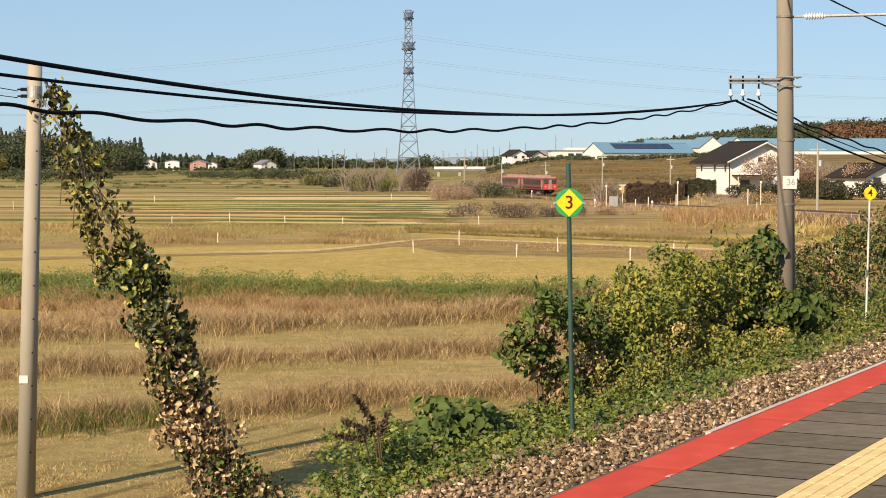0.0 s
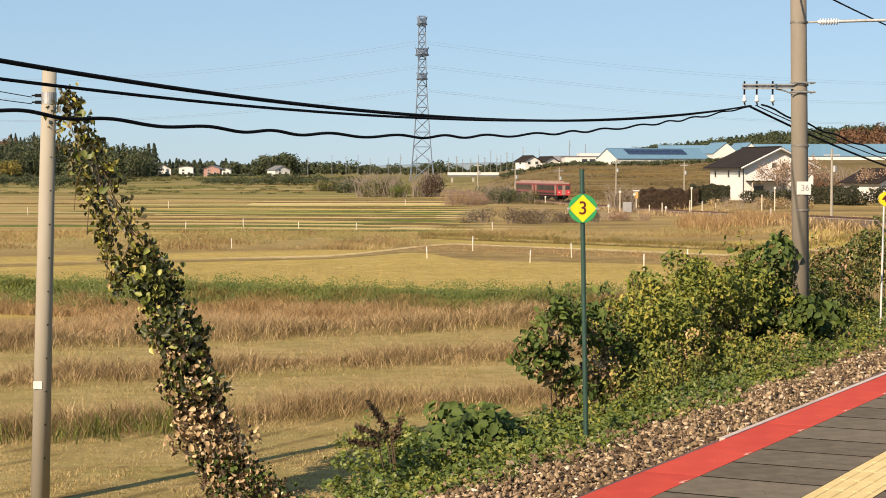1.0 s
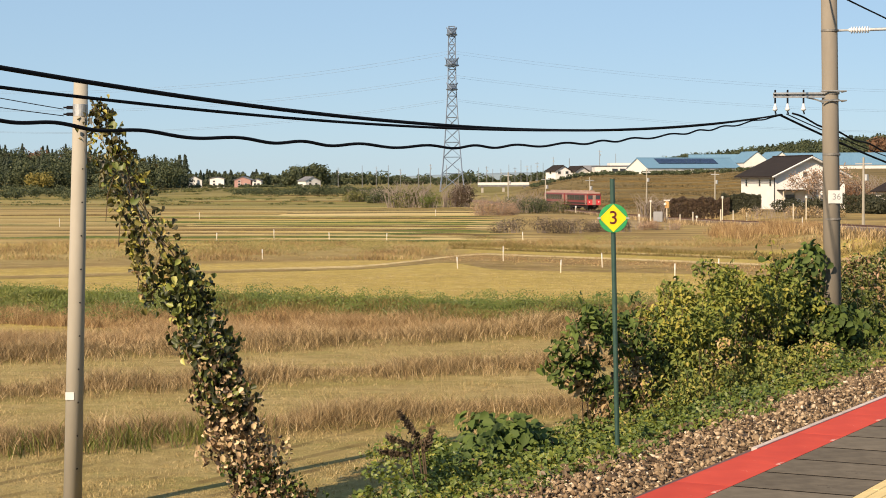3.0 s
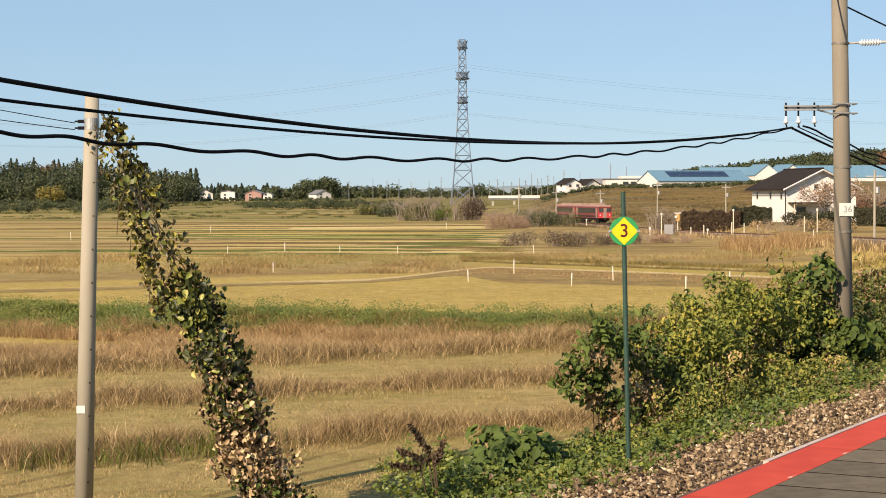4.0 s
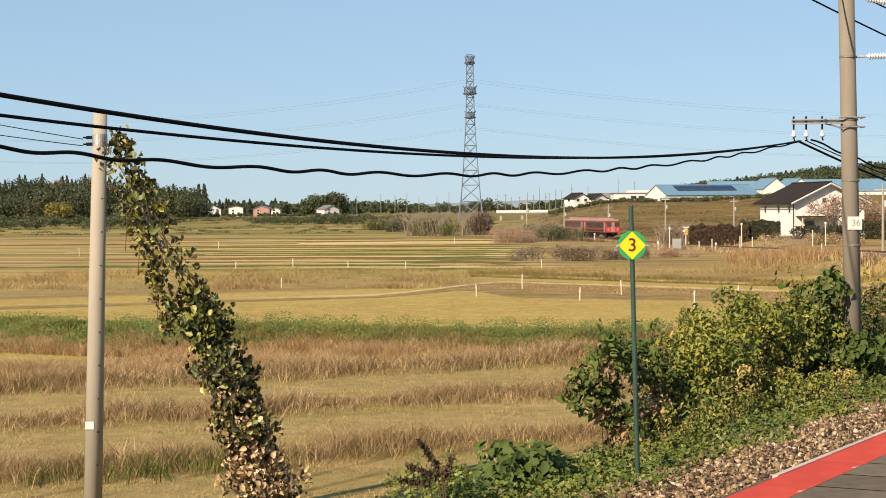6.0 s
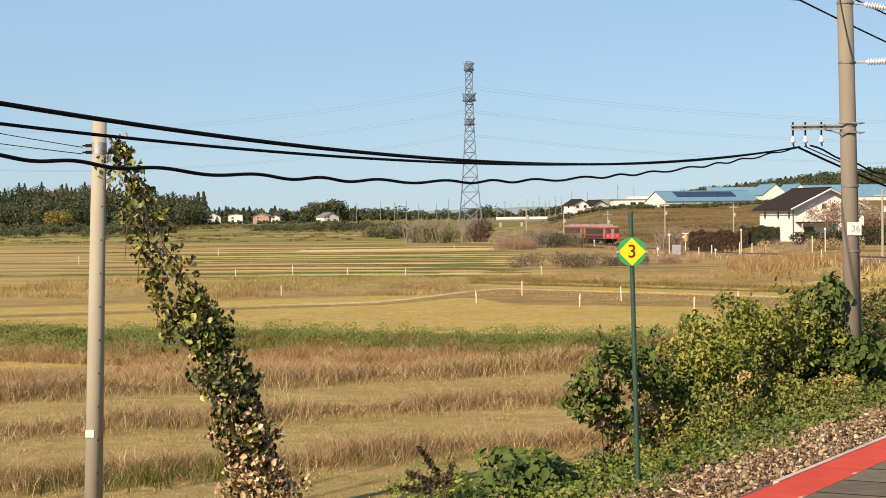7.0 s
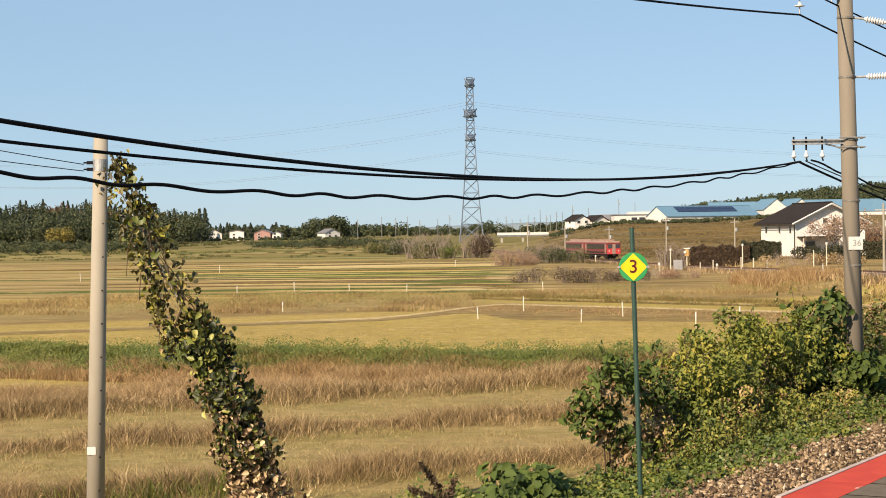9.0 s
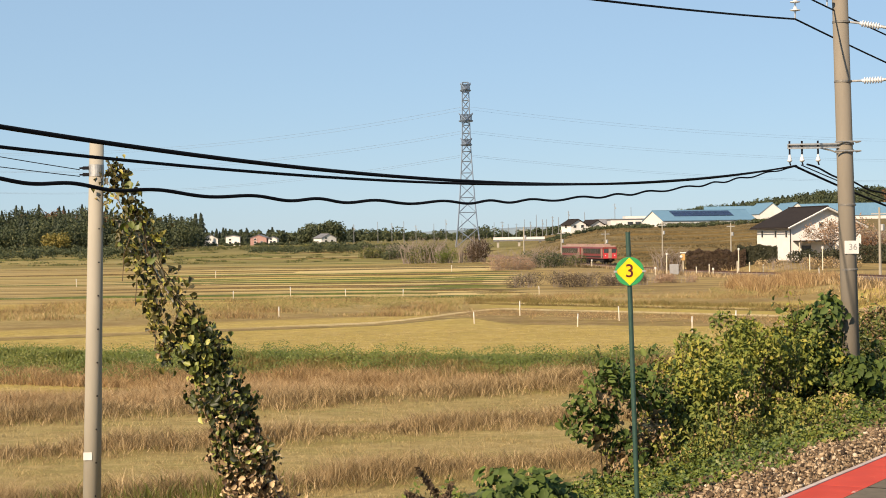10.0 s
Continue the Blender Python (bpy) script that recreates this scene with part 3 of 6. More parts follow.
# ---- the plan ----
ALONG, ACROSS = Vector((0.460, 0.888, 0)), Vector((0.888, -0.460, 0))


def track(u, s, z=0.0):
    """u metres along the platform, s metres across it (the field is at negative s)."""
    return ALONG * u + ACROSS * s + Vector((0, 0, z))


def smooth(a, b, v):
    k = np.clip((v - a) / (b - a), 0, 1)
    return k * k * (3 - 2 * k)


def curve_through(points, step):
    """Points at even steps along a smooth line through a few bends."""
    pts = [np.array(p, float) for p in points]
    pts = [2 * pts[0] - pts[1]] + pts + [2 * pts[-1] - pts[-2]]
    out = []
    for i in range(1, len(pts) - 2):
        a, b, c, d = pts[i - 1:i + 3]
        n = max(2, int(np.linalg.norm(c - b) / step))
        for k in range(n):
            q = k / n
            out.append(0.5 * (2 * b + (c - a) * q + (2 * a - 5 * b + 4 * c - d) * q * q + (3 * b - a - 3 * c + d) * q ** 3))
    out.append(pts[-2])
    return out


# the centre of the line: straight past the platform, then a long bend away over the fields
LINE = curve_through([(*track(-30, -4.95).xy, -0.98), (*track(11, -4.95).xy, -0.96), (*track(28, -4.95).xy, -0.905), (*track(62, -4.95).xy, -0.90), (34.5, 105, -1.8), (36.9, 150, -2.6),
                      (37.0, 215, -3.7), (31.5, 275, -4.5), (20.5, 350, -4.7), (10, 430, -4.6), (-6, 520, -4.1), (-40, 640, -3.0)], 4.0)
LINE_XY = np.array([p[:2] for p in LINE])
LINE_Z = np.array([p[2] for p in LINE])


def ground_z(x, y):
    """Height of the land: paddies below the railway bank, rising far off."""
    x, y = np.asarray(x, float), np.asarray(y, float)
    s = x * 0.888 - y * 0.460
    slope = x / np.maximum(y, 30)
    z = -4.5 + 2.7 * smooth(330, 800, y) + 6.2 * smooth(340, 620, y) * smooth(0.0, 0.065, slope)
    z = z - 1.6 * smooth(500, 800, y) * smooth(-0.15, -0.2, slope)
    z = z + 8.0 * smooth(805, 930, y) * smooth(-0.15, -0.24, slope) + 13.0 * smooth(840, 1040, y) * smooth(0.07, 0.24, slope)
    z = z + 1.1 * smooth(215, 330, y) * smooth(0.10, 0.16, slope)
    z = z - 1.0 * smooth(900, 2500, y)
    # low banks between the paddies
    b = y - 0.5 * x
    for at, tall in ((46, 0.22), (57, 0.2), (68.6, 0.25)):
        z = z + tall * np.exp(-((b - at) / 0.9) ** 2) * (s < -13)
    e = y + 0.5 * np.minimum(x, 0)
    z = z + 0.75 * np.exp(-((e - 74) / 3.2) ** 2) * (s < -14)
    # the bank beside the platform, and the low bank of the line beyond
    bank = -1.45 + (-4.5 + 1.45) * smooth(-7.6, -12.4, s)
    z = np.where((y < 70) & (s > -15), np.maximum(z, bank), z)
    d = np.full(x.shape, 1e9)
    lz = np.zeros(x.shape)
    for p, pz in zip(LINE_XY[::3], LINE_Z[::3]):
        q = np.hypot(x - p[0], y - p[1])
        lz = np.where(q < d, pz, lz)
        d = np.minimum(d, q)
    k = smooth(12, 5, d) * smooth(60, 75, y)
    return z * (1 - k) + (lz - 0.75) * k


def build_ground():
    ys = np.concatenate([np.arange(-60, 24, 6.0), np.arange(24, 110, 0.5), np.arange(110, 240, 2.0), np.arange(240, 700, 8.0), np.arange(700, 1500, 50), np.arange(1500, 4600, 300)])
    qs = np.concatenate([np.linspace(-9, -1, 14)[:-1], np.linspace(-1, -0.34, 8)[:-1], np.linspace(-0.34, 0.34, 120), np.linspace(0.34, 1, 10)[1:], np.linspace(1, 9, 14)[1:]])
    yy, qq = np.meshgrid(ys, qs, indexing="ij")
    xx = qq * np.maximum(yy, 30)
    zz = ground_z(xx, yy)
    v = np.stack([xx, yy, zz], -1).reshape(-1, 3)
    n, m = yy.shape
    i = (np.arange(n - 1)[:, None] * m + np.arange(m - 1)[None]).ravel()
    f = np.column_stack([i, i + 1, i + 1 + m, i + m])
    me = raw_mesh("ground", v, f, M_FIELD)
    me.polygons.foreach_set("use_smooth", [True] * len(me.polygons))
    tagged(new("ground", me), "flat harvested rice paddies in straw and green strips", "field", kind="structure")


build_ground()


# ---- railway bank, track and platform ----
def build_bank():
    sh = Shape()
    us = list(range(-30, 64, 2))
    cut = [(-3.3, -1.5), (-3.35, -1.08), (-6.4, -1.08), (-6.9, -1.14), (-7.5, -1.42), (-7.9, -1.7)]
    for u in us:
        sh.v += [tuple(track(u, s, z)) for s, z in cut]
    k = len(cut)
    sh.f += [(i * k + j, i * k + j + 1, (i + 1) * k + j + 1, (i + 1) * k + j) for i in range(len(us) - 1) for j in range(k - 1)]
    bed = new("track_bed", sh.mesh("track_bed", M_BED, True))
    tagged(bed, "brown crushed-stone ballast bed beside the platform", "track bed", kind="structure")
    rng = np.random.default_rng(3)
    # loose stones on the shoulder
    n = 38000
    u = 5 + 43 * rng.random(n) ** 1.25
    s = -5.45 - rng.beta(1.1, 1.1, n) * 1.75
    z = np.interp(-s, [5.5, 6.4, 6.9, 7.5, 7.9], [-1.08, -1.08, -1.14, -1.42, -1.7])
    p = np.outer(u, np.array(ALONG)) + np.outer(s, np.array(ACROSS))
    p[:, 2] = z + rng.uniform(-0.01, 0.03, n)
    form = np.array([(1, 0, 0), (-0.9, 0.1, 0.1), (0.1, 1, 0), (0, -0.9, 0.1), (0.1, 0, 0.8), (0, 0.1, -0.8), (0.6, 0.6, 0.5), (-0.5, -0.6, 0.5)])
    tri = np.array([(0, 2, 6), (2, 4, 6), (4, 0, 6), (2, 1, 4), (1, 3, 7), (3, 4, 7), (4, 1, 7), (3, 0, 4), (2, 0, 5), (1, 2, 5), (3, 1, 5), (0, 3, 5)])
    q = form[None] * rng.uniform(0.5, 1.55, (n, 8, 1)) * rng.uniform(0.012, 0.030, (n, 1, 1)) * rng.uniform(0.35, 1.7, (n, 1, 3))
    a = rng.uniform(0, 6.28, n)
    c, sn = np.cos(a), np.sin(a)
    q = np.stack([q[..., 0] * c[:, None] - q[..., 1] * sn[:, None], q[..., 0] * sn[:, None] + q[..., 1] * c[:, None], q[..., 2]], -1)
    v = (p[:, None] + q).reshape(-1, 3)
    f = ((np.arange(n) * 8)[:, None, None] + tri[None]).reshape(-1, 3)
    tagged(new("ballast", raw_mesh("ballast", v, f, M_STONE)), "loose brown and grey crushed ballast stones", "ballast", kind="stuff")


def build_line():
    """Rails and sleepers from the platform along the long bend."""
    root = thing("railway_track", "rusty steel rails on sleepers bending away over fields", "railway track", kind="structure")
    for side in (-0.5335, 0.5335):
        sh = Shape()
        prof = [(-0.032, 0), (0.032, 0), (0.032, -0.04), (0.01, -0.05), (0.01, -0.13), (0.065, -0.15), (-0.065, -0.15), (-0.01, -0.13), (-0.01, -0.05), (-0.032, -0.04)]
        for i, p in enumerate(LINE):
            d = np.array(LINE[min(i + 1, len(LINE) - 1)]) - np.array(LINE[max(i - 1, 0)])
            r = np.array((d[1], -d[0])) / np.hypot(d[0], d[1])
            sh.v += [(p[0] + r[0] * (side + a), p[1] + r[1] * (side + a), p[2] + z) for a, z in prof]
        k = len(prof)
        sh.f += [(i * k + j, i * k + (j + 1) % k, (i + 1) * k + (j + 1) % k, (i + 1) * k + j) for i in range(len(LINE) - 1) for j in range(k)]
        part("rail", sh, M_RAIL, root)
    sh = Shape()
    for i in range(len(LINE) - 1):
        a, b = np.array(LINE[i]), np.array(LINE[i + 1])
        n = max(1, round(float(np.linalg.norm(b - a)) / 0.7))
        turn = math.atan2(b[1] - a[1], b[0] - a[0])
        for k in range(n):
            p = a + (b - a) * (k + 0.5) / n
            sh.box((p[0], p[1], p[2] - 0.215), (0.22, 2.0, 0.13), turn)
    tagged(part("sleeper", sh, M_SLEEPER, root), kind="stuff")
    sh = Shape()
    far = [p for p in LINE if p[1] > 56]
    for i, p in enumerate(far):
        d = np.array(far[min(i + 1, len(far) - 1)]) - np.array(far[max(i - 1, 0)])
        r = np.array((d[1], -d[0])) / np.hypot(d[0], d[1])
        sh.v += [(p[0] + r[0] * a, p[1] + r[1] * a, p[2] + z) for a, z in ((-3.2, -0.8), (-1.9, -0.2), (1.9, -0.2), (3.2, -0.8))]
    sh.f += [(i * 4 + j, i * 4 + j + 1, (i + 1) * 4 + j + 1, (i + 1) * 4 + j) for i in range(len(far) - 1) for j in range(3)]
    part("ballast_bank", sh, M_BED, root)


EDGE = -3.395


def build_platform():
    sh = Shape()
    for lo, hi, s0, s1 in ((-1.6, -0.0007, EDGE + 0.02, 4.0),):
        v = [track(u, s, z) for u in (-25, 75) for s in (s0, s1) for z in (lo, hi)]
        sh.add(v, [(0, 1, 3, 2), (4, 6, 7, 5), (0, 4, 5, 1), (2, 3, 7, 6), (1, 5, 7, 3), (0, 2, 6, 4)])
    base = new("platform", sh.mesh("platform", M_JOINT))
    tagged(base, "station platform with red edge and yellow tactile strip", "platform", kind="structure")
    turn = math.atan2(ALONG.y, ALONG.x)

    def slab(name, length, width, tall, material, extra=None):
        sh = Shape().box((0, 0, -tall / 2), (length, width, tall), 0, 0.001)
        if extra:
            extra(sh)
        return sh.mesh(name, material)

    def bars(sh):
        for k in (-0.105, -0.035, 0.035, 0.105):
            sh.box((0, k, 0.002), (0.292, 0.03, 0.004), 0, 0.003)

    def lay(name, me, s, u0, u1, pitch, rng, top=0.0):
        u = u0
        while u < u1:
            ob = new(name, me)
            ob.parent = base
            ob.matrix_local = Matrix.Translation(track(u, s, top + rng.uniform(-0.0002, 0.0002))) @ Matrix.Rotation(turn + rng.uniform(-0.0008, 0.0008), 4, "Z")
            u += pitch

    rng = random.Random(5)
    red, grey = slab("edge_slab", 0.9994, 0.300, 0.05, M_RED), slab("paving_slab", 0.470, 0.628, 0.05, M_SLAB)
    tact = slab("tactile_tile", 0.2994, 0.298, 0.045, M_TACTILE, bars)
    lay("edge_slab", red, EDGE + 0.150, 7.15, 40, 1.0, rng)
    lay("paving_slab", grey, EDGE + 0.302 + 0.315, 6.9, 36, 0.5, rng)
    lay("tactile_tile", tact, EDGE + 0.932 + 0.15, 6.9, 30, 0.3, rng)
    for k in range(2):
        lay("paving_slab", grey, EDGE + 1.236 + 0.315 + 0.63 * k, 6.9, 20, 0.5, rng)
    # the older stretch: a pale stone lip along the edge, where the paint has scuffed off
    lip = slab("edge_lip", 0.992, 0.035, 0.07, M_LIP)
    lay("edge_lip", lip, EDGE - 0.014, 10.4, 60, 1.0, rng, 0.006)
    # the plain strips further on and behind
    for name, s0, s1, m in (("edge_strip", 0, 0.3, M_RED), ("paving_strip", 0.302, 0.93, M_SLAB), ("tactile_strip", 0.932, 1.23, M_TACTILE), ("paving_strip", 1.234, 7.3, M_SLAB)):
        end = {0: 40, 0.302: 36, 0.932: 30, 1.234: 20}[s0]
        for u0, u1 in ((-25, 6.62), (end, 75)):
            sh = Shape()
            sh.add([track(u, EDGE + s, z) for u in (u0, u1) for s in (s0, s1) for z in (-0.05, 0.0004)], [(0, 1, 3, 2), (4, 6, 7, 5), (0, 4, 5, 1), (2, 3, 7, 6), (1, 5, 7, 3), (0, 2, 6, 4)])
            part(name, sh, m, base)


build_bank()
build_line()
build_platform()


# ---- poles, signs and cables ----
def letters(text, size, material, parent, m, name="numeral"):
    """Real lettering as a thin mesh on a plate."""
    c = bpy.data.curves.new(name, "FONT")
    c.body, c.size, c.align_x, c.align_y, c.extrude, c.offset = text, size, "CENTER", "CENTER", 0.002, size * 0.006
    o = bpy.data.objects.new(name, c)
    scene.collection.objects.link(o)
    me = bpy.data.meshes.new_from_object(o.evaluated_get(bpy.context.evaluated_depsgraph_get()))
    bpy.data.objects.remove(o)
    me.materials.clear()
    me.materials.append(material)
    ob = new(name, me)
    ob.parent = parent
    ob.matrix_local = m
    return ob


def stop_sign(foot, top, text, plate_z, ring, face, post, post_r, label, disc_m, disc_label):
    """A train stop marker: a post, a plate and its numeral."""
    root = thing("train_stop_sign", label, "railway sign", "train stop markers", at=foot)
    up = Vector(top) - Vector(foot)
    part("post", Shape().tube([(0, 0, -0.5), tuple(up)], post_r, 12), post, root, smooth=False)
    c = up * (plate_z / up.z)
    disc = Shape().lathe((c.x, c.y - post_r - 0.006, c.z), [(0, ring - 0.004), (0.003, ring), (0.006, ring), (0.008, ring - 0.003)], 32, (0, -1, 0))
    part("plate", disc, disc_m, root, disc_label)
    d = face
    sh = Shape()
    y0, y1 = c.y - post_r - 0.016, c.y - post_r - 0.012
    pts = [(d, 0), (0, d), (-d, 0), (0, -d)]
    k = len(pts)
    sh.add([(c.x + a, y0, c.z + b) for a, b in pts] + [(c.x + a, y1, c.z + b) for a, b in pts], [tuple(range(k)), tuple(range(2 * k - 1, k - 1, -1))] + [(i, i + k, (i + 1) % k + k, (i + 1) % k) for i in range(k)])
    part("face", sh, M_YELLOW, root, "yellow face")
    letters(text, face * 1.34, M_NUMERAL, root, pose(c.x, y0 - 0.0025, c.z, 90, 0, 0))
    br = Shape()
    for side in (-1, 1):
        br.box((c.x + side * ring * 0.98, c.y - post_r - 0.02, c.z), (0.035, 0.012, 0.02))
        br.box((c.x + side * 0.03, c.y, c.z), (0.012, post_r * 2 + 0.02, 0.03))
    br.box((c.x, c.y - post_r - 0.004, c.z), (2 * ring, 0.006, 0.02))
    part("bracket", br, M_STEEL, root)
    return root


stop_sign((1.405, 19.4, -1.40), (1.345, 19.45, 1.55), "3", 2.53, 0.155, 0.148, M_GREENPAINT, 0.026, "green post with yellow diamond on green disc numbered 3", M_SIGNGREEN, "round green plate")
stop_sign((8.32, 35.5, -1.55), (8.38, 35.5, 1.13), "4", 2.52, 0.128, 0.15, M_WHITE, 0.020, "white post with yellow diamond on faded disc numbered 4", M_SIGNOLD, "faded yellow round plate")

RP = Vector((5.93, 31.0, 0))


def railway_pole():
    root = thing("catenary_pole", "weathered grey-brown concrete railway pole with steel fittings", "utility pole", at=(RP.x + 0.02, RP.y, -3.0))
    lean = -0.016
    part("shaft", Shape().tube([(0, 0, -0.6), (lean * 11.5, 0, 11.0)], [0.152, 0.128], 28), M_CONCRETE_DARK, root, smooth=True)

    def at(z):
        return Vector((lean * (z + 3.0), 0, z + 3.0))

    def band(z, r=0.145):
        c = at(z)
        part("band", Shape().lathe(c - Vector((0, 0, 0.02)), [(0, r), (0.005, r + 0.006), (0.035, r + 0.006), (0.04, r)], 24), M_BAND, root)

    for z in (0.85, 1.95, 2.87, 2.99, 4.05, 5.06):
        band(z)
    c = at(1.23)
    part("number_plate", Shape().box((c.x + 0.03, c.y - 0.15, c.z), (0.24, 0.01, 0.22), 0, 0.004), M_WHITE, root, "white plate with grey digits")
    letters("36", 0.15, M_GREY, root, pose(c.x + 0.05, c.y - 0.158, c.z, 90, 0, 0), "plate_digits")
    # side arm with three hanging porcelain insulators
    c = at(2.94)
    tip = c + Vector((-0.98, -0.10, 0.02))
    arm = part("side_arm", Shape().box(((c.x + tip.x) / 2 + 0.02, -0.06, c.z + 0.052), (1.02, 0.075, 0.026), 0, 0.006).box(((c.x + tip.x) / 2 + 0.02, -0.06, c.z - 0.012), (1.02, 0.075, 0.026), 0, 0.006).box(((c.x + tip.x) / 2 + 0.02, -0.03, c.z + 0.02), (1.02, 0.012, 0.09)), M_STEEL, root)
    part("brace", Shape().tube([(c.x - 0.42, -0.06, c.z - 0.02), (c.x - 0.25, -0.06, c.z - 0.06), (c.x, -0.08, c.z - 0.16)], 0.014, 6), M_STEEL, root)
    bolts = Shape()
    for dz in (-0.08, 0.08):
        bolts.tube([(c.x - 0.2, -0.17, c.z + dz), (c.x + 0.24, -0.17, c.z + dz)], 0.013, 6)
        bolts.tube([(c.x + 0.22, -0.17, c.z + dz), (c.x + 0.22, 0.16, c.z + dz)], 0.016, 6)
    part("bolts", bolts, M_STEEL, root)
    for dx in (-0.95, -0.74, -0.47):
        p = Vector((c.x + dx, -0.06, c.z + 0.02))
        part("hanger", Shape().tube([p + Vector((0, 0, 0.09)), p + Vector((0, 0, -0.15))], 0.017, 6), M_CABLE, root)
        part("insulator", Shape().lathe(p + Vector((0, 0, -0.29)), [(0.02, 0.016), (0.028, 0.03), (0.045, 0.044), (0.06, 0.044), (0.068, 0.03), (0.09, 0.034), (0.105, 0.024), (0.15, 0.016)], 14), M_CERAMIC, root, "white porcelain knob", smooth=True)
        part("tie", Shape().tube([p + Vector((0, 0, -0.27)), p + Vector((0.015, 0, -0.325))], 0.014, 6), M_CABLE, root)
    # rod insulators of the cantilever on the track side
    for z, dz in ((4.05, 0.0), (5.06, -0.24)):
        c = at(z)
        d = Vector((1, -0.35, dz)).normalized()
        a = c + Vector((0.15, -0.05, 0))
        part("rod", Shape().tube([c + Vector((0.1, -0.03, 0)), a + d * 0.16], 0.02, 8), M_STEEL, root)
        prof = [(0, 0.03)]
        for k in range(7):
            prof += [(0.03 + k * 0.045, 0.03), (0.04 + k * 0.045, 0.058), (0.055 + k * 0.045, 0.058), (0.065 + k * 0.045, 0.03)]
        part("rod_insulator", Shape().lathe(a + d * 0.16, prof + [(0.36, 0.03)], 14, d), M_CERAMIC, root, "ribbed white porcelain insulator")
        end = a + d * (2.4 if z < 4.5 else 1.6)
        part("cantilever_tube", Shape().tube([a + d * 0.52, end], 0.026, 10), M_STEEL, root)
    return root


def field_pole():
    root = thing("concrete_pole", "pale tapered concrete utility pole standing in the field", "utility pole", at=(-7.556, 32.5, -4.45))
    top = Vector((0.253, 0, 7.81))
    part("shaft", Shape().tube([(-0.01, 0, -0.4), tuple(top * 0.5), tuple(top)], [0.170, 0.150, 0.127], 28), M_CONCRETE, root, smooth=True)
    c = top * ((7.78 - 0.48) / 7.78)
    part("band", Shape().lathe(c, [(-0.16, 0.131), (-0.155, 0.138), (0.055, 0.138), (0.06, 0.131)], 24), M_STEEL, root)
    cl = Shape()
    for k in (-0.12, 0.0):
        cl.box((c.x - 0.17, -0.03, c.z + k), (0.14, 0.08, 0.06), 0, 0.01)
        cl.tube([(c.x - 0.30, -0.03, c.z + k), (c.x - 0.15, -0.03, c.z + k)], 0.016, 6)
    part("wire_clamp", cl, M_CABLE, root)
    c = top * (2.12 / 7.78)
    part("label_plate", Shape().box((c.x - 0.05, -0.165, c.z), (0.16, 0.006, 0.14), 0, 0.002), M_WHITE, root, "small white label")
    st = Shape()
    for k in range(11):
        c = top * ((0.8 + 0.6 * k) / 7.78)
        st.tube([(c.x + (0.09 if k % 2 else 0.1), -0.12, c.z), (c.x + 0.105, -0.172, c.z)], 0.014, 8)
    tagged(part("step_hole", st, M_CABLE, root), kind="stuff")
    g = Vector((4.2, -0.3, 0))
    part("guy_wire", Shape().tube([tuple(top * 0.955), tuple(g)], 0.012, 6), M_STEEL, root)
    return root


CATENARY = railway_pole()
field_pole()


def cable(name, label, fn, k0, k1, r, wave=0.0, n=160, group="line cables", taper=False):
    sh = Shape()
    pts = [fn(k0 + (k1 - k0) * i / n) for i in range(n + 1)]
    sh.tube(pts, [r * (0.68 + 0.32 * min(1, i / (0.6 * n))) for i in range(n + 1)] if taper else r, 10)
    ob = new(name, sh.mesh(name, M_CABLE, True))
    return tagged(ob, label, "cable", group)


def back(k, a, b, z0, dx=0.0, wave=0.0):
    """A sagging span that runs back along the line from the pole's arm."""
    p = Vector((RP.x - 0.93 + dx, RP.y - 0.06, z0)) - ALONG * k
    p.z += a * k + b * k * k
    if wave:
        q = min(1, k / 1.5)
        p.z += wave * q * math.sin(k * 5.2 + 0.6 * math.sin(k * 1.7))
    return p


cable("signal_cable", "thick black cable sagging along the railway", lambda k: back(k, -0.088, 0.00407, 2.633), 0, 27, 0.0205, taper=True)
cable("signal_cable", "thin black cable sagging along the railway", lambda k: back(k, -0.0812, 0.003296, 2.63, 0.02), 0, 27, 0.0145)
cable("signal_cable", "wavy lashed black cable sagging along the railway", lambda k: back(k, -0.1056, 0.00393, 2.62, 0.0, 0.016), 0, 27, 0.0168, n=420, taper=True)


def onward(k, drop, dx, dz, bow):
    """The same cables past the pole, on to the next one."""
    p = Vector((RP.x - 0.93 + dx, RP.y - 0.06, 2.62 + dz)) + ALONG * k
    p.z += -drop * k + bow * k * k
    return p


cable("signal_cable", "black cable running on past the pole", lambda k: onward(k, 0.125, 0.0, 0.0, 0.0019), 0, 55, 0.02)
cable("signal_cable", "black cable running on past the pole", lambda k: onward(k, 0.105, 0.2, 0.03, 0.0017) + Vector((0, 0, 0.02 * math.sin(k * 3))), 0, 55, 0.017)
cable("signal_cable", "thin black cable running on past the pole", lambda k: onward(k, 0.115, 0.1, 0.02, 0.0018), 0, 55, 0.010)


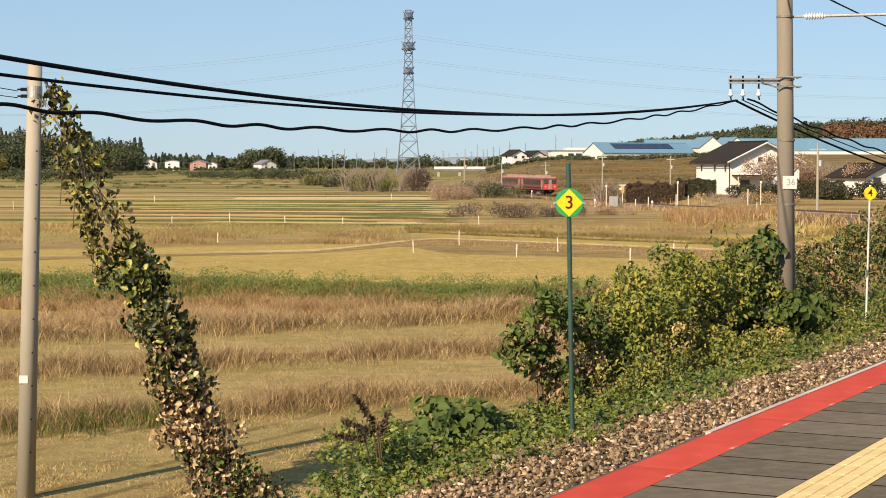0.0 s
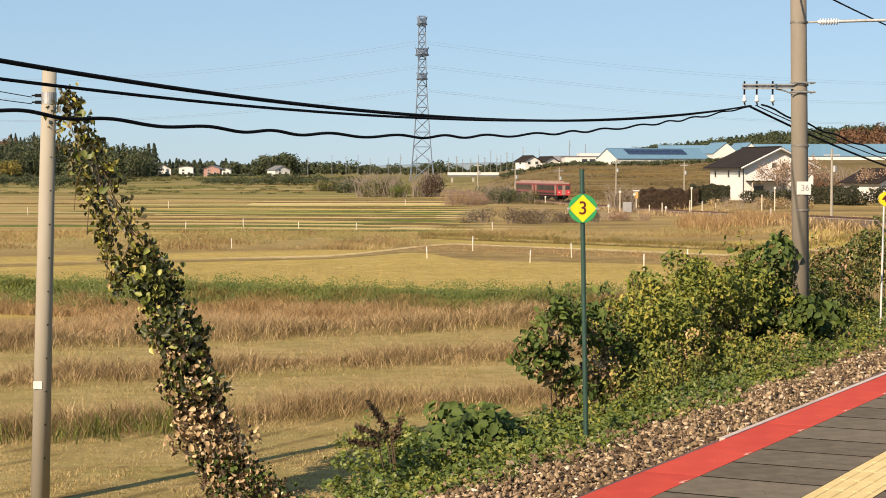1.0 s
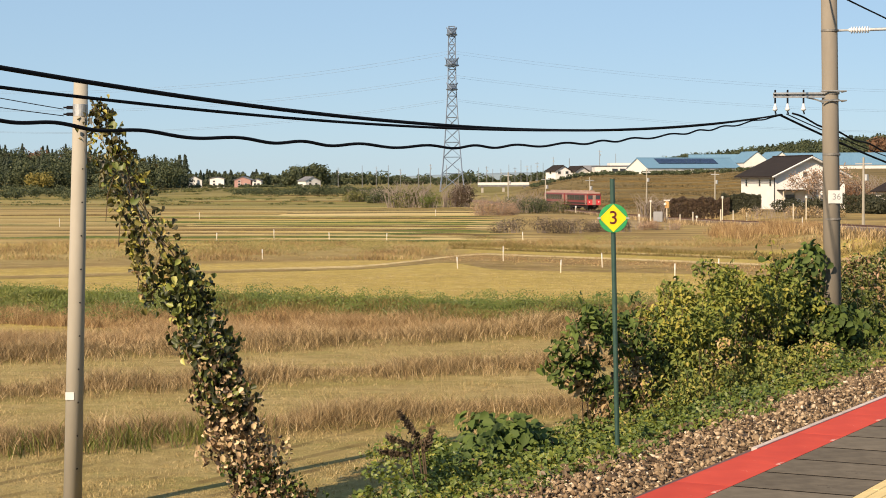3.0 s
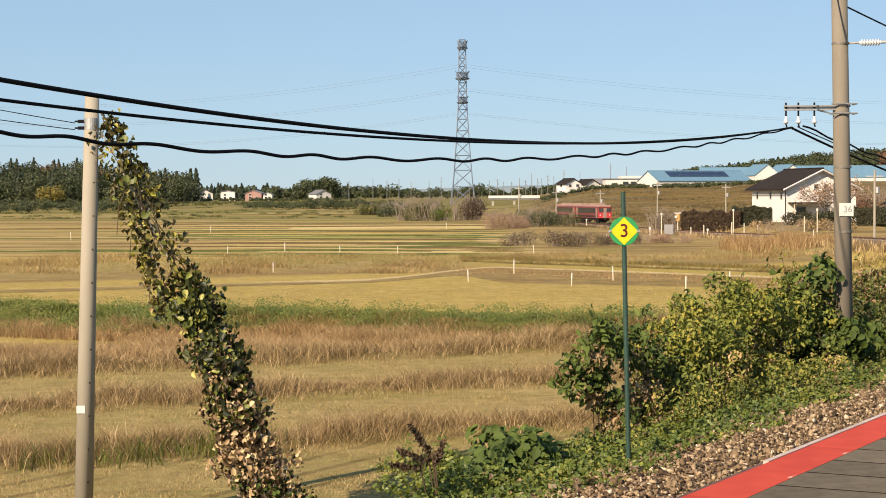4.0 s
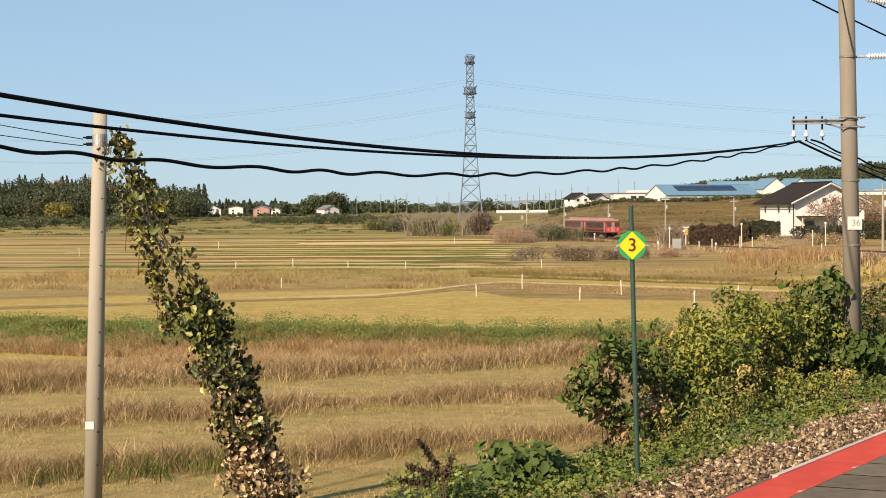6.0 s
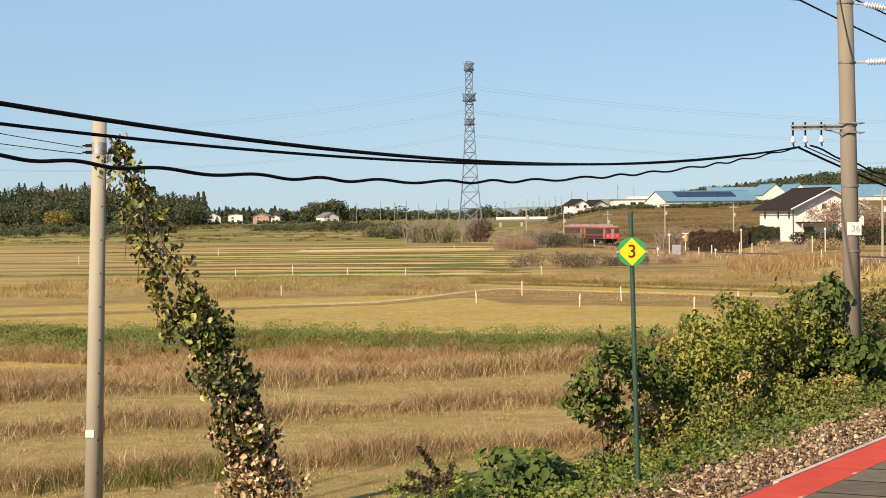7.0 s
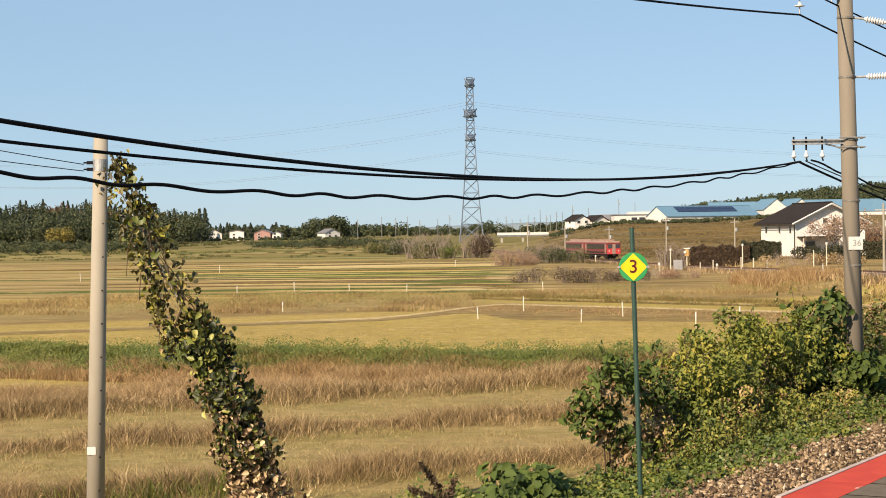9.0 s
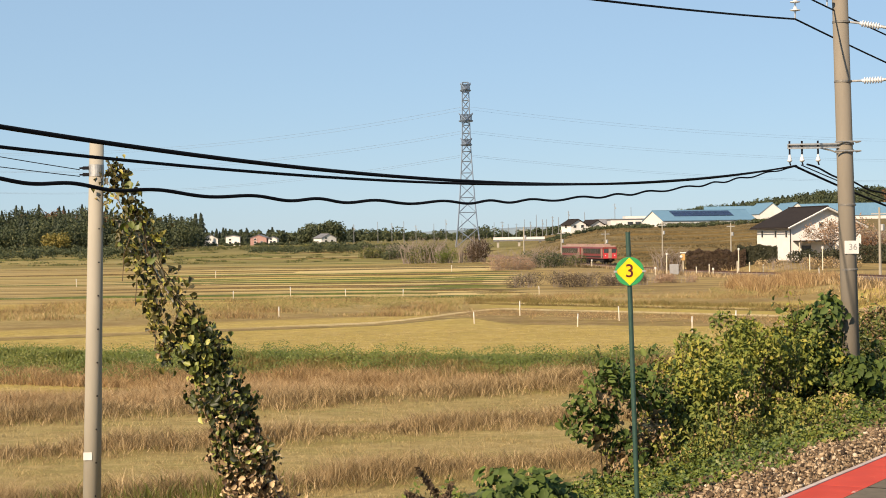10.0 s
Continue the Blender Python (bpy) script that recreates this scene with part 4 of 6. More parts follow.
# ---- plants on the bank ----
def shrub(name, label, lumps, n, size, material, seed, category="shrub", group="shrubs on the bank", lean=0.55, stems=7, inner=None, spray=(0.13, 0.36), sprigs=0, fold=1.6, bunches=9, face=(-0.2, -0.28, 0.36)):
    """lumps: (u, s, z, ru, rs, rz) rounded masses in the line's own directions."""
    rng = np.random.default_rng(seed)
    base = track(lumps[0][0], lumps[0][1])
    bz = float(ground_z(base.x, base.y))
    root = thing(name, label, category, group, at=(base.x, base.y, bz))
    # sprays of leaves over the masses, so that gaps and hollows stay between them
    cs, cd, cr = [], [], []
    for u, a, z, ru, ra, rz in lumps:
        k = int(bunches * (ru * rz + ra * rz + ru * ra)) + 8
        d = rng.normal(0, 1, (k, 3))
        d /= np.linalg.norm(d, axis=1)[:, None]
        d[:, 2] = np.where(d[:, 2] < -0.35, -d[:, 2], d[:, 2])
        cs.append(np.array((u, a, z)) + d * np.array((ru, ra, rz)) * rng.uniform(0.55, 1.08, (k, 1)))
        cd.append(d)
        cr.append(rng.uniform(*spray, k))
    cs, cd, cr = np.concatenate(cs), np.concatenate(cd), np.concatenate(cr)
    pick = rng.choice(len(cs), n, p=cr ** 2 / (cr ** 2).sum())
    d = rng.normal(0, 1, (n, 3)) + cd[pick] * 0.8
    d /= np.linalg.norm(d, axis=1)[:, None]
    q = cs[pick] + d * (cr[pick] * rng.uniform(0.55, 1.06, n))[:, None]
    # long shoots that reach out past the mass
    ends = []
    for k in range(sprigs):
        i = rng.integers(len(cs))
        out = cd[i] * 0.6 + rng.normal(0, 0.35, 3) + np.array((0, 0, 0.45))
        ends.append((cs[i], cs[i] + out / np.linalg.norm(out) * rng.uniform(0.35, 0.75)))
    if sprigs:
        m = sprigs * 9
        i, w = np.repeat(np.arange(sprigs), 9), rng.uniform(0.2, 1.05, m)
        A, B = np.array([e[0] for e in ends])[i], np.array([e[1] for e in ends])[i]
        q[:m] = A + (B - A) * w[:, None] + rng.normal(0, 0.045, (m, 3))
    # the leaves deep inside, by default in greens darkened to paint the hollows' shade
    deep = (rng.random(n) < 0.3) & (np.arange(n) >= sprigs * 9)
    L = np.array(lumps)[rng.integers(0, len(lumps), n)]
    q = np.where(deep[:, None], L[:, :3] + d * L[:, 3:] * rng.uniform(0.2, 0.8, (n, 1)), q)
    p = np.outer(q[:, 0], np.array(ALONG)) + np.outer(q[:, 1], np.array(ACROSS))
    p[:, 2] = q[:, 2]
    keep = p[:, 2] > ground_z(p[:, 0], p[:, 1]) + 0.02
    nn = np.outer(d[:, 0], np.array(ALONG)) + np.outer(d[:, 1], np.array(ACROSS))
    nn[:, 2] = d[:, 2]
    nn += np.array(face)
    sz = size * rng.uniform(0.5, 1.3, n)
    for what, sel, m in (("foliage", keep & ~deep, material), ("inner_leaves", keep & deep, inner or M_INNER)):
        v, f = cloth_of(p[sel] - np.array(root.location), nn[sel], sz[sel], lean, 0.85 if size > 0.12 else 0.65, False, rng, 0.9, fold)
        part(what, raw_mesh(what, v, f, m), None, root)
    sh = Shape()
    for k in range(stems):
        l = lumps[rng.integers(len(lumps))]
        foot = track(l[0] + rng.uniform(-0.3, 0.3), l[1] + rng.uniform(-0.3, 0.3))
        foot.z = float(ground_z(foot.x, foot.y)) - 0.05
        tip = track(l[0] + rng.uniform(-0.8, 0.8) * l[3], l[1] + rng.uniform(-0.8, 0.8) * l[4], l[2] + l[5] * rng.uniform(0.5, 1.0))
        mid = (foot + tip) / 2 + Vector((rng.uniform(-0.15, 0.15), rng.uniform(-0.15, 0.15), 0.1))
        sh.tube([foot - root.location, mid - root.location, tip - root.location], [0.014, 0.010, 0.004], 6)
    for a, b in ends:
        sh.tube([track(*a) - root.location, track(*b) - root.location], [0.007, 0.003], 4)
    tagged(part("stem_work", sh, M_STEM, root), kind="stuff")
    return root


shrub("kudzu_mound", "mound of broad drooping green kudzu leaves", [(18.2, -9.5, -1.85, 0.7, 0.5, 0.66), (18.0, -9.35, -2.2, 0.75, 0.6, 0.75), (18.9, -9.3, -2.0, 0.6, 0.5, 0.7)], 4200, 0.122, M_KUDZU, 11, lean=0.4, fold=1.3, spray=(0.2, 0.36), bunches=8, face=(-0.3, -0.5, 0.25))
shrub("kudzu_mound", "low mound of small dark green leaves", [(17.2, -9.3, -2.7, 0.8, 0.8, 0.95), (20.0, -9.2, -2.4, 0.9, 0.8, 1.0), (21.2, -9.3, -2.4, 0.8, 0.7, 0.75), (18.6, -8.8, -2.5, 1.0, 0.6, 0.65)], 13000, 0.066, M_COVER, 111, lean=0.6, sprigs=24)
shrub("leafy_shrub", "upright leafy green shrub over withered twigs", [(22.6, -10.15, -0.72, 0.5, 0.34, 0.34), (22.5, -10.25, -1.2, 0.28, 0.28, 0.28), (23.6, -10.3, -0.78, 0.5, 0.45, 0.5), (22.8, -10.0, -1.7, 0.40, 0.33, 0.4)], 1700, 0.118, M_KUDZU, 12, lean=0.6, stems=9, inner=M_WITHERED, spray=(0.12, 0.26), sprigs=14, fold=1.2)
shrub("leafy_shrub", "withered tan-leaved shrub below the green one", [(23.2, -9.75, -1.95, 0.45, 0.4, 0.6), (23.0, -9.65, -2.45, 0.5, 0.4, 0.45), (23.6, -9.8, -1.6, 0.4, 0.35, 0.45)], 1700, 0.085, M_WITHERED, 112, lean=0.9, stems=12, inner=M_BUSH, sprigs=16)
shrub("leafy_shrub", "dense green and yellowing shrub", [(25.0, -10.1, -1.4, 0.95, 0.8, 1.1), (24.6, -9.3, -2.2, 1.0, 0.8, 0.8)], 8500, 0.082, M_BUSH, 13, lean=0.7, stems=18, sprigs=34, spray=(0.16, 0.42), bunches=6)
shrub("leafy_shrub", "large tangled bush turning yellow and brown", [(27.9, -10.2, -1.25, 1.3, 1.0, 1.15), (29.2, -10.0, -1.0, 1.1, 0.9, 0.95), (27.2, -9.2, -2.1, 1.6, 0.8, 0.8), (26.4, -10.0, -1.3, 0.8, 0.8, 0.95)], 17000, 0.082, M_BUSH, 14, lean=0.7, stems=34, sprigs=60, inner=M_BUSH_BROWN, spray=(0.16, 0.42), bunches=6)
shrub("weed_tangle", "sloping tangle of green weeds and withered stalks", [(23.7, -9.1, -2.1, 0.8, 0.6, 0.95), (24.7, -9.1, -1.95, 0.9, 0.7, 1.0), (26.2, -8.75, -2.05, 1.3, 0.75, 0.85), (28.2, -8.65, -1.95, 1.3, 0.75, 0.85), (29.8, -8.4, -1.9, 0.9, 0.6, 0.6)], 15000, 0.068, M_TANGLE, 113, lean=0.8, stems=40, inner=M_BUSH_BROWN, sprigs=50)
shrub("leafy_shrub", "broad-leaved green climber piled round the pole", [(30.2, -9.55, -0.6, 0.6, 0.42, 0.85), (29.9, -9.2, -1.55, 0.7, 0.5, 0.6), (30.8, -8.8, -1.15, 0.32, 0.28, 0.32), (29.45, -8.95, -1.1, 0.45, 0.35, 0.5)], 2300, 0.145, M_KUDZU, 15, lean=0.6, sprigs=12, fold=1.2, spray=(0.16, 0.4), bunches=6)
shrub("leafy_shrub", "dark bush with withered brown leaves", [(33.8, -10.8, -1.2, 1.5, 1.1, 0.9), (36.5, -11.0, -1.3, 1.6, 1.1, 0.95), (39.0, -11.0, -1.3, 1.6, 1.1, 1.0), (43.6, -10.6, -0.8, 1.2, 1.0, 1.2)], 15000, 0.095, M_BUSH_BROWN, 16, lean=0.8, stems=20, sprigs=40)


def dried_weed():
    """A dead goldenrod leaning out of the mound, with dark feathery plumes."""
    r = np.random.default_rng(17)
    root = thing("dried_weed", "dark brown withered weed with feathery plumes", "weed", at=(-0.60, 18.4, -2.40))
    for a, b in (((-0.08, 0, 1.27), (-0.30, -0.03, 1.57)), ((-0.11, 0, 1.20), (-0.42, 0.02, 1.32)), ((-0.20, 0, 1.13), (-0.51, 0.04, 1.17)), ((-0.05, 0, 1.20), (0.04, 0.05, 1.40))):
        a, b = Vector(a), Vector(b)
        part("stalk", Shape().tube([Vector((0.05, 0, 0)), a, b], [0.012, 0.009, 0.004], 5), M_STEM, root)
        n = 150
        q = r.uniform(0.0, 1.02, n)
        p = np.array([tuple(a.lerp(b, v)) for v in q]) + r.normal(0, 0.014, (n, 3)) * (1.5 - q)[:, None]
        v, f = cloth_of(p, r.normal(0, 1, (n, 3)), 0.095 * r.uniform(0.5, 1.2, n), 0.3, 0.3, True, r)
        tagged(part("plume", raw_mesh("plume", v, f, M_STEM), None, root), kind="stuff")


dried_weed()


def ground_cover():
    """Low leaves between the stones and the shrubs."""
    rng = np.random.default_rng(21)
    n = 1500
    u = 13.2 + 31 * rng.random(n)
    s = -6.75 + 0.22 * smooth(20, 15, u) - rng.beta(1.0, 1.3, n) * 4.2
    s += 0.2 * np.sin(u * 1.7) + 0.15 * np.sin(u * 4.3)
    # low rounded clumps
    i = rng.integers(0, n, 190000)
    rad, high = rng.uniform(0.14, 0.48, n)[i], rng.uniform(0.3, 1.2, n)[i]
    away = np.abs(rng.normal(0, 0.6, len(i)))
    turn = rng.uniform(0, 2 * np.pi, len(i))
    u, s, n = u[i] + np.cos(turn) * away * rad, np.minimum(s[i] + np.sin(turn) * away * rad, -6.5), len(i)
    p = np.outer(u, np.array(ALONG)) + np.outer(s, np.array(ACROSS))
    keep = p[:, 0] + 0.062 * p[:, 1] + 0.25 * np.sin(u * 5) > 0
    p, u, s, away, high, turn = p[keep], u[keep], s[keep], away[keep], high[keep], turn[keep]
    thin = (s > -9.4) | (u > 24) | (u < 18.5)
    p, u, s, away, high, turn = p[thin], u[thin], s[thin], away[thin], high[thin], turn[thin]
    n = len(p)
    g = np.maximum(ground_z(p[:, 0], p[:, 1]), np.interp(-s, [6.9, 7.5, 7.9], [-1.14, -1.42, -1.7]))
    tall = 0.08 + (0.20 + 0.12 * smooth(23, 26, u)) * smooth(7.1, 8.4, -s) * (0.65 + 0.35 * np.sin(u * 2.3) * np.sin(u * 0.9))
    p[:, 2] = g + rng.random(n) ** 0.5 * tall * high * 1.5 * np.exp(-away ** 2)
    # leaves turn outwards from the middle of their clump
    out = np.outer(np.cos(turn) * away, np.array(ALONG)) + np.outer(np.sin(turn) * away, np.array(ACROSS))
    nn = out * 0.9 + np.array((0.05, -0.15, 0.7))
    dry = rng.random(n) < np.where(-s < 7.4, 0.34, 0.03) + 0.30 * (np.sin(u * 0.9 + s * 2.3) * np.sin(u * 2.1) > 0.55) * (u > 21)
    for name, sel, m, label, size in (("ground_cover", ~dry, M_COVER, "low green creeping weeds along the ballast", 0.052), ("dead_leaves", dry, M_DRYLEAF, "withered brown leaves and weeds along the ballast", 0.05)):
        v, f = cloth_of(p[sel], nn[sel], size * rng.uniform(0.5, 1.5, sel.sum()), 0.5, 0.75, True, rng, 0.5, 1.4)
        tagged(new(name, raw_mesh(name, v, f, m)), label, "weeds", kind="stuff")


ground_cover()


def guy_vine():
    """Kudzu hanging on the pole's guy wire: green above, withered below."""
    rng = np.random.default_rng(31)
    root = thing("hanging_vine", "withering kudzu vine grown over a slanting guy wire", "vine", at=(-3.5, 32.2, -4.45))
    o = np.array(root.location)
    top, foot = np.array((-7.04, 32.35, 2.942)), np.array((-3.555, 32.2, -4.50))

    def bow(q):
        return np.interp(q, [0, 0.2, 0.27, 0.34, 0.45, 0.675, 0.743, 0.81, 0.878, 0.95, 1], [0.05, -0.02, -0.08, 0.14, 0.05, -0.07, -0.2, -0.25, -0.3, -0.14, -0.1])

    for name, m, q0, q1, n, size, fold in (("upper_leaves", M_VINE, 0.0, 0.45, 900, 0.112, 3.0), ("broad_leaves", M_DYKE, 0.02, 0.5, 46, 0.19, 1.2), ("middle_leaves", M_VINE_DARK, 0.38, 0.74, 1500, 0.138, 2.2),
                                           ("lower_leaves", M_VINE_DRY, 0.58, 1.0, 2300, 0.115, 2.6), ("foot_leaves", M_KUDZU, 0.86, 1.0, 700, 0.09, 1.6)):
        q = rng.uniform(q0, q1, n) if name != "lower_leaves" else q0 + (q1 - q0) * rng.beta(1.3, 1.1, n)
        half = np.interp(q, [0, 0.06, 0.2, 0.27, 0.34, 0.4, 0.47, 0.675, 0.743, 0.878, 1], [0.10, 0.26, 0.46, 0.48, 0.24, 0.36, 0.52, 0.48, 0.54, 0.66, 0.72]) * (1 + 0.25 * np.sin(q * 47) + 0.15 * np.sin(q * 91))
        a = rng.uniform(0, 2 * np.pi, n)
        rr = half * np.sqrt(rng.uniform(0.05, 1.05, n))
        c = top + (foot - top) * q[:, None]
        c[:, 0] += bow(q) + (0.14 * smooth(0.86, 0.95, q) if name == "foot_leaves" else 0)
        p = c + np.column_stack([np.cos(a) * rr, np.sin(a) * rr * 0.8, rng.normal(0, 0.1, n)])
        # strands that hang under the wire
        hang = (rng.random(n) < np.interp(q, [0, 0.08, 0.2, 0.27, 0.36, 0.42], [0.1, 0.2, 0.35, 0.6, 0.4, 0.0])) & (q < 0.42)
        strand = np.round(q * 24) / 24
        hx = (top + (foot - top) * strand[:, None])[:, 0] - 0.30 + 0.16 * np.sin(strand * 160)
        p[:, 0] = np.where(hang, hx + rng.normal(0, 0.05, n), p[:, 0])
        p[:, 2] -= hang * rng.uniform(0.1, 1.0, n) * np.interp(q, [0, 0.2, 0.42], [0.6, 1.1, 0.8])
        p[:, 2] = np.maximum(p[:, 2], -4.47)
        nn = np.column_stack([np.cos(a) * 0.9, np.sin(a) * 0.9 - 0.25, np.full(n, 0.1)])
        v, f = cloth_of(p - o, nn, size * rng.uniform(0.45, 1.3, n), 0.65, 0.85, False, rng, 1.2, fold)
        part(name, raw_mesh(name, v, f, m), None, root)
    sh = Shape()
    for k in range(7):
        pts = []
        for i in range(15):
            q = i / 14
            c = top + (foot - top) * q
            c[0] += bow(q)
            pts.append(tuple(c + np.array((0.12 * math.sin(q * 19 + k * 2), 0.12 * math.cos(q * 17 + k), 0)) - o))
        sh.tube(pts, 0.008, 5)
    for k in range(7):
        q = rng.uniform(0.08, 0.4)
        c = top + (foot - top) * q + rng.normal(0, 0.1, 3)
        sh.tube([tuple(c - o), tuple(c - o + np.array((-0.2, 0, -0.5))), tuple(c - o + np.array((-0.24, 0, -1.0)))], 0.008, 5)
    tagged(part("stem_work", sh, M_STEM, root), kind="stuff")


guy_vine()


# ---- grass on the paddies ----
def patch(name, label, n, sampler, tall, width, lean, material, seed, per=5, spread=0.12, category="grass"):
    rng = np.random.default_rng(seed)
    x, y, k = sampler(rng, n)
    p = np.column_stack([x, y, ground_z(x, y) - 0.02])
    v, f = blades(p, tall * k, width, lean, rng, per, spread)
    tagged(new(name, raw_mesh(name, v, f, material)), label, category, kind="stuff")


def bank_strip(at, deep, fade=0.4):
    """Along one of the low banks."""
    def sample(rng, n):
        q = rng.uniform(-0.31, 0.16, n)
        b = at + rng.normal(0, deep, n)
        y = b / (1 - 0.5 * q)
        x = q * y
        k = 0.60 + 0.35 * np.sin(x * 1.1 + at) * np.sin(x * 0.37) + 0.4 * np.sin(x * 3.3 + at) * np.sin(y * 2.3 + x) + rng.uniform(-0.2, 0.3, n)
        return x, y, np.clip(k, 0.25, 1.2)
    return sample


def wide_strip(e0, e1, q0=-0.31, q1=0.2, turn=0.5, left_only=True, fade=0.0):
    def sample(rng, n):
        q = rng.uniform(q0, q1, n)
        e = rng.uniform(e0, e1, n)
        y = e / (1 + turn * (np.minimum(q, 0) if left_only else q))
        return q * y, y, (1 - fade * smooth(-0.12, 0.02, q)) * np.clip(0.75 + 0.3 * np.sin(q * 60 + e) + 0.3 * np.sin(q * 140 - e * 2.1) * np.sin(e * 1.3) + rng.uniform(-0.15, 0.25, n), 0.2, 1.4)
    return sample


def stubble_rows(rng, n):
    y = 27 + 45 * rng.random(n) ** 1.3
    q = rng.uniform(-0.31, 0.12, n)
    x = q * y
    # planted in rows
    b = np.round((y * 0.9 - x * 0.45) / 0.3) * 0.3 + rng.normal(0, 0.03, n)
    y = (b + 0.45 * x) / 0.9
    keep = x * 0.888 - y * 0.46 < -13.5
    x, y = x[keep], y[keep]
    rut = np.abs(((0.876 * x - 0.483 * y) / 1.15) % 1 - 0.5) < 0.13
    keep = ~(rut & (y - 0.5 * x < 45))
    x, y = x[keep], y[keep]
    k = 0.65 + 0.4 * np.sin(x * 1.3 + y * 0.4) * np.sin(y * 1.1 - x * 0.5) + 0.25 * np.sin(x * 3.7) * np.sin(y * 2.9)
    return x, y, np.clip(k + rng.uniform(-0.2, 0.3, len(x)), 0.2, 1.4)


patch("stubble", "short pale rice stubble in rows on cut paddies", 30000, stubble_rows, 0.105, 0.018, 1.5, M_STUBBLE, 41, 4, 0.08, "stubble")
def far_stubble(rng, n):
    y = rng.uniform(94, 141, n)
    q = rng.uniform(-0.31, 0.2, n)
    keep = y < 119 + 0.5 * np.minimum(q * y, 0) - 0.5 * np.maximum(q * y, 0)
    return (q * y)[keep], y[keep], rng.uniform(0.3, 1.2, keep.sum())


patch("stubble", "pale golden rice stubble on cut paddies", 15000, far_stubble, 0.11, 0.03, 1.8, M_STUBBLE, 141, 3, 0.12, "stubble")
patch("bank_grass", "dry brown weeds along a paddy bank", 2500, bank_strip(46.0, 0.55), 0.56, 0.014, 1.7, M_DRYGRASS, 42, 9, 0.2)
patch("bank_grass", "dry brown weeds along a paddy bank", 2600, bank_strip(57.0, 0.6), 0.54, 0.017, 1.7, M_DRYGRASS, 43, 9, 0.22)
patch("bank_grass", "dry brown weeds along a paddy bank", 3100, bank_strip(68.8, 0.8), 0.6, 0.02, 1.7, M_DRYGRASS, 44, 9, 0.26)
patch("tall_grass", "tall reddish dry grass", 8000, wide_strip(70.5, 76.0, turn=-0.5, left_only=False, fade=0.55), 0.62, 0.02, 1.5, M_REDGRASS, 45, 9, 0.35)
def dyke_grass(rng, n):
    """Green all over at one end, only along the crest at the other."""
    q = rng.uniform(-0.31, 0.14, n)
    e = rng.uniform(70.5, 77.5, n)
    keep = e > 70.5 + 4.0 * smooth(-0.2, -0.1, q) + rng.normal(0, 0.9, n)
    q, e = q[keep], e[keep]
    y = e / (1 + 0.5 * np.minimum(q, 0))
    return q * y, y, np.clip(0.7 + 0.35 * np.sin(q * 60 + e) + 0.3 * np.sin(q * 140 - e * 2.1) + rng.uniform(-0.15, 0.25, len(q)), 0.2, 1.4)


patch("tall_grass", "reddish dry grass at the foot of the dyke", 4200, wide_strip(66.0, 71.0, -0.31, -0.06), 0.5, 0.022, 1.4, M_REDFOOT, 147, 8, 0.3)
patch("green_grass", "green grass on a low dyke", 9000, dyke_grass, 0.34, 0.05, 0.9, M_GREENGRASS, 46, 6, 0.25)
patch("tall_grass", "olive and brown weeds on the face of the dyke", 5000, wide_strip(71.5, 75.5, -0.17, 0.14), 0.34, 0.04, 1.1, M_OLIVE, 146, 6, 0.25)


def dyke_weeds():
    """Leafy weeds along the crest, in clumps."""
    r = np.random.default_rng(40)
    n = 150000
    c = 760
    q0 = r.uniform(-0.31, 0.16, c)
    e0 = 75.0 + r.normal(0, 0.9, c) - 5.0 * smooth(-0.10, -0.2, q0) * r.random(c) - 2.5 * r.random(c) ** 3
    i = r.integers(0, c, n)
    y0 = e0 / (1 + 0.5 * np.minimum(q0, 0))
    rad = r.uniform(0.28, 0.85, c)
    x = (q0 * y0)[i] + r.normal(0, 1, n) * rad[i]
    y = y0[i] + r.normal(0, 1, n) * rad[i] * 0.6
    p = np.column_stack([x, y, ground_z(x, y) + r.random(n) ** 1.1 * (r.uniform(0.12, 0.5, c) + (r.random(c) < 0.2) * 0.4)[i] * np.exp(-((x - (q0 * y0)[i]) / rad[i]) ** 2 / 3)])
    v, f = cloth_of(p, np.tile((0.0, -0.5, 0.7), (n, 1)), 0.07 * r.uniform(0.5, 1.4, n), 0.35, 0.8, True, r)
    tagged(new("dyke_weeds", raw_mesh("dyke_weeds", v, f, M_DYKE)), "leafy green weeds on the dyke", "weeds", kind="stuff")


dyke_weeds()


def reeds(rng, n):
    x = rng.uniform(-10.5, -5.4, n)
    y = 45.0 + 0.5 * x + rng.normal(0, 0.5, n)
    return x, y, 0.6 + 0.4 * np.sin(x * 2.1) ** 2


patch("green_reeds", "green reeds along a paddy bank", 80, reeds, 0.6, 0.03, 1.0, M_GREENGRASS, 47, 7, 0.2)


def rough_weeds(lo, wide):
    def sample(rng, n):
        y = rng.uniform(136, 176, n)
        q = rng.uniform(-0.31, 0.22, n)
        x = q * y
        k = np.sin(q * 34 + y * 0.21) * np.sin(y * 0.33 - q * 17) + 0.6 * np.sin(q * 71 + y * 0.5) + 0.5 * np.sin(x * 1.3 + y) * np.sin(y * 1.1 - x * 0.6)
        # a farm track and open plots beyond it keep clear
        keep = (k > lo) & ((x < -4) | (y > 164 - 0.8 * x)) & (y > 131 + 0.5 * x + 16 * smooth(-10, 0, x) + 2)
        return x[keep], y[keep], np.clip(wide + 0.5 * k[keep], 0.2, 1.3)
    return sample


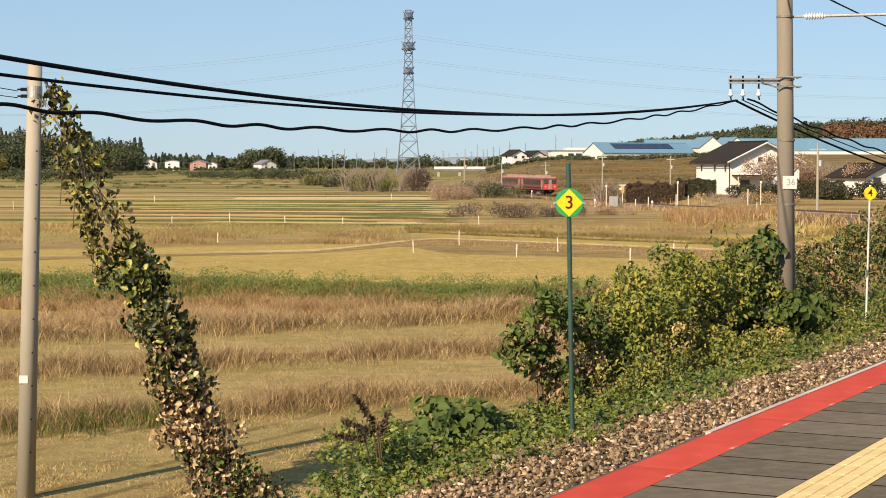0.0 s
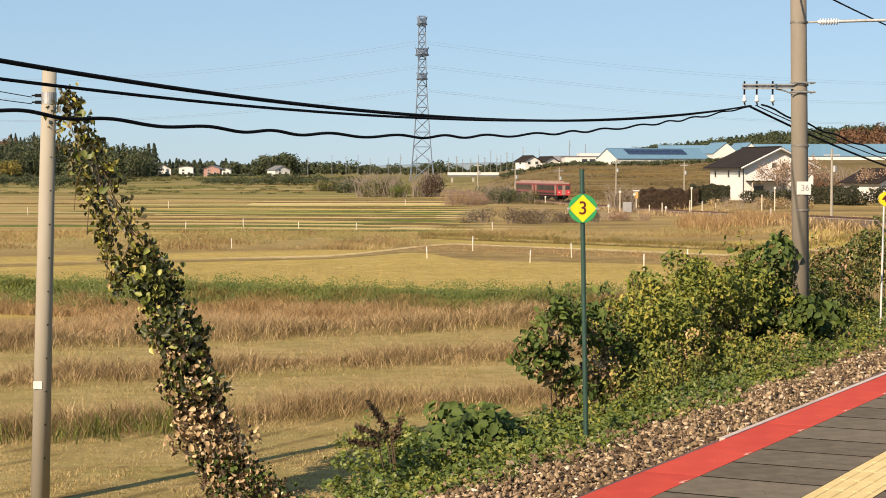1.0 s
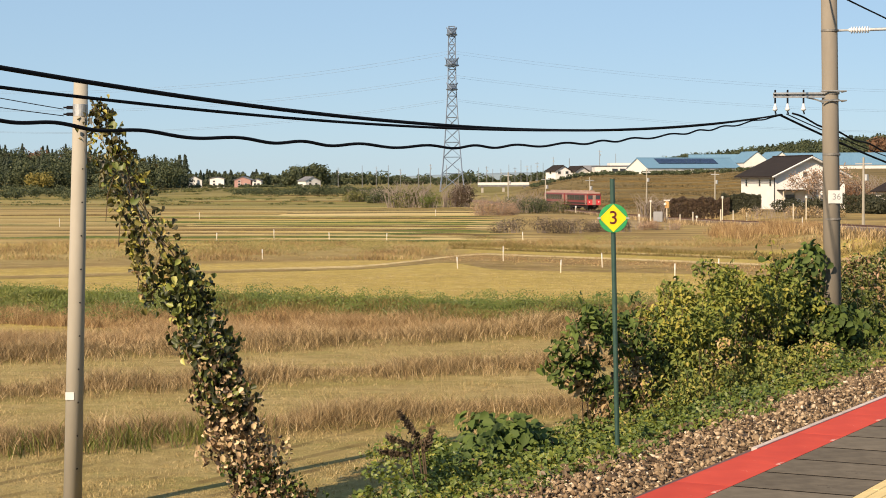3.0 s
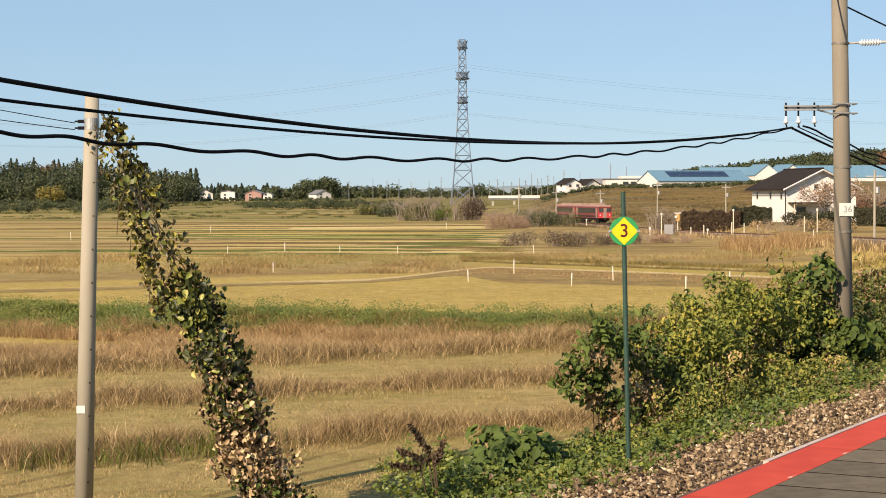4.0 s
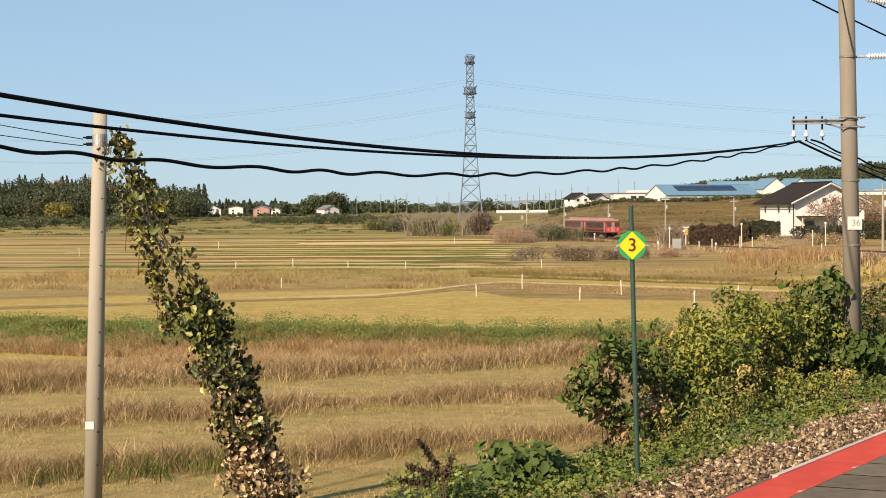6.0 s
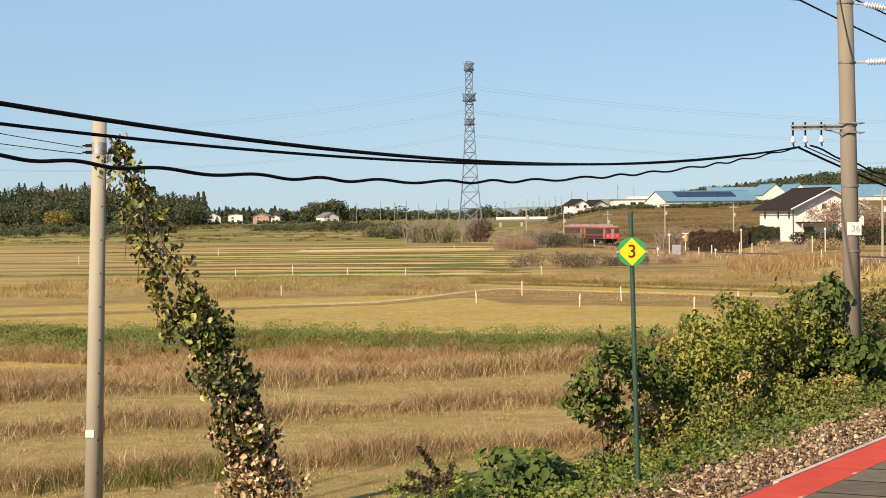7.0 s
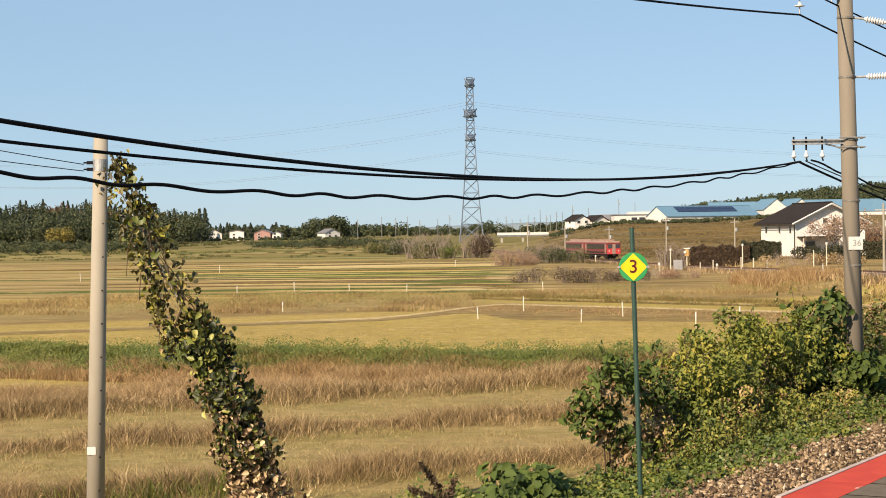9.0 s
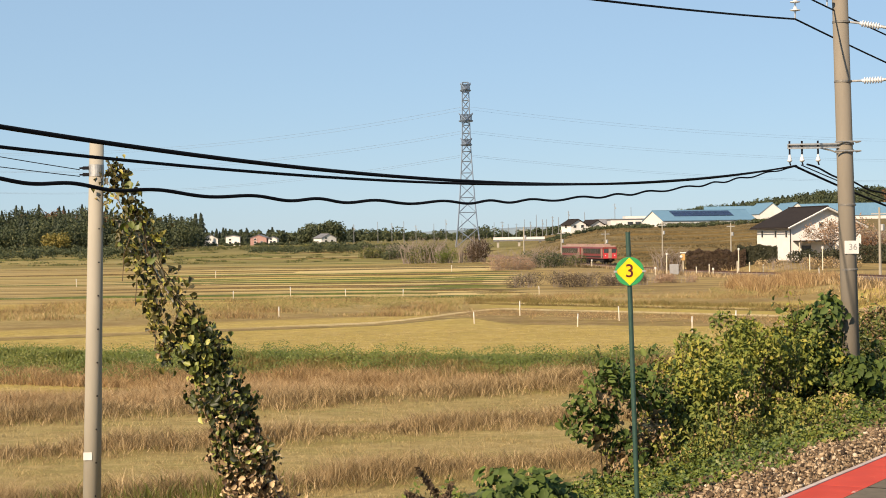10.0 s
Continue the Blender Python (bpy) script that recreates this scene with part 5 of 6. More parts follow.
patch("rough_weeds", "rough brown weeds on fallow paddies", 11000, rough_weeds(0.0, 0.35), 0.56, 0.035, 1.8, M_FALLOW, 48, 7, 0.7)
patch("rough_weeds", "olive and brown weeds on fallow paddies", 5000, rough_weeds(0.6, 0.4), 0.72, 0.04, 1.6, M_FALLOW, 248, 7, 0.6)


def line_weeds(off, deep):
    """Along the edges of the open plots beyond the farm track."""
    def sample(rng, n):
        x = rng.uniform(-3, 36, n)
        y = 147 - x + off + rng.normal(0, deep, n)
        return x, y, np.clip(0.7 + 0.4 * np.sin(x * 1.7 + off) * np.sin(x * 0.6) + rng.uniform(-0.3, 0.3, n), 0.2, 1.2)
    return sample


patch("bank_grass", "brown weeds along a plot edge", 1100, line_weeds(9, 0.5), 0.36, 0.035, 1.5, M_OLIVE, 251, 7, 0.3)
patch("bank_grass", "brown weeds along a plot edge", 1500, line_weeds(16.5, 1.2), 0.5, 0.04, 1.5, M_OLIVE, 252, 7, 0.5)
patch("bank_grass", "rusty weeds on the ploughed bank", 1800, line_weeds(-8, 4.0), 0.16, 0.04, 1.6, M_REDFOOT, 253, 6, 0.4)


def weed_clumps():
    """Leafy green and brown weeds standing in clumps on the fallow paddies."""
    r = np.random.default_rng(149)
    spots = [(-20.0, 151, 4.5, 1.1, 26), (-9.5, 152, 2.2, 1.0, 12), (-5.5, 156, 2.5, 1.0, 10), (-30, 148, 5, 0.7, 14), (-14, 158, 4, 0.8, 12), (-1, 168, 3, 0.7, 8), (10, 176, 6, 0.6, 12), (24, 172, 6, 0.6, 10)]
    P = []
    for x0, y0, wide, tall, c in spots:
        for _ in range(c):
            x, y, h = x0 + r.normal(0, wide * 0.6), y0 + r.normal(0, 3.0), tall * r.uniform(0.5, 1.1)
            m = 150
            P.append(np.column_stack([x + r.normal(0, 0.45, m), y + r.normal(0, 0.45, m), g_of(x, y) + r.random(m) ** 0.7 * h]))
    p = np.concatenate(P)
    v, f = cloth_of(p, np.tile((0.0, -0.6, 0.5), (len(p), 1)), 0.11 * r.uniform(0.5, 1.4, len(p)), 0.6, 0.45, True, r)
    tagged(new("green_weeds", raw_mesh("green_weeds", v, f, M_WEEDGREEN)), "yellow-green leafy weeds in clumps on fallow paddies", "weeds", kind="stuff")


def g_of(x, y):
    return float(ground_z(x, y))


weed_clumps()


def paddy_bank(y0, q0, q1, tall, material, seed, label):
    """A low grassy ridge between two far paddies, uneven along its top."""
    r = random.Random(seed)
    n = max(12, int((q1 - q0) * y0 / 1.6))
    sh = Shape()
    for i in range(n + 1):
        q = q0 + (q1 - q0) * i / n
        y = y0 / (1 + 0.12 * q) + 0.8 * math.sin(q * 9 + seed)
        x, end = q * y, min(1.0, i / 5, (n - i) / 5)
        z = float(ground_z(x, y))
        h = tall * end * (0.7 + 0.3 * r.random() + 0.2 * math.sin(q * 40 + seed))
        sh.v += [(x, y - 0.5, z - 0.1), (x, y - 0.2, z + h * 0.7), (x, y + 0.25, z + h), (x, y + 1.2, z - 0.1)]
    sh.f += [(4 * i + j, 4 * i + 4 + j, 4 * i + 5 + j, 4 * i + 1 + j) for i in range(n) for j in range(3)]
    tagged(new("paddy_bank", sh.mesh("paddy_bank", material)), label, "bank", "paddy banks", kind="structure")


M_BANK_BROWN = surface("brown_bank_grass", (0.05, 0.035, 0.012), (0.15, 0.10, 0.035), 1.2, 0.95, 0, 0.8, 0.15)
M_BANK_GREEN = surface("green_bank_grass", (0.035, 0.05, 0.01), (0.10, 0.115, 0.024), 1.2, 0.95, 0, 0.8, 0.15)
bank_rng = random.Random(23)
for row in range(10, 33):
    y0 = 2766 / (row / 2)
    for piece in range(2):
        q0 = bank_rng.uniform(-0.36, -0.12) if piece == 0 else bank_rng.uniform(-0.10, 0.02)
        q1 = min(0.015, q0 + bank_rng.uniform(0.12, 0.30))
        green = bank_rng.random() < 0.4
        paddy_bank(y0 + bank_rng.uniform(-2, 2), q0, q1, bank_rng.uniform(0.12, 0.26) * (0.7 if row % 2 else 1.0), M_BANK_GREEN if green else M_BANK_BROWN, row * 3 + piece,
                   "low green grassy bank between paddies" if green else "low brown grassy bank between paddies")
for row in range(12):
    y0 = 330 + 21 * row
    q0 = bank_rng.uniform(0.03, 0.08)
    paddy_bank(y0, q0, q0 + bank_rng.uniform(0.05, 0.13), bank_rng.uniform(0.3, 0.6), M_BANK_BROWN, row + 90, "grassy terrace edge on the rise")


# ---- overhead lines ----
def feeder():
    arm = new("feeder_arm")
    arm.parent = CATENARY
    arm.location = (-0.14, 0, 8.62)
    part("beam", Shape().box((-0.35, -0.16, 0.05), (1.3, 0.08, 0.1), 0, 0.01), M_STEEL, arm)
    for dx, drop in ((-0.79, 0.50), (-0.25, 0.30)):
        sh = Shape().tube([(dx, -0.16, 0.0), (dx, -0.16, -drop)], 0.012, 6)
        part("hanger", sh, M_STEEL, arm)
        for k in (0.16, 0.30) if drop > 0.4 else (0.12,):
            part("disc_insulator", Shape().lathe((dx, -0.16, -k - 0.08), [(0, 0.02), (0.012, 0.085), (0.026, 0.088), (0.036, 0.035), (0.08, 0.024)], 14), M_CERAMIC, arm, "white disc insulator", True)
    x0, y0 = RP.x - 0.91, RP.y - 0.16
    cable("feeder_wire", "black overhead feeder wire along the railway", lambda k: Vector((x0, y0, 5.11)) - ALONG * k + Vector((0, 0, -0.074 * k + 0.0011 * k * k)), 0, 24, 0.016, group="feeder wires")
    cable("feeder_wire", "black overhead feeder wire along the railway", lambda k: Vector((x0, y0, 5.11)) + ALONG * k + Vector((0, 0, -0.062 * k + 0.0009 * k * k)), 0, 40, 0.016, group="feeder wires")
    x1, y1 = RP.x - 0.40, RP.y - 0.38
    cable("feeder_wire", "black overhead feeder wire passing the pole", lambda k: Vector((x1, y1, 5.27)) + ALONG * k + Vector((0, 0, -0.045 * k + 0.0007 * k * k)), -3, 40, 0.014, group="feeder wires")
    for dz, rise in ((0.0, 0.65), (-0.12, 0.35)):
        a, b = Vector((-7.615, 32.47, 2.85 + dz)), Vector((-14.2, 30.5, 3.63 + dz + rise))
        cable("service_wire", "thin black wire tied to the field pole", lambda k: a.lerp(b, k) - Vector((0, 0, 0.3 * k * (1 - k))), 0, 1, 0.008, n=40, group="service wires")


feeder()


# ---- pylon and its lines ----
def pylon(at, tall, name="transmission_tower"):
    root = thing(name, "tall grey steel lattice transmission tower", "pylon", at=at)
    prof = [(0, 3.5), (0.14, 2.75), (0.28, 2.2), (0.42, 1.75), (0.56, 1.35), (0.64, 1.18), (0.72, 1.1), (0.80, 1.05), (0.88, 1.0), (1.0, 0.9)]

    def half(q):
        return float(np.interp(q, [p[0] for p in prof], [p[1] for p in prof]))

    def corner(q, i):
        r = half(q)
        return Vector(((r, -r, -r, r)[i], (r, r, -r, -r)[i], q * tall))

    for i in range(4):
        part("leg", Shape().tube([corner(p[0], i) for p in prof], 0.15, 6), M_PYLON, root)
    levels = [0.0, 0.11, 0.21, 0.30, 0.38, 0.45, 0.52, 0.58, 0.64, 0.69, 0.74, 0.79, 0.84, 0.89, 0.94, 1.0]
    for a, b in zip(levels, levels[1:]):
        sh = Shape()
        for i in range(4):
            j = (i + 1) % 4
            sh.tube([corner(a, i), corner(b, j)], 0.085, 4).tube([corner(a, j), corner(b, i)], 0.085, 4).tube([corner(b, i), corner(b, j)], 0.09, 4)
        tagged(part("bracing", sh, M_PYLON, root), kind="stuff")
    for q, r, d in ((0.95, 1.45, 3.4), (0.765, 1.95, 3.6), (0.62, 1.55, 3.0)):
        sh = Shape()
        for sy in (-1, 1):
            tip = Vector((0, sy * 6.5, q * tall))
            for sx in (-1, 1):
                for dz in (0, d * 0.6):
                    sh.tube([Vector((sx * r, sy * 1.0, q * tall + dz)), tip], 0.17, 4)
                for k in (0.2, 0.4, 0.6, 0.8):
                    lo, hi = Vector((sx * r, sy, q * tall)).lerp(tip, k), Vector((sx * r, sy, q * tall + d * 0.6)).lerp(tip, k)
                    sh.tube([lo, hi], 0.11, 4).tube([Vector((-sx * r, sy, q * tall)).lerp(tip, k), hi], 0.11, 4)
                    sh.tube([Vector((-sx * r, sy, q * tall + d * 0.6)).lerp(tip, k), hi], 0.11, 4)
        part("cross_arm", sh, M_PYLON, root)
    return root


pylon((-9.9, 520, -1.9), 47.3)


def span(a, b, sag, r, label, group="transmission lines"):
    a, b = Vector(a), Vector(b)
    sh = Shape().tube([a.lerp(b, i / 40) - Vector((0, 0, sag * 4 * (i / 40) * (1 - i / 40))) for i in range(41)], r, 5)
    tagged(new("transmission_line", sh.mesh("transmission_line", M_WIRE)), label, "power line", group)


for z, yl, yr in ((38.0, 24, 31.5), (31.2, 19, 25.5), (24.4, 12.5, 19.0)):
    for dy in (-6, 6):
        span((-10.4, 520 + dy, z), (-190, 560 + dy, yl + 7), 5.5, 0.032, "thin grey power line strung from the tower")
        span((-9.4, 520 + dy, z), (260, 640 + dy, yr + 3), 7.0, 0.023, "thin grey power line strung from the tower")


# ---- buildings ----
def slope_roof(w, l, h, rise, over, thick=0.18):
    """Two roof planes with thickness; the ridge runs along local y."""
    a, b = [], []
    half, e = w / 2 + over, l / 2 + over
    drop = rise * over / (w / 2)
    out = []
    for s in (-1, 1):
        v = [(s * half, -e, h - drop), (s * half, e, h - drop), (0, e, h + rise), (0, -e, h + rise)]
        v += [(x, y, z + thick) for x, y, z in v]
        out.append(Shape().add(v, [(0, 1, 2, 3), (4, 7, 6, 5), (0, 4, 5, 1), (1, 5, 6, 2), (2, 6, 7, 3), (3, 7, 4, 0)]))
    return out


def gable_house(at, w, l, h, rise, turn, wall_m, roof_m, label, windows=(), over=0.5, name="house", category="house", group="", ribs=0):
    """windows: (side, along, height, width, tall); sides: front and back are the gables (local -y, +y), left and right the eaves."""
    root = thing(name, label, category, group, at=at)
    root.rotation_euler = (0, 0, radians(turn))
    x, y = w / 2, l / 2
    body = Shape().add([(-x, -y, -1.5), (x, -y, -1.5), (x, y, -1.5), (-x, y, -1.5), (-x, -y, h), (x, -y, h), (x, y, h), (-x, y, h), (0, -y, h + rise - 0.02), (0, y, h + rise - 0.02)],
                       [(0, 1, 5, 8, 4), (2, 3, 7, 9, 6), (1, 2, 6, 5), (3, 0, 4, 7), (0, 3, 2, 1), (4, 8, 9, 7), (5, 6, 9, 8)])
    part("wall", body, wall_m, root)
    for sh in slope_roof(w, l, h, rise, over):
        rp = part("roof", sh, roof_m, root)
    ridge = Shape().tube([(0, -y - over, h + rise + 0.2), (0, y + over, h + rise + 0.2)], 0.14, 6)
    part("ridge", ridge, roof_m, root)
    for side, along, up, ww, tt in windows:
        n = {"front": (0, -1), "back": (0, 1), "left": (-1, 0), "right": (1, 0)}[side]
        c = Vector((along, -y, up)) if side == "front" else Vector((along, y, up)) if side == "back" else Vector((-x, along, up)) if side == "left" else Vector((x, along, up))
        fr = Shape()
        size = (lambda a, b, d: (a, d, b)) if n[0] == 0 else (lambda a, b, d: (d, a, b))
        off = Vector((n[0], n[1], 0))
        win = part("window", Shape().box(c + off * 0.02, size(ww, tt, 0.06)), M_GLASS, root)
        for k in (-1, 1):
            fr.box(c + off * 0.05 + (Vector((k * ww / 2, 0, 0)) if n[0] == 0 else Vector((0, k * ww / 2, 0))), size(0.09, tt + 0.1, 0.08))
            fr.box(c + off * 0.05 + Vector((0, 0, k * tt / 2)), size(ww + 0.1, 0.09, 0.08))
        part("frame", fr, M_WHITE, win)
    return root


def g(x, y):
    return float(ground_z(x, y))


# the white house by the line
house = gable_house((51.8, 308.4, -3.0), 12.6, 14.0, 5.15, 2.95, 15, M_PLASTER, M_DARKROOF, "white plastered house with a dark tiled gable roof",
                    [("left", -5.4, 3.8, 0.9, 1.2), ("left", -1.0, 3.8, 0.9, 1.2), ("left", 4.6, 3.8, 0.9, 1.2), ("front", -0.9, 5.2, 0.8, 1.0), ("front", 0.9, 5.2, 0.8, 1.0), ("front", 3.4, 1.4, 2.4, 1.6), ("front", -3.6, 1.2, 1.8, 1.4)], 0.9)
for side in (-1, 1):
    part("barge_board", Shape().tube([(side * 7.1, -7.95, 4.70), (0, -7.95, 8.02)], 0.16, 4), M_WHITE, house)
part("porch_roof", Shape().box((-2.4, -8.0, 2.6), (7.0, 2.2, 0.16), 0, 0.04), M_DARKROOF, house)
for k in (-5.6, 0.8):
    part("porch_post", Shape().box((k, -8.9, 1.0), (0.14, 0.14, 3.1)), M_WOODPOST, house)
part("drainpipe", Shape().tube([(-6.4, -7.06, -1), (-6.4, -7.06, 5)], 0.07, 6), M_BLACK, house)
part("gutter", Shape().tube([(-7.3, -7.9, 4.62), (-7.3, 7.9, 4.62)], 0.08, 6), M_BLACK, house)

gable_house((71.0, 302, -2.7), 8.0, 11, 2.2, 1.9, 20, M_PLASTER, M_DARKROOF, "low cream house with a dark tiled roof", [("front", -2, 1.4, 1.6, 1.3), ("front", 2, 1.4, 1.2, 1.3)], 0.7)

# blue-roofed sheds on the rise
gable_house((66.0, 608, 2.4), 13, 36, 2.7, 3.2, 116, M_WHITE, M_BLUEROOF, "long white shed with a blue sheet roof and solar panels", [("left", k * 4.0, 1.4, 1.6, 0.9) for k in (-3, -1, 1, 3)], 0.3, "shed", "shed", "blue-roofed sheds")
gable_house((88, 690, 3.0), 12, 22, 4.4, 3.0, 84, M_WHITE, M_BLUEROOF, "long white shed with a faded blue roof", [], 0.3, "shed", "shed", "blue-roofed sheds")
gable_house((96, 665, 3.0), 9.5, 20, 4.4, 3.7, 8, M_WHITE, M_BLUEROOF, "white shed with its gable end to the fields", [], 0.3, "shed", "shed", "blue-roofed sheds")
gable_house((104, 660, 3.0), 9.5, 20, 4.2, 3.7, 8, M_WHITE, M_BLUEROOF, "white shed with its gable end to the fields", [], 0.3, "shed", "shed", "blue-roofed sheds")
gable_house((152, 672, 2.6), 18, 95, 3.8, 4.2, 86, M_WHITE, M_BLUEROOF, "very long white shed with a blue roof", [("left", k * 8.0, 1.6, 3.0, 1.2) for k in range(-5, 6)], 0.3, "shed", "shed", "blue-roofed sheds")
solar = thing("solar_array", "dark blue solar panels on a shed roof", "solar panel", at=(66.0, 608, 2.4))
solar.rotation_euler = (0, 0, radians(116))
tilt = math.atan2(3.2, 6.5)
for i in range(8):
    for j in range(2):
        m = Matrix.Translation((-1.6 - j * 1.75, -9.5 + i * 2.9, 2.7 + 3.2 - (1.6 + j * 1.75) * 3.2 / 6.5 + 0.36)) @ Matrix.Rotation(-tilt, 4, "Y")
        part("panel", Shape().box((0, 0, 0), (1.8, 2.75, 0.06), 0, 0.01, m), M_SOLAR, solar)

gable_house((25.6, 650, 2.6), 6.0, 8, 2.0, 1.7, 24, M_PLASTER, M_DARKROOF, "cream house with a dark roof", [("front", -1.5, 1.3, 1.2, 1.0), ("front", 1.5, 1.3, 1.2, 1.0), ("left", 0, 1.3, 1.6, 1.0)], 0.5, group="houses on the rise")
gable_house((32.4, 656, 2.6), 5.2, 8, 1.9, 1.5, 28, M_WHITE, M_DARKROOF, "white house with a dark roof", [("front", 0, 1.2, 1.4, 1.0)], 0.5, group="houses on the rise")
gable_house((37.4, 664, 2.6), 4.8, 7, 2.2, 1.4, 62, M_WHITE, M_GREYROOF, "small white house with a grey roof", [("left", 0, 1.2, 1.6, 1.0)], 0.5, group="houses on the rise")
flat = thing("flat_roofed_building", "white flat-roofed building with dark window band", "building", at=(46, 655, 2.4))
part("wall", Shape().box((0, 0, 1.6), (15, 8, 4.2), 0.1), M_WHITE, flat)
part("upper_wall", Shape().box((2.5, 0.5, 4.3), (9, 6.5, 1.2), 0.1), M_WHITE, flat)
part("roof", Shape().box((0, 0, 3.85), (15.6, 8.6, 0.28), 0.1), M_GREYROOF, flat)
for k in range(5):
    part("window", Shape().box((-5.6 + k * 2.8, -4.02, 2.3), (2.0, 0.12, 1.1), 0.1), M_GLASS, flat)
gable_house((57, 660, 2.6), 8, 8, 3.6, 1.0, 0, M_WHITE, M_GREYROOF, "plain white outbuilding on the rise", [], 0.3, group="houses on the rise")

for x, w, l, h, rise, turn, m, r, label in ((-146, 7.5, 8, 3.6, 2.0, 10, M_WHITE, M_GREYROOF, "white two-storey house below the wood"),
                                          (-134.5, 7.0, 6, 4.6, 0.6, 5, M_PLASTER, M_GREYROOF, "cream box-shaped house below the wood"),
                                          (-121, 8.2, 7, 3.8, 1.5, -6, M_PINK, M_GREYROOF, "pink house below the wood"),
                                          (-114.3, 4.4, 6, 3.2, 1.0, 0, M_WHITE, M_GREYROOF, "small white house below the wood"),
                                          (-88.5, 8.5, 8, 3.2, 1.9, 35, M_WHITE, M_GREYROOF, "white house with a grey roof below the wood")):
    gable_house((x, 900, g(x, 900) - 0.1), w, l, h, rise, turn, m, r, label, [("front", -w / 5, 1.6, 1.3, 1.1), ("front", w / 5, 1.6, 1.3, 1.1), ("front", -w / 5, 3.1, 1.2, 0.9)], 0.4, group="far houses")

bridge = thing("road_bridge", "low white road bridge railing far off", "bridge", at=(5.5, 600, g(5.5, 600)))
part("deck", Shape().box((0, 0, 2.0), (17, 3, 0.5)), M_GREYROOF, bridge)
part("parapet", Shape().box((0, -1.4, 2.7), (17, 0.2, 0.8)), M_WHITE, bridge)
for k in (-7, 0, 7):
    part("pier", Shape().box((k, 0, 0.8), (0.8, 2, 2.2)), M_CONCRETE, bridge)


# ---- train ----
def train():
    root = thing("train", "short red diesel train with dark windows on the bend", "train", at=(17.6, 378, -4.7))
    root.rotation_euler = (0, 0, math.atan2(0.98, -0.2))
    for c in (-9.4, 9.4):
        car = part("car_body", Shape().box((c, 0, 2.2), (18.2, 2.85, 2.3), 0, 0.12), M_TRAIN, root)
        part("roof", Shape().box((c, 0, 3.48), (18.0, 2.6, 0.3), 0, 0.12), M_TRAINROOF, car)
        part("underframe", Shape().box((c, 0, 0.85), (16.5, 2.3, 0.5), 0, 0.03), M_BLACK, car)
        for side in (-1.44, 1.44):
            for k in range(7):
                part("window", Shape().box((c - 6.0 + k * 2.0, side, 2.55), (1.75, 0.05, 1.0), 0, 0.01), M_GLASS, car)
            for k in (-8.0, 8.0):
                part("door", Shape().box((c + k, side, 2.1), (1.0, 0.05, 1.9), 0, 0.01), M_TRAINROOF, car)
        for k in (-6, 6):
            bog = Shape().box((c + k, 0, 0.5), (2.6, 2.0, 0.4), 0, 0.03)
            for w in (-0.9, 0.9):
                for s in (-0.56, 0.56):
                    bog.lathe((c + k + w, s - 0.06, 0.43), [(0, 0.43), (0.12, 0.43)], 14, (0, 1, 0))
            part("bogie", bog, M_BLACK, car)
        for k in (-5.5, -1.2, 4.6):
            part("roof_box", Shape().box((c + k, 0, 3.78), (1.9, 1.7, 0.34), 0, 0.05), M_TRAINROOF, car)
        part("side_band", Shape().box((c, 1.43, 1.42), (17.8, 0.05, 0.3), 0, 0.01), M_BLACK, car)
    part("cab_front", Shape().box((-18.51, 0, 1.95), (0.05, 2.7, 1.7), 0, 0.01), M_CABRED, root, "bright red cab front")
    for s in (-1, 1):
        part("front_window", Shape().box((-18.53, s * 0.75, 2.6), (0.06, 1.0, 0.8), 0, 0.01), M_GLASS, root)
        part("headlight", Shape().lathe((-18.5, s * 0.95, 1.7), [(0, 0.14), (0.05, 0.12)], 12, (-1, 0, 0)), M_CERAMIC, root)
    part("cab_door", Shape().box((-18.53, 0, 2.1), (0.06, 0.7, 1.9), 0, 0.01), M_TRAINROOF, root)
    part("coupler", Shape().box((-18.8, 0, 0.85), (0.6, 0.3, 0.3), 0, 0.03), M_BLACK, root)


train()


# ---- posts and far poles ----
def stake(x, y, tall):
    z = g(x, y)
    root = thing("field_stake", "short white-topped wooden boundary stake in the field", "stake", "stakes in the paddies", at=(x, y, z))
    lean = random.uniform(-0.06, 0.06)
    part("post", Shape().tube([(0, 0, -0.2), (lean * tall * 0.6, 0, tall * 0.62)], 0.045, 6), M_WOODPOST, root)
    part("cap", Shape().tube([(lean * tall * 0.6, 0, tall * 0.62), (lean * tall, 0, tall)], [0.048, 0.04], 6), M_WHITE, root, "white painted top")


random.seed(9)
for x, y, tall in ((-17.2, 138, 0.8), (-21.6, 183, 1.1), (-15.9, 182, 0.8), (-10.0, 180, 0.75), (-2.0, 123, 0.8), (1.2, 134, 1.1), (4.75, 117, 0.85), (7.9, 124, 1.0), (11.3, 109, 0.95),
                   (15.2, 119, 0.8), (3.6, 181, 0.8), (33.0, 190, 1.5), (-45, 282, 1.1), (-8.5, 300, 1.1), (-27.3, 182, 0.8), (-57, 240, 1.1)):
    stake(x, y, tall)


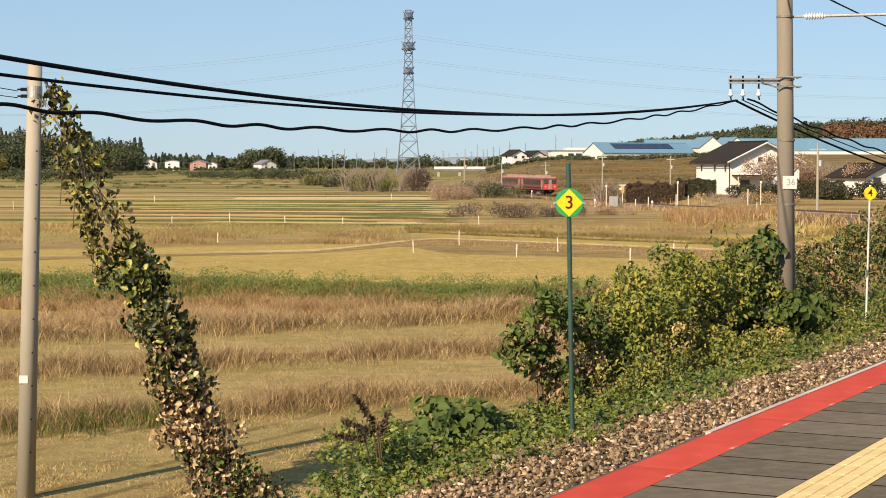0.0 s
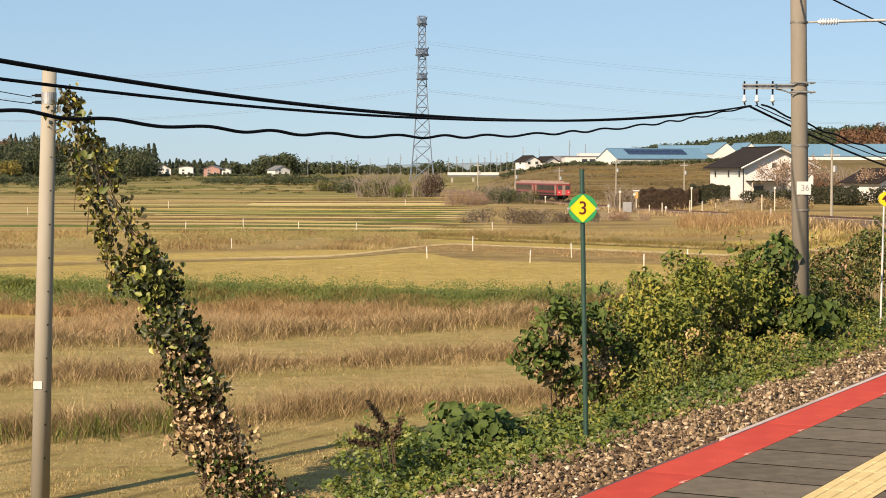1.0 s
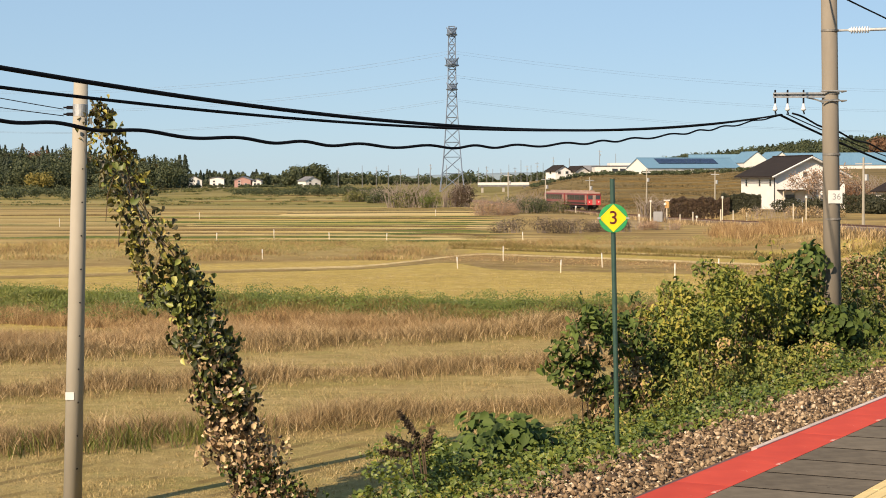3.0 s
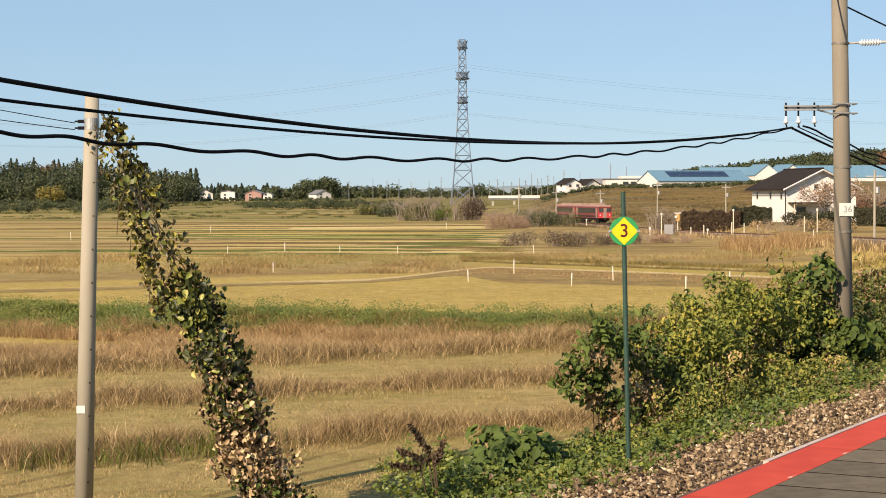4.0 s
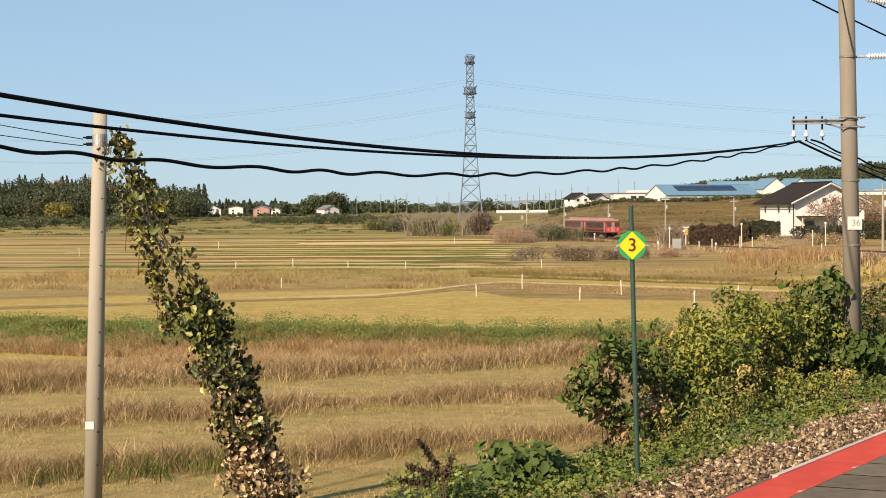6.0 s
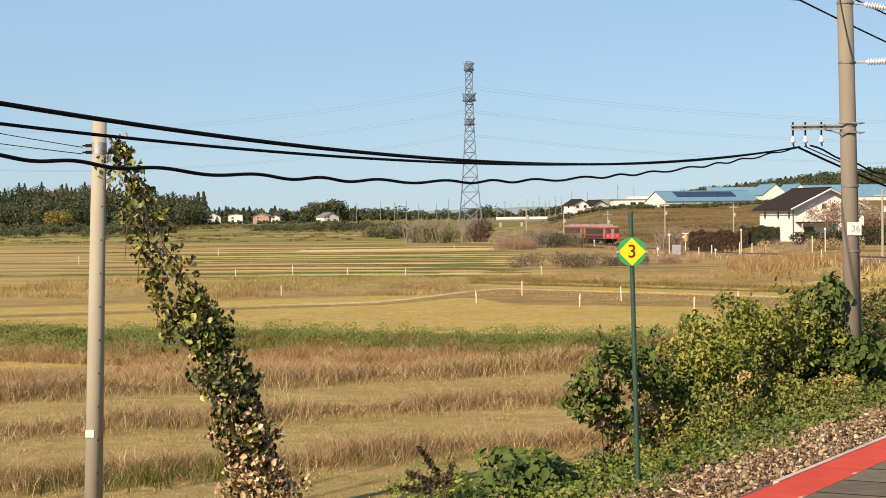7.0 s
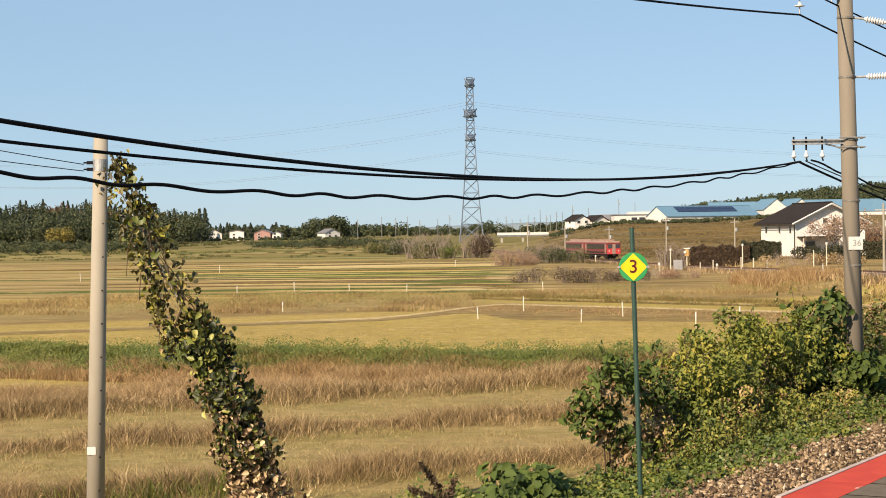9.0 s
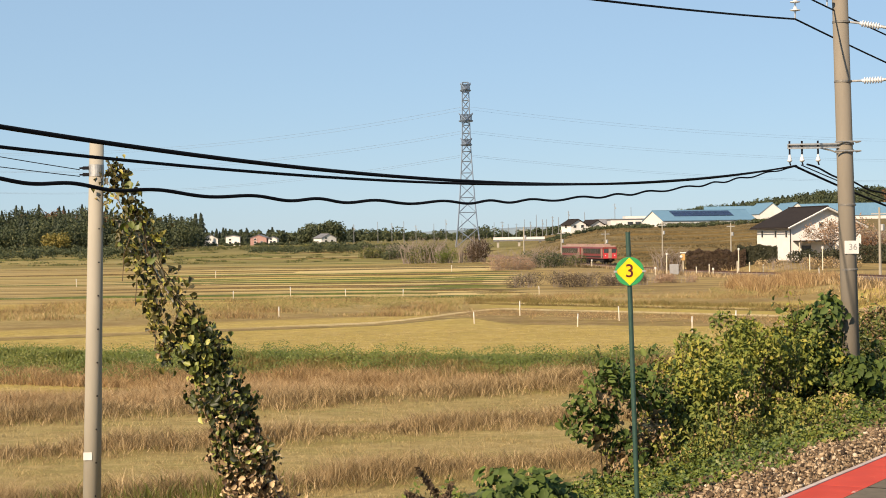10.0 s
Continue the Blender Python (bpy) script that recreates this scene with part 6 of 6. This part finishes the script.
def far_pole(x, y, tall, arm=True, material=None, name="utility_pole", label="slim grey utility pole far across the fields"):
    root = thing(name, label, "utility pole", "far utility poles", at=(x, y, g(x, y)))
    part("shaft", Shape().tube([(0, 0, -0.5), (0, 0, tall)], [0.17, 0.11], 8), material or M_CONCRETE, root)
    if arm:
        part("cross_arm", Shape().box((0, 0, tall - 0.7), (1.8, 0.12, 0.14), random.uniform(-0.6, 0.6)), M_STEEL, root)
        part("transformer", Shape().lathe((0.3, 0, tall - 2.6), [(0, 0.2), (0.05, 0.26), (0.7, 0.26), (0.75, 0.2)], 8), M_STEEL, root)


random.seed(12)
for x, y, tall in ((4.6, 390, 7.5), (12.0, 370, 7.6), (21.0, 370, 7.4), (32.6, 370, 7.8), (45.5, 362, 7.0), (41.4, 200, 8.0)):
    far_pole(x, y, tall, True, None, label="grey concrete utility pole beside the fields")
for k, x in enumerate((-74, -62, -55, -49, -43, -34, -28, -20, -14, -4, 0, 3, 7, 11, 14, 17, 20, 22, 25, 28, 33, 41, 56, 64)):
    y = 860 + (k * 37) % 90
    far_pole(x * y / 900, y, random.uniform(8.5, 11.5), k % 2 == 0, M_FARPOST)


def crossing_post(x, y, tall, kind):
    root = thing("level_crossing_post", "pale post of the level crossing by the line" if kind != "signal" else "orange and white level crossing signal by the line", "post", "level crossing posts", at=(x, y, g(x, y)))
    part("post", Shape().tube([(0, 0, -0.3), (0, 0, tall)], 0.075, 8), M_WOODPOST, root)
    if kind == "signal":
        part("lamp_box", Shape().box((0, -0.1, tall - 0.5), (0.5, 0.3, 0.9), 0, 0.04), M_ORANGE, root)
        part("lamp_hood", Shape().lathe((-0.3, -0.3, tall - 0.4), [(0, 0.16), (0.1, 0.2), (0.12, 0.16)], 10, (0, -1, 0)), M_WHITE, root)
        part("cross_board", Shape().box((0, -0.12, tall + 0.15), (0.9, 0.05, 0.14), 0, 0.01, Matrix.Identity(4)), M_WHITE, root)
    elif kind == "cap":
        part("head", Shape().box((0, 0, tall + 0.12), (0.26, 0.26, 0.32), 0, 0.03), M_WHITE, root)
    else:
        part("cap", Shape().lathe((0, 0, tall), [(0, 0.09), (0.08, 0.06)], 8), M_WHITE, root)


for x, y, tall, kind in ((26.3, 265, 3.2, "signal"), (27.9, 262, 1.3, "plain"), (29.3, 258, 1.8, "plain"), (30.3, 262, 1.0, "cap"), (33.0, 256, 2.2, "plain"), (34.0, 262, 3.8, "cap"), (35.0, 258, 2.0, "plain"),
                         (37.5, 262, 1.6, "plain"), (24.2, 268, 3.0, "cap"), (44.8, 255, 3.0, "cap"), (43.5, 258, 2.2, "plain"), (21.0, 250, 0.9, "cap"), (16.2, 330, 1.6, "cap")):
    crossing_post(x, y, tall, kind)
hut = thing("relay_cabinet", "small pale grey railway cabinet by the crossing", "cabinet", at=(24.9, 264, g(24.9, 264)))
part("body", Shape().box((0, 0, 0.7), (1.3, 0.7, 1.5), 0, 0.04), M_GREY, hut)
part("door", Shape().box((0, -0.36, 0.7), (1.1, 0.03, 1.3), 0, 0.005), M_GREY, hut)


# ---- trees and thickets ----
def crown(rng, kind, tall, wide, n, size):
    """Points and normals of one crown, base at the origin."""
    if kind == "conifer":
        q = rng.random(n) ** 0.7
        a = rng.uniform(0, 2 * np.pi, n)
        r = wide / 2 * (1.02 - q) * (1 + 0.25 * np.sin(q * 40)) * np.sqrt(rng.uniform(0.35, 1.1, n))
        p = np.column_stack([np.cos(a) * r, np.sin(a) * r, tall * (0.06 + 0.94 * q)])
        nn = np.column_stack([np.cos(a), np.sin(a), np.full(n, 0.35)])
    else:
        m = 6
        c = np.column_stack([rng.normal(0, wide * 0.22, m), rng.normal(0, wide * 0.22, m), rng.uniform(0.35, 0.8, m) * tall])
        i = rng.integers(0, m, n)
        d = rng.normal(0, 1, (n, 3))
        d /= np.linalg.norm(d, axis=1)[:, None]
        r = rng.uniform(0.75, 1.1, n)[:, None]
        p = c[i] + d * r * np.array((wide * 0.27, wide * 0.27, tall * 0.24))
        p[:, 2] = np.maximum(p[:, 2], tall * 0.05)
        nn = d + np.array((0, 0, 0.2))
    return p, nn, size * rng.uniform(0.6, 1.3, n)


def wood(name, label, places, material, kind, n, size, seed, trunks=True):
    """A far wood: many crowns in one mesh."""
    rng = np.random.default_rng(seed)
    P, N, S = [], [], []
    for x, y, tall, wide in places:
        p, nn, s = crown(rng, kind, tall, wide, n, size)
        P.append(p + np.array((x, y, g(x, y) - 0.2)))
        N.append(nn)
        S.append(s)
    v, f = cloth_of(np.concatenate(P), np.concatenate(N), np.concatenate(S), 0.5, 0.9, True, rng)
    tagged(new(name, raw_mesh(name, v, f, material)), label, "woods", kind="stuff")


rng = np.random.default_rng(77)


def scatter(n, q0, q1, y0, y1, t0, t1, w):
    out = []
    for _ in range(n):
        y = rng.uniform(y0, y1)
        tall = rng.uniform(t0, t1)
        out.append((rng.uniform(q0, q1) * y, y, tall, tall * w * rng.uniform(0.8, 1.2)))
    return out


wood("conifer_wood", "dark conifer wood on a low hill", scatter(150, -0.31, -0.165, 800, 930, 9, 17, 0.5), M_CONIFER, "conifer", 420, 0.85, 51)
wood("mixed_wood", "mixed wood on a low hill in autumn", scatter(230, -0.31, -0.172, 790, 930, 8, 16, 0.72), M_BROADLEAF, "round", 420, 0.9, 52)
wood("autumn_wood", "rust-brown autumn trees on a low hill", scatter(26, -0.27, -0.20, 900, 935, 11, 15, 0.8), M_AUTUMN, "round", 330, 1.05, 53)
wood("yellow_trees", "yellowing trees at the foot of the wood", scatter(4, -0.254, -0.244, 779, 786, 8, 10, 0.9), M_YELLOWTREE, "round", 440, 0.87, 54)
wood("tree_belt", "low dark belt of trees on the skyline", scatter(110, -0.165, 0.0, 960, 1250, 4, 9, 1.2) + scatter(26, -0.108, -0.09, 960, 1000, 9, 13, 0.8) + scatter(60, -0.01, 0.09, 1050, 1250, 3, 6, 1.4), M_BROADLEAF, "round", 242, 1.18, 55)
wood("tree_belt", "dark conifers on the skyline", scatter(80, -0.168, -0.08, 960, 1100, 6, 10, 0.6), M_CONIFER, "conifer", 242, 1.05, 56)
wood("hedgerow", "low scrub in front of the far houses", scatter(60, -0.178, -0.085, 872, 893, 0.9, 1.8, 1.6), M_BROADLEAF, "round", 90, 0.8, 151)
wood("hedgerow", "olive scrub along the edge of the far paddies", scatter(190, -0.31, -0.06, 650, 720, 0.7, 1.5, 3.0), M_SCRUB, "round", 80, 0.5, 153, False)
wood("hedgerow", "brown weeds along the terraces below the wood", scatter(150, -0.31, 0.0, 420, 600, 0.4, 0.8, 6.0), M_SCRUB, "round", 60, 0.4, 154, False)
wood("hedgerow", "dark scrub along the foot of the wood", scatter(110, -0.31, -0.185, 500, 640, 2.2, 4.6, 1.4), M_BROADLEAF, "round", 150, 0.5, 156)
wood("hedgerow", "dark green hedge below the far houses", scatter(80, -0.14, -0.045, 555, 600, 1.5, 3.0, 1.7), M_BROADLEAF, "round", 110, 0.42, 155)
wood("hedgerow", "dark scrub along the foot of the sheds", scatter(150, 0.025, 0.16, 572, 600, 0.9, 1.7, 1.7), M_BROADLEAF, "round", 80, 0.5, 152)
wood("hill_wood", "dark wooded hill behind the sheds", scatter(120, 0.105, 0.30, 960, 1070, 7, 9.5, 0.8), M_CONIFER, "conifer", 230, 1.24, 57)
wood("hill_wood", "green wooded hill behind the sheds", scatter(460, 0.10, 0.30, 900, 1065, 6.5, 9.5, 1.1), M_BROADLEAF, "round", 260, 1.05, 58)
wood("autumn_wood", "red-brown autumn trees on the hill", scatter(60, 0.212, 0.30, 880, 960, 9, 13, 0.9), M_AUTUMN, "round", 352, 1.12, 59)


def thicket(x, y, wide, tall, material, seed, label, n=420, size=0.4, twigs=True):
    r = np.random.default_rng(seed)
    root = thing("thicket", label, "shrub", "thickets in the fields", at=(x, y, g(x, y)))
    m = max(3, int(wide / tall * 2))
    c = np.column_stack([r.uniform(-0.42, 0.42, m) * wide, r.uniform(-0.2, 0.2, m) * wide, r.uniform(0.25, 0.55, m) * tall])
    i = r.integers(0, m, n)
    d = r.normal(0, 1, (n, 3))
    d /= np.linalg.norm(d, axis=1)[:, None]
    p = c[i] + d * r.uniform(0.6, 1.1, n)[:, None] * np.array((wide / m * 1.1, wide / m, tall * 0.42))
    p[:, 2] = np.maximum(p[:, 2], 0.05)
    v, f = cloth_of(p, d, size * r.uniform(0.6, 1.3, n), 0.5, 0.8, True, r)
    part("foliage", raw_mesh("foliage", v, f, material), None, root)
    if twigs:
        sh = Shape()
        for _ in range(int(14 + wide * 8)):
            a = Vector((r.uniform(-0.4, 0.4) * wide, r.uniform(-0.15, 0.15) * wide, -0.1))
            sh.tube([a, a + Vector((r.uniform(-0.2, 0.2) * tall, 0, tall * 0.6)), a + Vector((r.uniform(-0.5, 0.5) * tall, 0, tall * r.uniform(0.75, 1.15)))], [0.012 * tall, 0.008 * tall, 0.003 * tall], 4)
        tagged(part("twig_work", sh, M_BARK, root), kind="stuff")


thicket(-16.8, 387, 11.5, 5.2, M_SCRUB, 61, "green scrub at the edge of the paddies", 3400, 0.32)
thicket(-12.5, 384, 4.5, 3.6, M_DYKE, 261, "bright green bush at the edge of the paddies", 1300, 0.28)
thicket(-6.6, 389, 7.4, 5.4, M_HEDGE_BROWN, 62, "dark brown leafless scrub below the tower", 2600, 0.3)
thicket(-30.5, 462, 12.0, 3.2, M_SCRUB, 164, "low yellow-green scrub at the paddy edge", 2200, 0.34)
thicket(-50.0, 560, 22.0, 3.6, M_BROADLEAF, 264, "dark green scrub at the foot of the far fields", 2600, 0.42, False)
thicket(-24.0, 440, 9.0, 3.4, M_BROADLEAF, 162, "dark green scrub at the paddy edge", 1900, 0.34)
thicket(0.6, 303, 6.2, 3.5, M_PINKDRY, 63, "pinkish dry scrub on the paddy edge", 3200, 0.17)
thicket(3.8, 306, 3.0, 2.2, M_PINKDRY, 163, "pale dry reeds on the paddy edge", 1300, 0.16)
thicket(6.8, 323, 6.4, 3.8, M_BROADLEAF, 66, "dark green scrub along the line", 2300, 0.26)
thicket(12.0, 345, 7.0, 2.8, M_SCRUB, 166, "olive scrub along the line", 1500, 0.26)
thicket(2.4, 204, 3.2, 1.9, M_BARETWIG, 64, "bare grey-brown scrub in the paddies", 1500, 0.13)
thicket(8.2, 203, 6.4, 2.0, M_BARETWIG, 65, "bare brown scrub along the paddies", 3000, 0.13)
thicket(14.0, 206, 6.0, 1.5, M_BARETWIG, 265, "low bare brown scrub along the paddies", 2200, 0.13)
thicket(20.0, 214, 7.0, 1.2, M_PINKDRY, 266, "low dry scrub beside the line", 2000, 0.13)
thicket(16.5, 225, 8.0, 1.3, M_VINE_DRY, 67, "dry brown brush along the line", 1500, 0.15)
thicket(26.6, 291, 5.2, 4.3, M_HEDGE_BROWN, 68, "round leafless brown bush", 1500, 0.16)


def hedge(x, y, wide, tall, deep, material, seed, label, n):
    """A clipped hedge: leaves over a rounded box, with an uneven top."""
    r = np.random.default_rng(seed)
    root = thing("hedge", label, "hedge", "hedges by the line", at=(x, y, g(x, y)))
    p = np.column_stack([r.uniform(-0.5, 0.5, n) * wide, r.uniform(-0.5, 0.5, n) * deep, r.uniform(0.02, 1, n) * tall])
    face = r.random(n)
    p[face < 0.55, 1] = -deep / 2 + r.normal(0, 0.12, (face < 0.55).sum())
    top = face > 0.75
    p[top, 2] = tall + r.normal(0, 0.10, top.sum())
    p[:, 2] *= 1 + 0.05 * np.sin(p[:, 0] * 1.7 + seed) + 0.04 * np.sin(p[:, 0] * 4.1)
    nn = np.column_stack([np.zeros(n), np.where(top, -0.2, -1.0), np.where(top, 1.0, 0.3)])
    v, f = cloth_of(p, nn, 0.26 * r.uniform(0.6, 1.3, n), 0.7, 0.8, True, r)
    part("foliage", raw_mesh("foliage", v, f, material), None, root)
    sh = Shape()
    for k in range(int(wide)):
        q = -wide / 2 + k + 0.5
        sh.tube([(q, 0, -0.2), (q + 0.1, 0, tall * 0.8)], [0.06, 0.03], 5)
    tagged(part("stem_work", sh, M_BARK, root), kind="stuff")


hedge(34.2, 292, 9.4, 3.5, 1.6, M_HEDGE_BROWN, 69, "clipped dark brown hedge beside the line", 9000)
hedge(41.0, 293, 6.2, 2.7, 1.8, M_HEDGE_DARK, 70, "dark evergreen hedge beside the house", 8000)
hedge(57.5, 280, 9.0, 2.6, 1.4, M_HEDGE_DARK, 170, "dark evergreen hedge in front of the house", 4200)
thicket(50.5, 283, 12.0, 2.6, M_HEDGE_DARK, 71, "dark evergreen hedge in front of the house", 4200, 0.3, False)
thicket(63.0, 275, 12.0, 3.0, M_HEDGE_DARK, 72, "dark evergreen shrubs in a garden", 4600, 0.32, False)
thicket(70.0, 330, 22.0, 5.0, M_AUTUMN, 73, "brown leafless garden trees", 4500, 0.32)
thicket(44.0, 262, 16.0, 1.8, M_DRYGRASS, 74, "pale dry pampas grass along the line", 2600, 0.2)


def bare_tree(x, y, tall, seed, label):
    r = np.random.default_rng(seed)
    root = thing("bare_tree", label, "tree", at=(x, y, g(x, y)))
    trunk, limbs, tips = Shape(), Shape(), []
    trunk.tube([(0, 0, -0.3), (0.1, 0, tall * 0.22), (0.05, 0.1, tall * 0.4)], [0.22, 0.17, 0.12], 8)

    def grow(a, d, length, rad, depth):
        b = a + d * length
        limbs.tube([a, a.lerp(b, 0.5) + Vector(r.normal(0, 0.05 * length, 3)), b], [rad, rad * 0.8, rad * 0.6], 5)
        if depth == 0:
            tips.append(b)
            return
        for _ in range(3):
            grow(b, (d + Vector(r.normal(0, 0.55, 3)) + Vector((0, 0, 0.12))).normalized(), length * r.uniform(0.6, 0.8), rad * 0.6, depth - 1)

    for k in range(5):
        a = 2 * math.pi * k / 5
        grow(Vector((0.05, 0.05, tall * r.uniform(0.22, 0.4))), Vector((math.cos(a) * 0.9, math.sin(a) * 0.9, 0.8)).normalized(), tall * 0.24, 0.15, 3)
    part("trunk", trunk, M_BARK, root)
    part("limbs", limbs, M_BARK, root)
    t = np.array([tuple(p) for p in tips])
    t = np.repeat(t, 7, 0) + r.normal(0, 0.4, (len(t) * 7, 3))
    v, f = cloth_of(t, r.normal(0, 1, t.shape), 0.26 * r.uniform(0.6, 1.3, len(t)), 0.5, 0.8, True, r)
    part("last_leaves", raw_mesh("last_leaves", v, f, M_PINKDRY), None, root)


bare_tree(52.0, 289, 8.0, 81, "almost leafless tree in front of the white house")
bare_tree(53.4, 286, 6.6, 84, "pale leafless tree in front of the white house")
bare_tree(55.5, 291, 8.0, 82, "almost leafless tree beside the white house")
bare_tree(69.5, 300, 6.0, 83, "almost leafless garden tree")


def reed_band(rng, n):
    x = rng.uniform(24, 34.5, n)
    y = 187 + rng.normal(0, 4, n) + (x - 24) * 0.4
    return x, y, np.clip(0.75 + 0.35 * np.sin(x * 1.3) + rng.uniform(-0.2, 0.2, n), 0.3, 1.2)


patch("pampas_band", "tall pale-brown dry reeds beside the line", 2600, reed_band, 1.35, 0.05, 0.8, M_REDFOOT, 49, 8, 0.35)


def rise_grass(rng, n):
    """Rough grass in uneven bands on the rise below the sheds."""
    y = rng.uniform(318, 590, n)
    q = rng.uniform(0.02, 0.175, n)
    k = np.sin(y * 0.16 + np.sin(q * 60)) + 0.7 * np.sin(q * 90 + y * 0.05) + rng.normal(0, 0.5, n)
    keep = k > 0.1
    return (q * y)[keep], y[keep], np.clip(0.4 + 0.35 * k[keep], 0.2, 1.3)


patch("rough_weeds", "dark brown rough grass on the rise below the sheds", 9000, rise_grass, 0.6, 0.22, 1.3, M_BANKTUFT, 151, 4, 0.9)


def line_verge(rng, n):
    i = rng.integers(20, len(LINE) - 1, n)
    y = LINE_XY[i, 1] + rng.normal(0, 2, n)
    x = LINE_XY[i, 0] - np.abs(rng.normal(4.5, 1.6, n)) * np.where(rng.random(n) < 0.8, 1, -1)
    keep = (y > 70) & (y < 420)
    return x[keep], y[keep], rng.uniform(0.4, 1.1, keep.sum())


patch("verge_grass", "dry grass along the railway bank", 5000, line_verge, 0.9, 0.10, 0.6, M_DRYGRASS, 50, 5, 0.4)


def far_hills():
    sh = Shape()
    n = 160
    for i in range(n + 1):
        x = -2600 + 5200 * i / n
        z = 11 + 6 * noise.noise((x * 0.0017, 0.3, 0)) + 5 * noise.noise((x * 0.006, 1.3, 0)) + 1.5 * noise.noise((x * 0.03, 2.2, 0)) + 14 * max(0.0, (-x - 500) / 600) * (x > -1800)
        sh.v += [(x, 3400, -12), (x, 3400, z * 0.7), (x, 3520, z)]
    sh.f += [(3 * i + j, 3 * i + 3 + j, 3 * i + 4 + j, 3 * i + 1 + j) for i in range(n) for j in range(2)]
    # distance haze is put into the hills' blue-grey colour
    m = surface("hazed_hill", (0.12, 0.16, 0.19), (0.18, 0.23, 0.27), 0.02, 1.0)
    tagged(new("backdrop", sh.mesh("backdrop", m, True)), "low hazy blue-green hills far away", "hills", kind="structure")


far_hills()
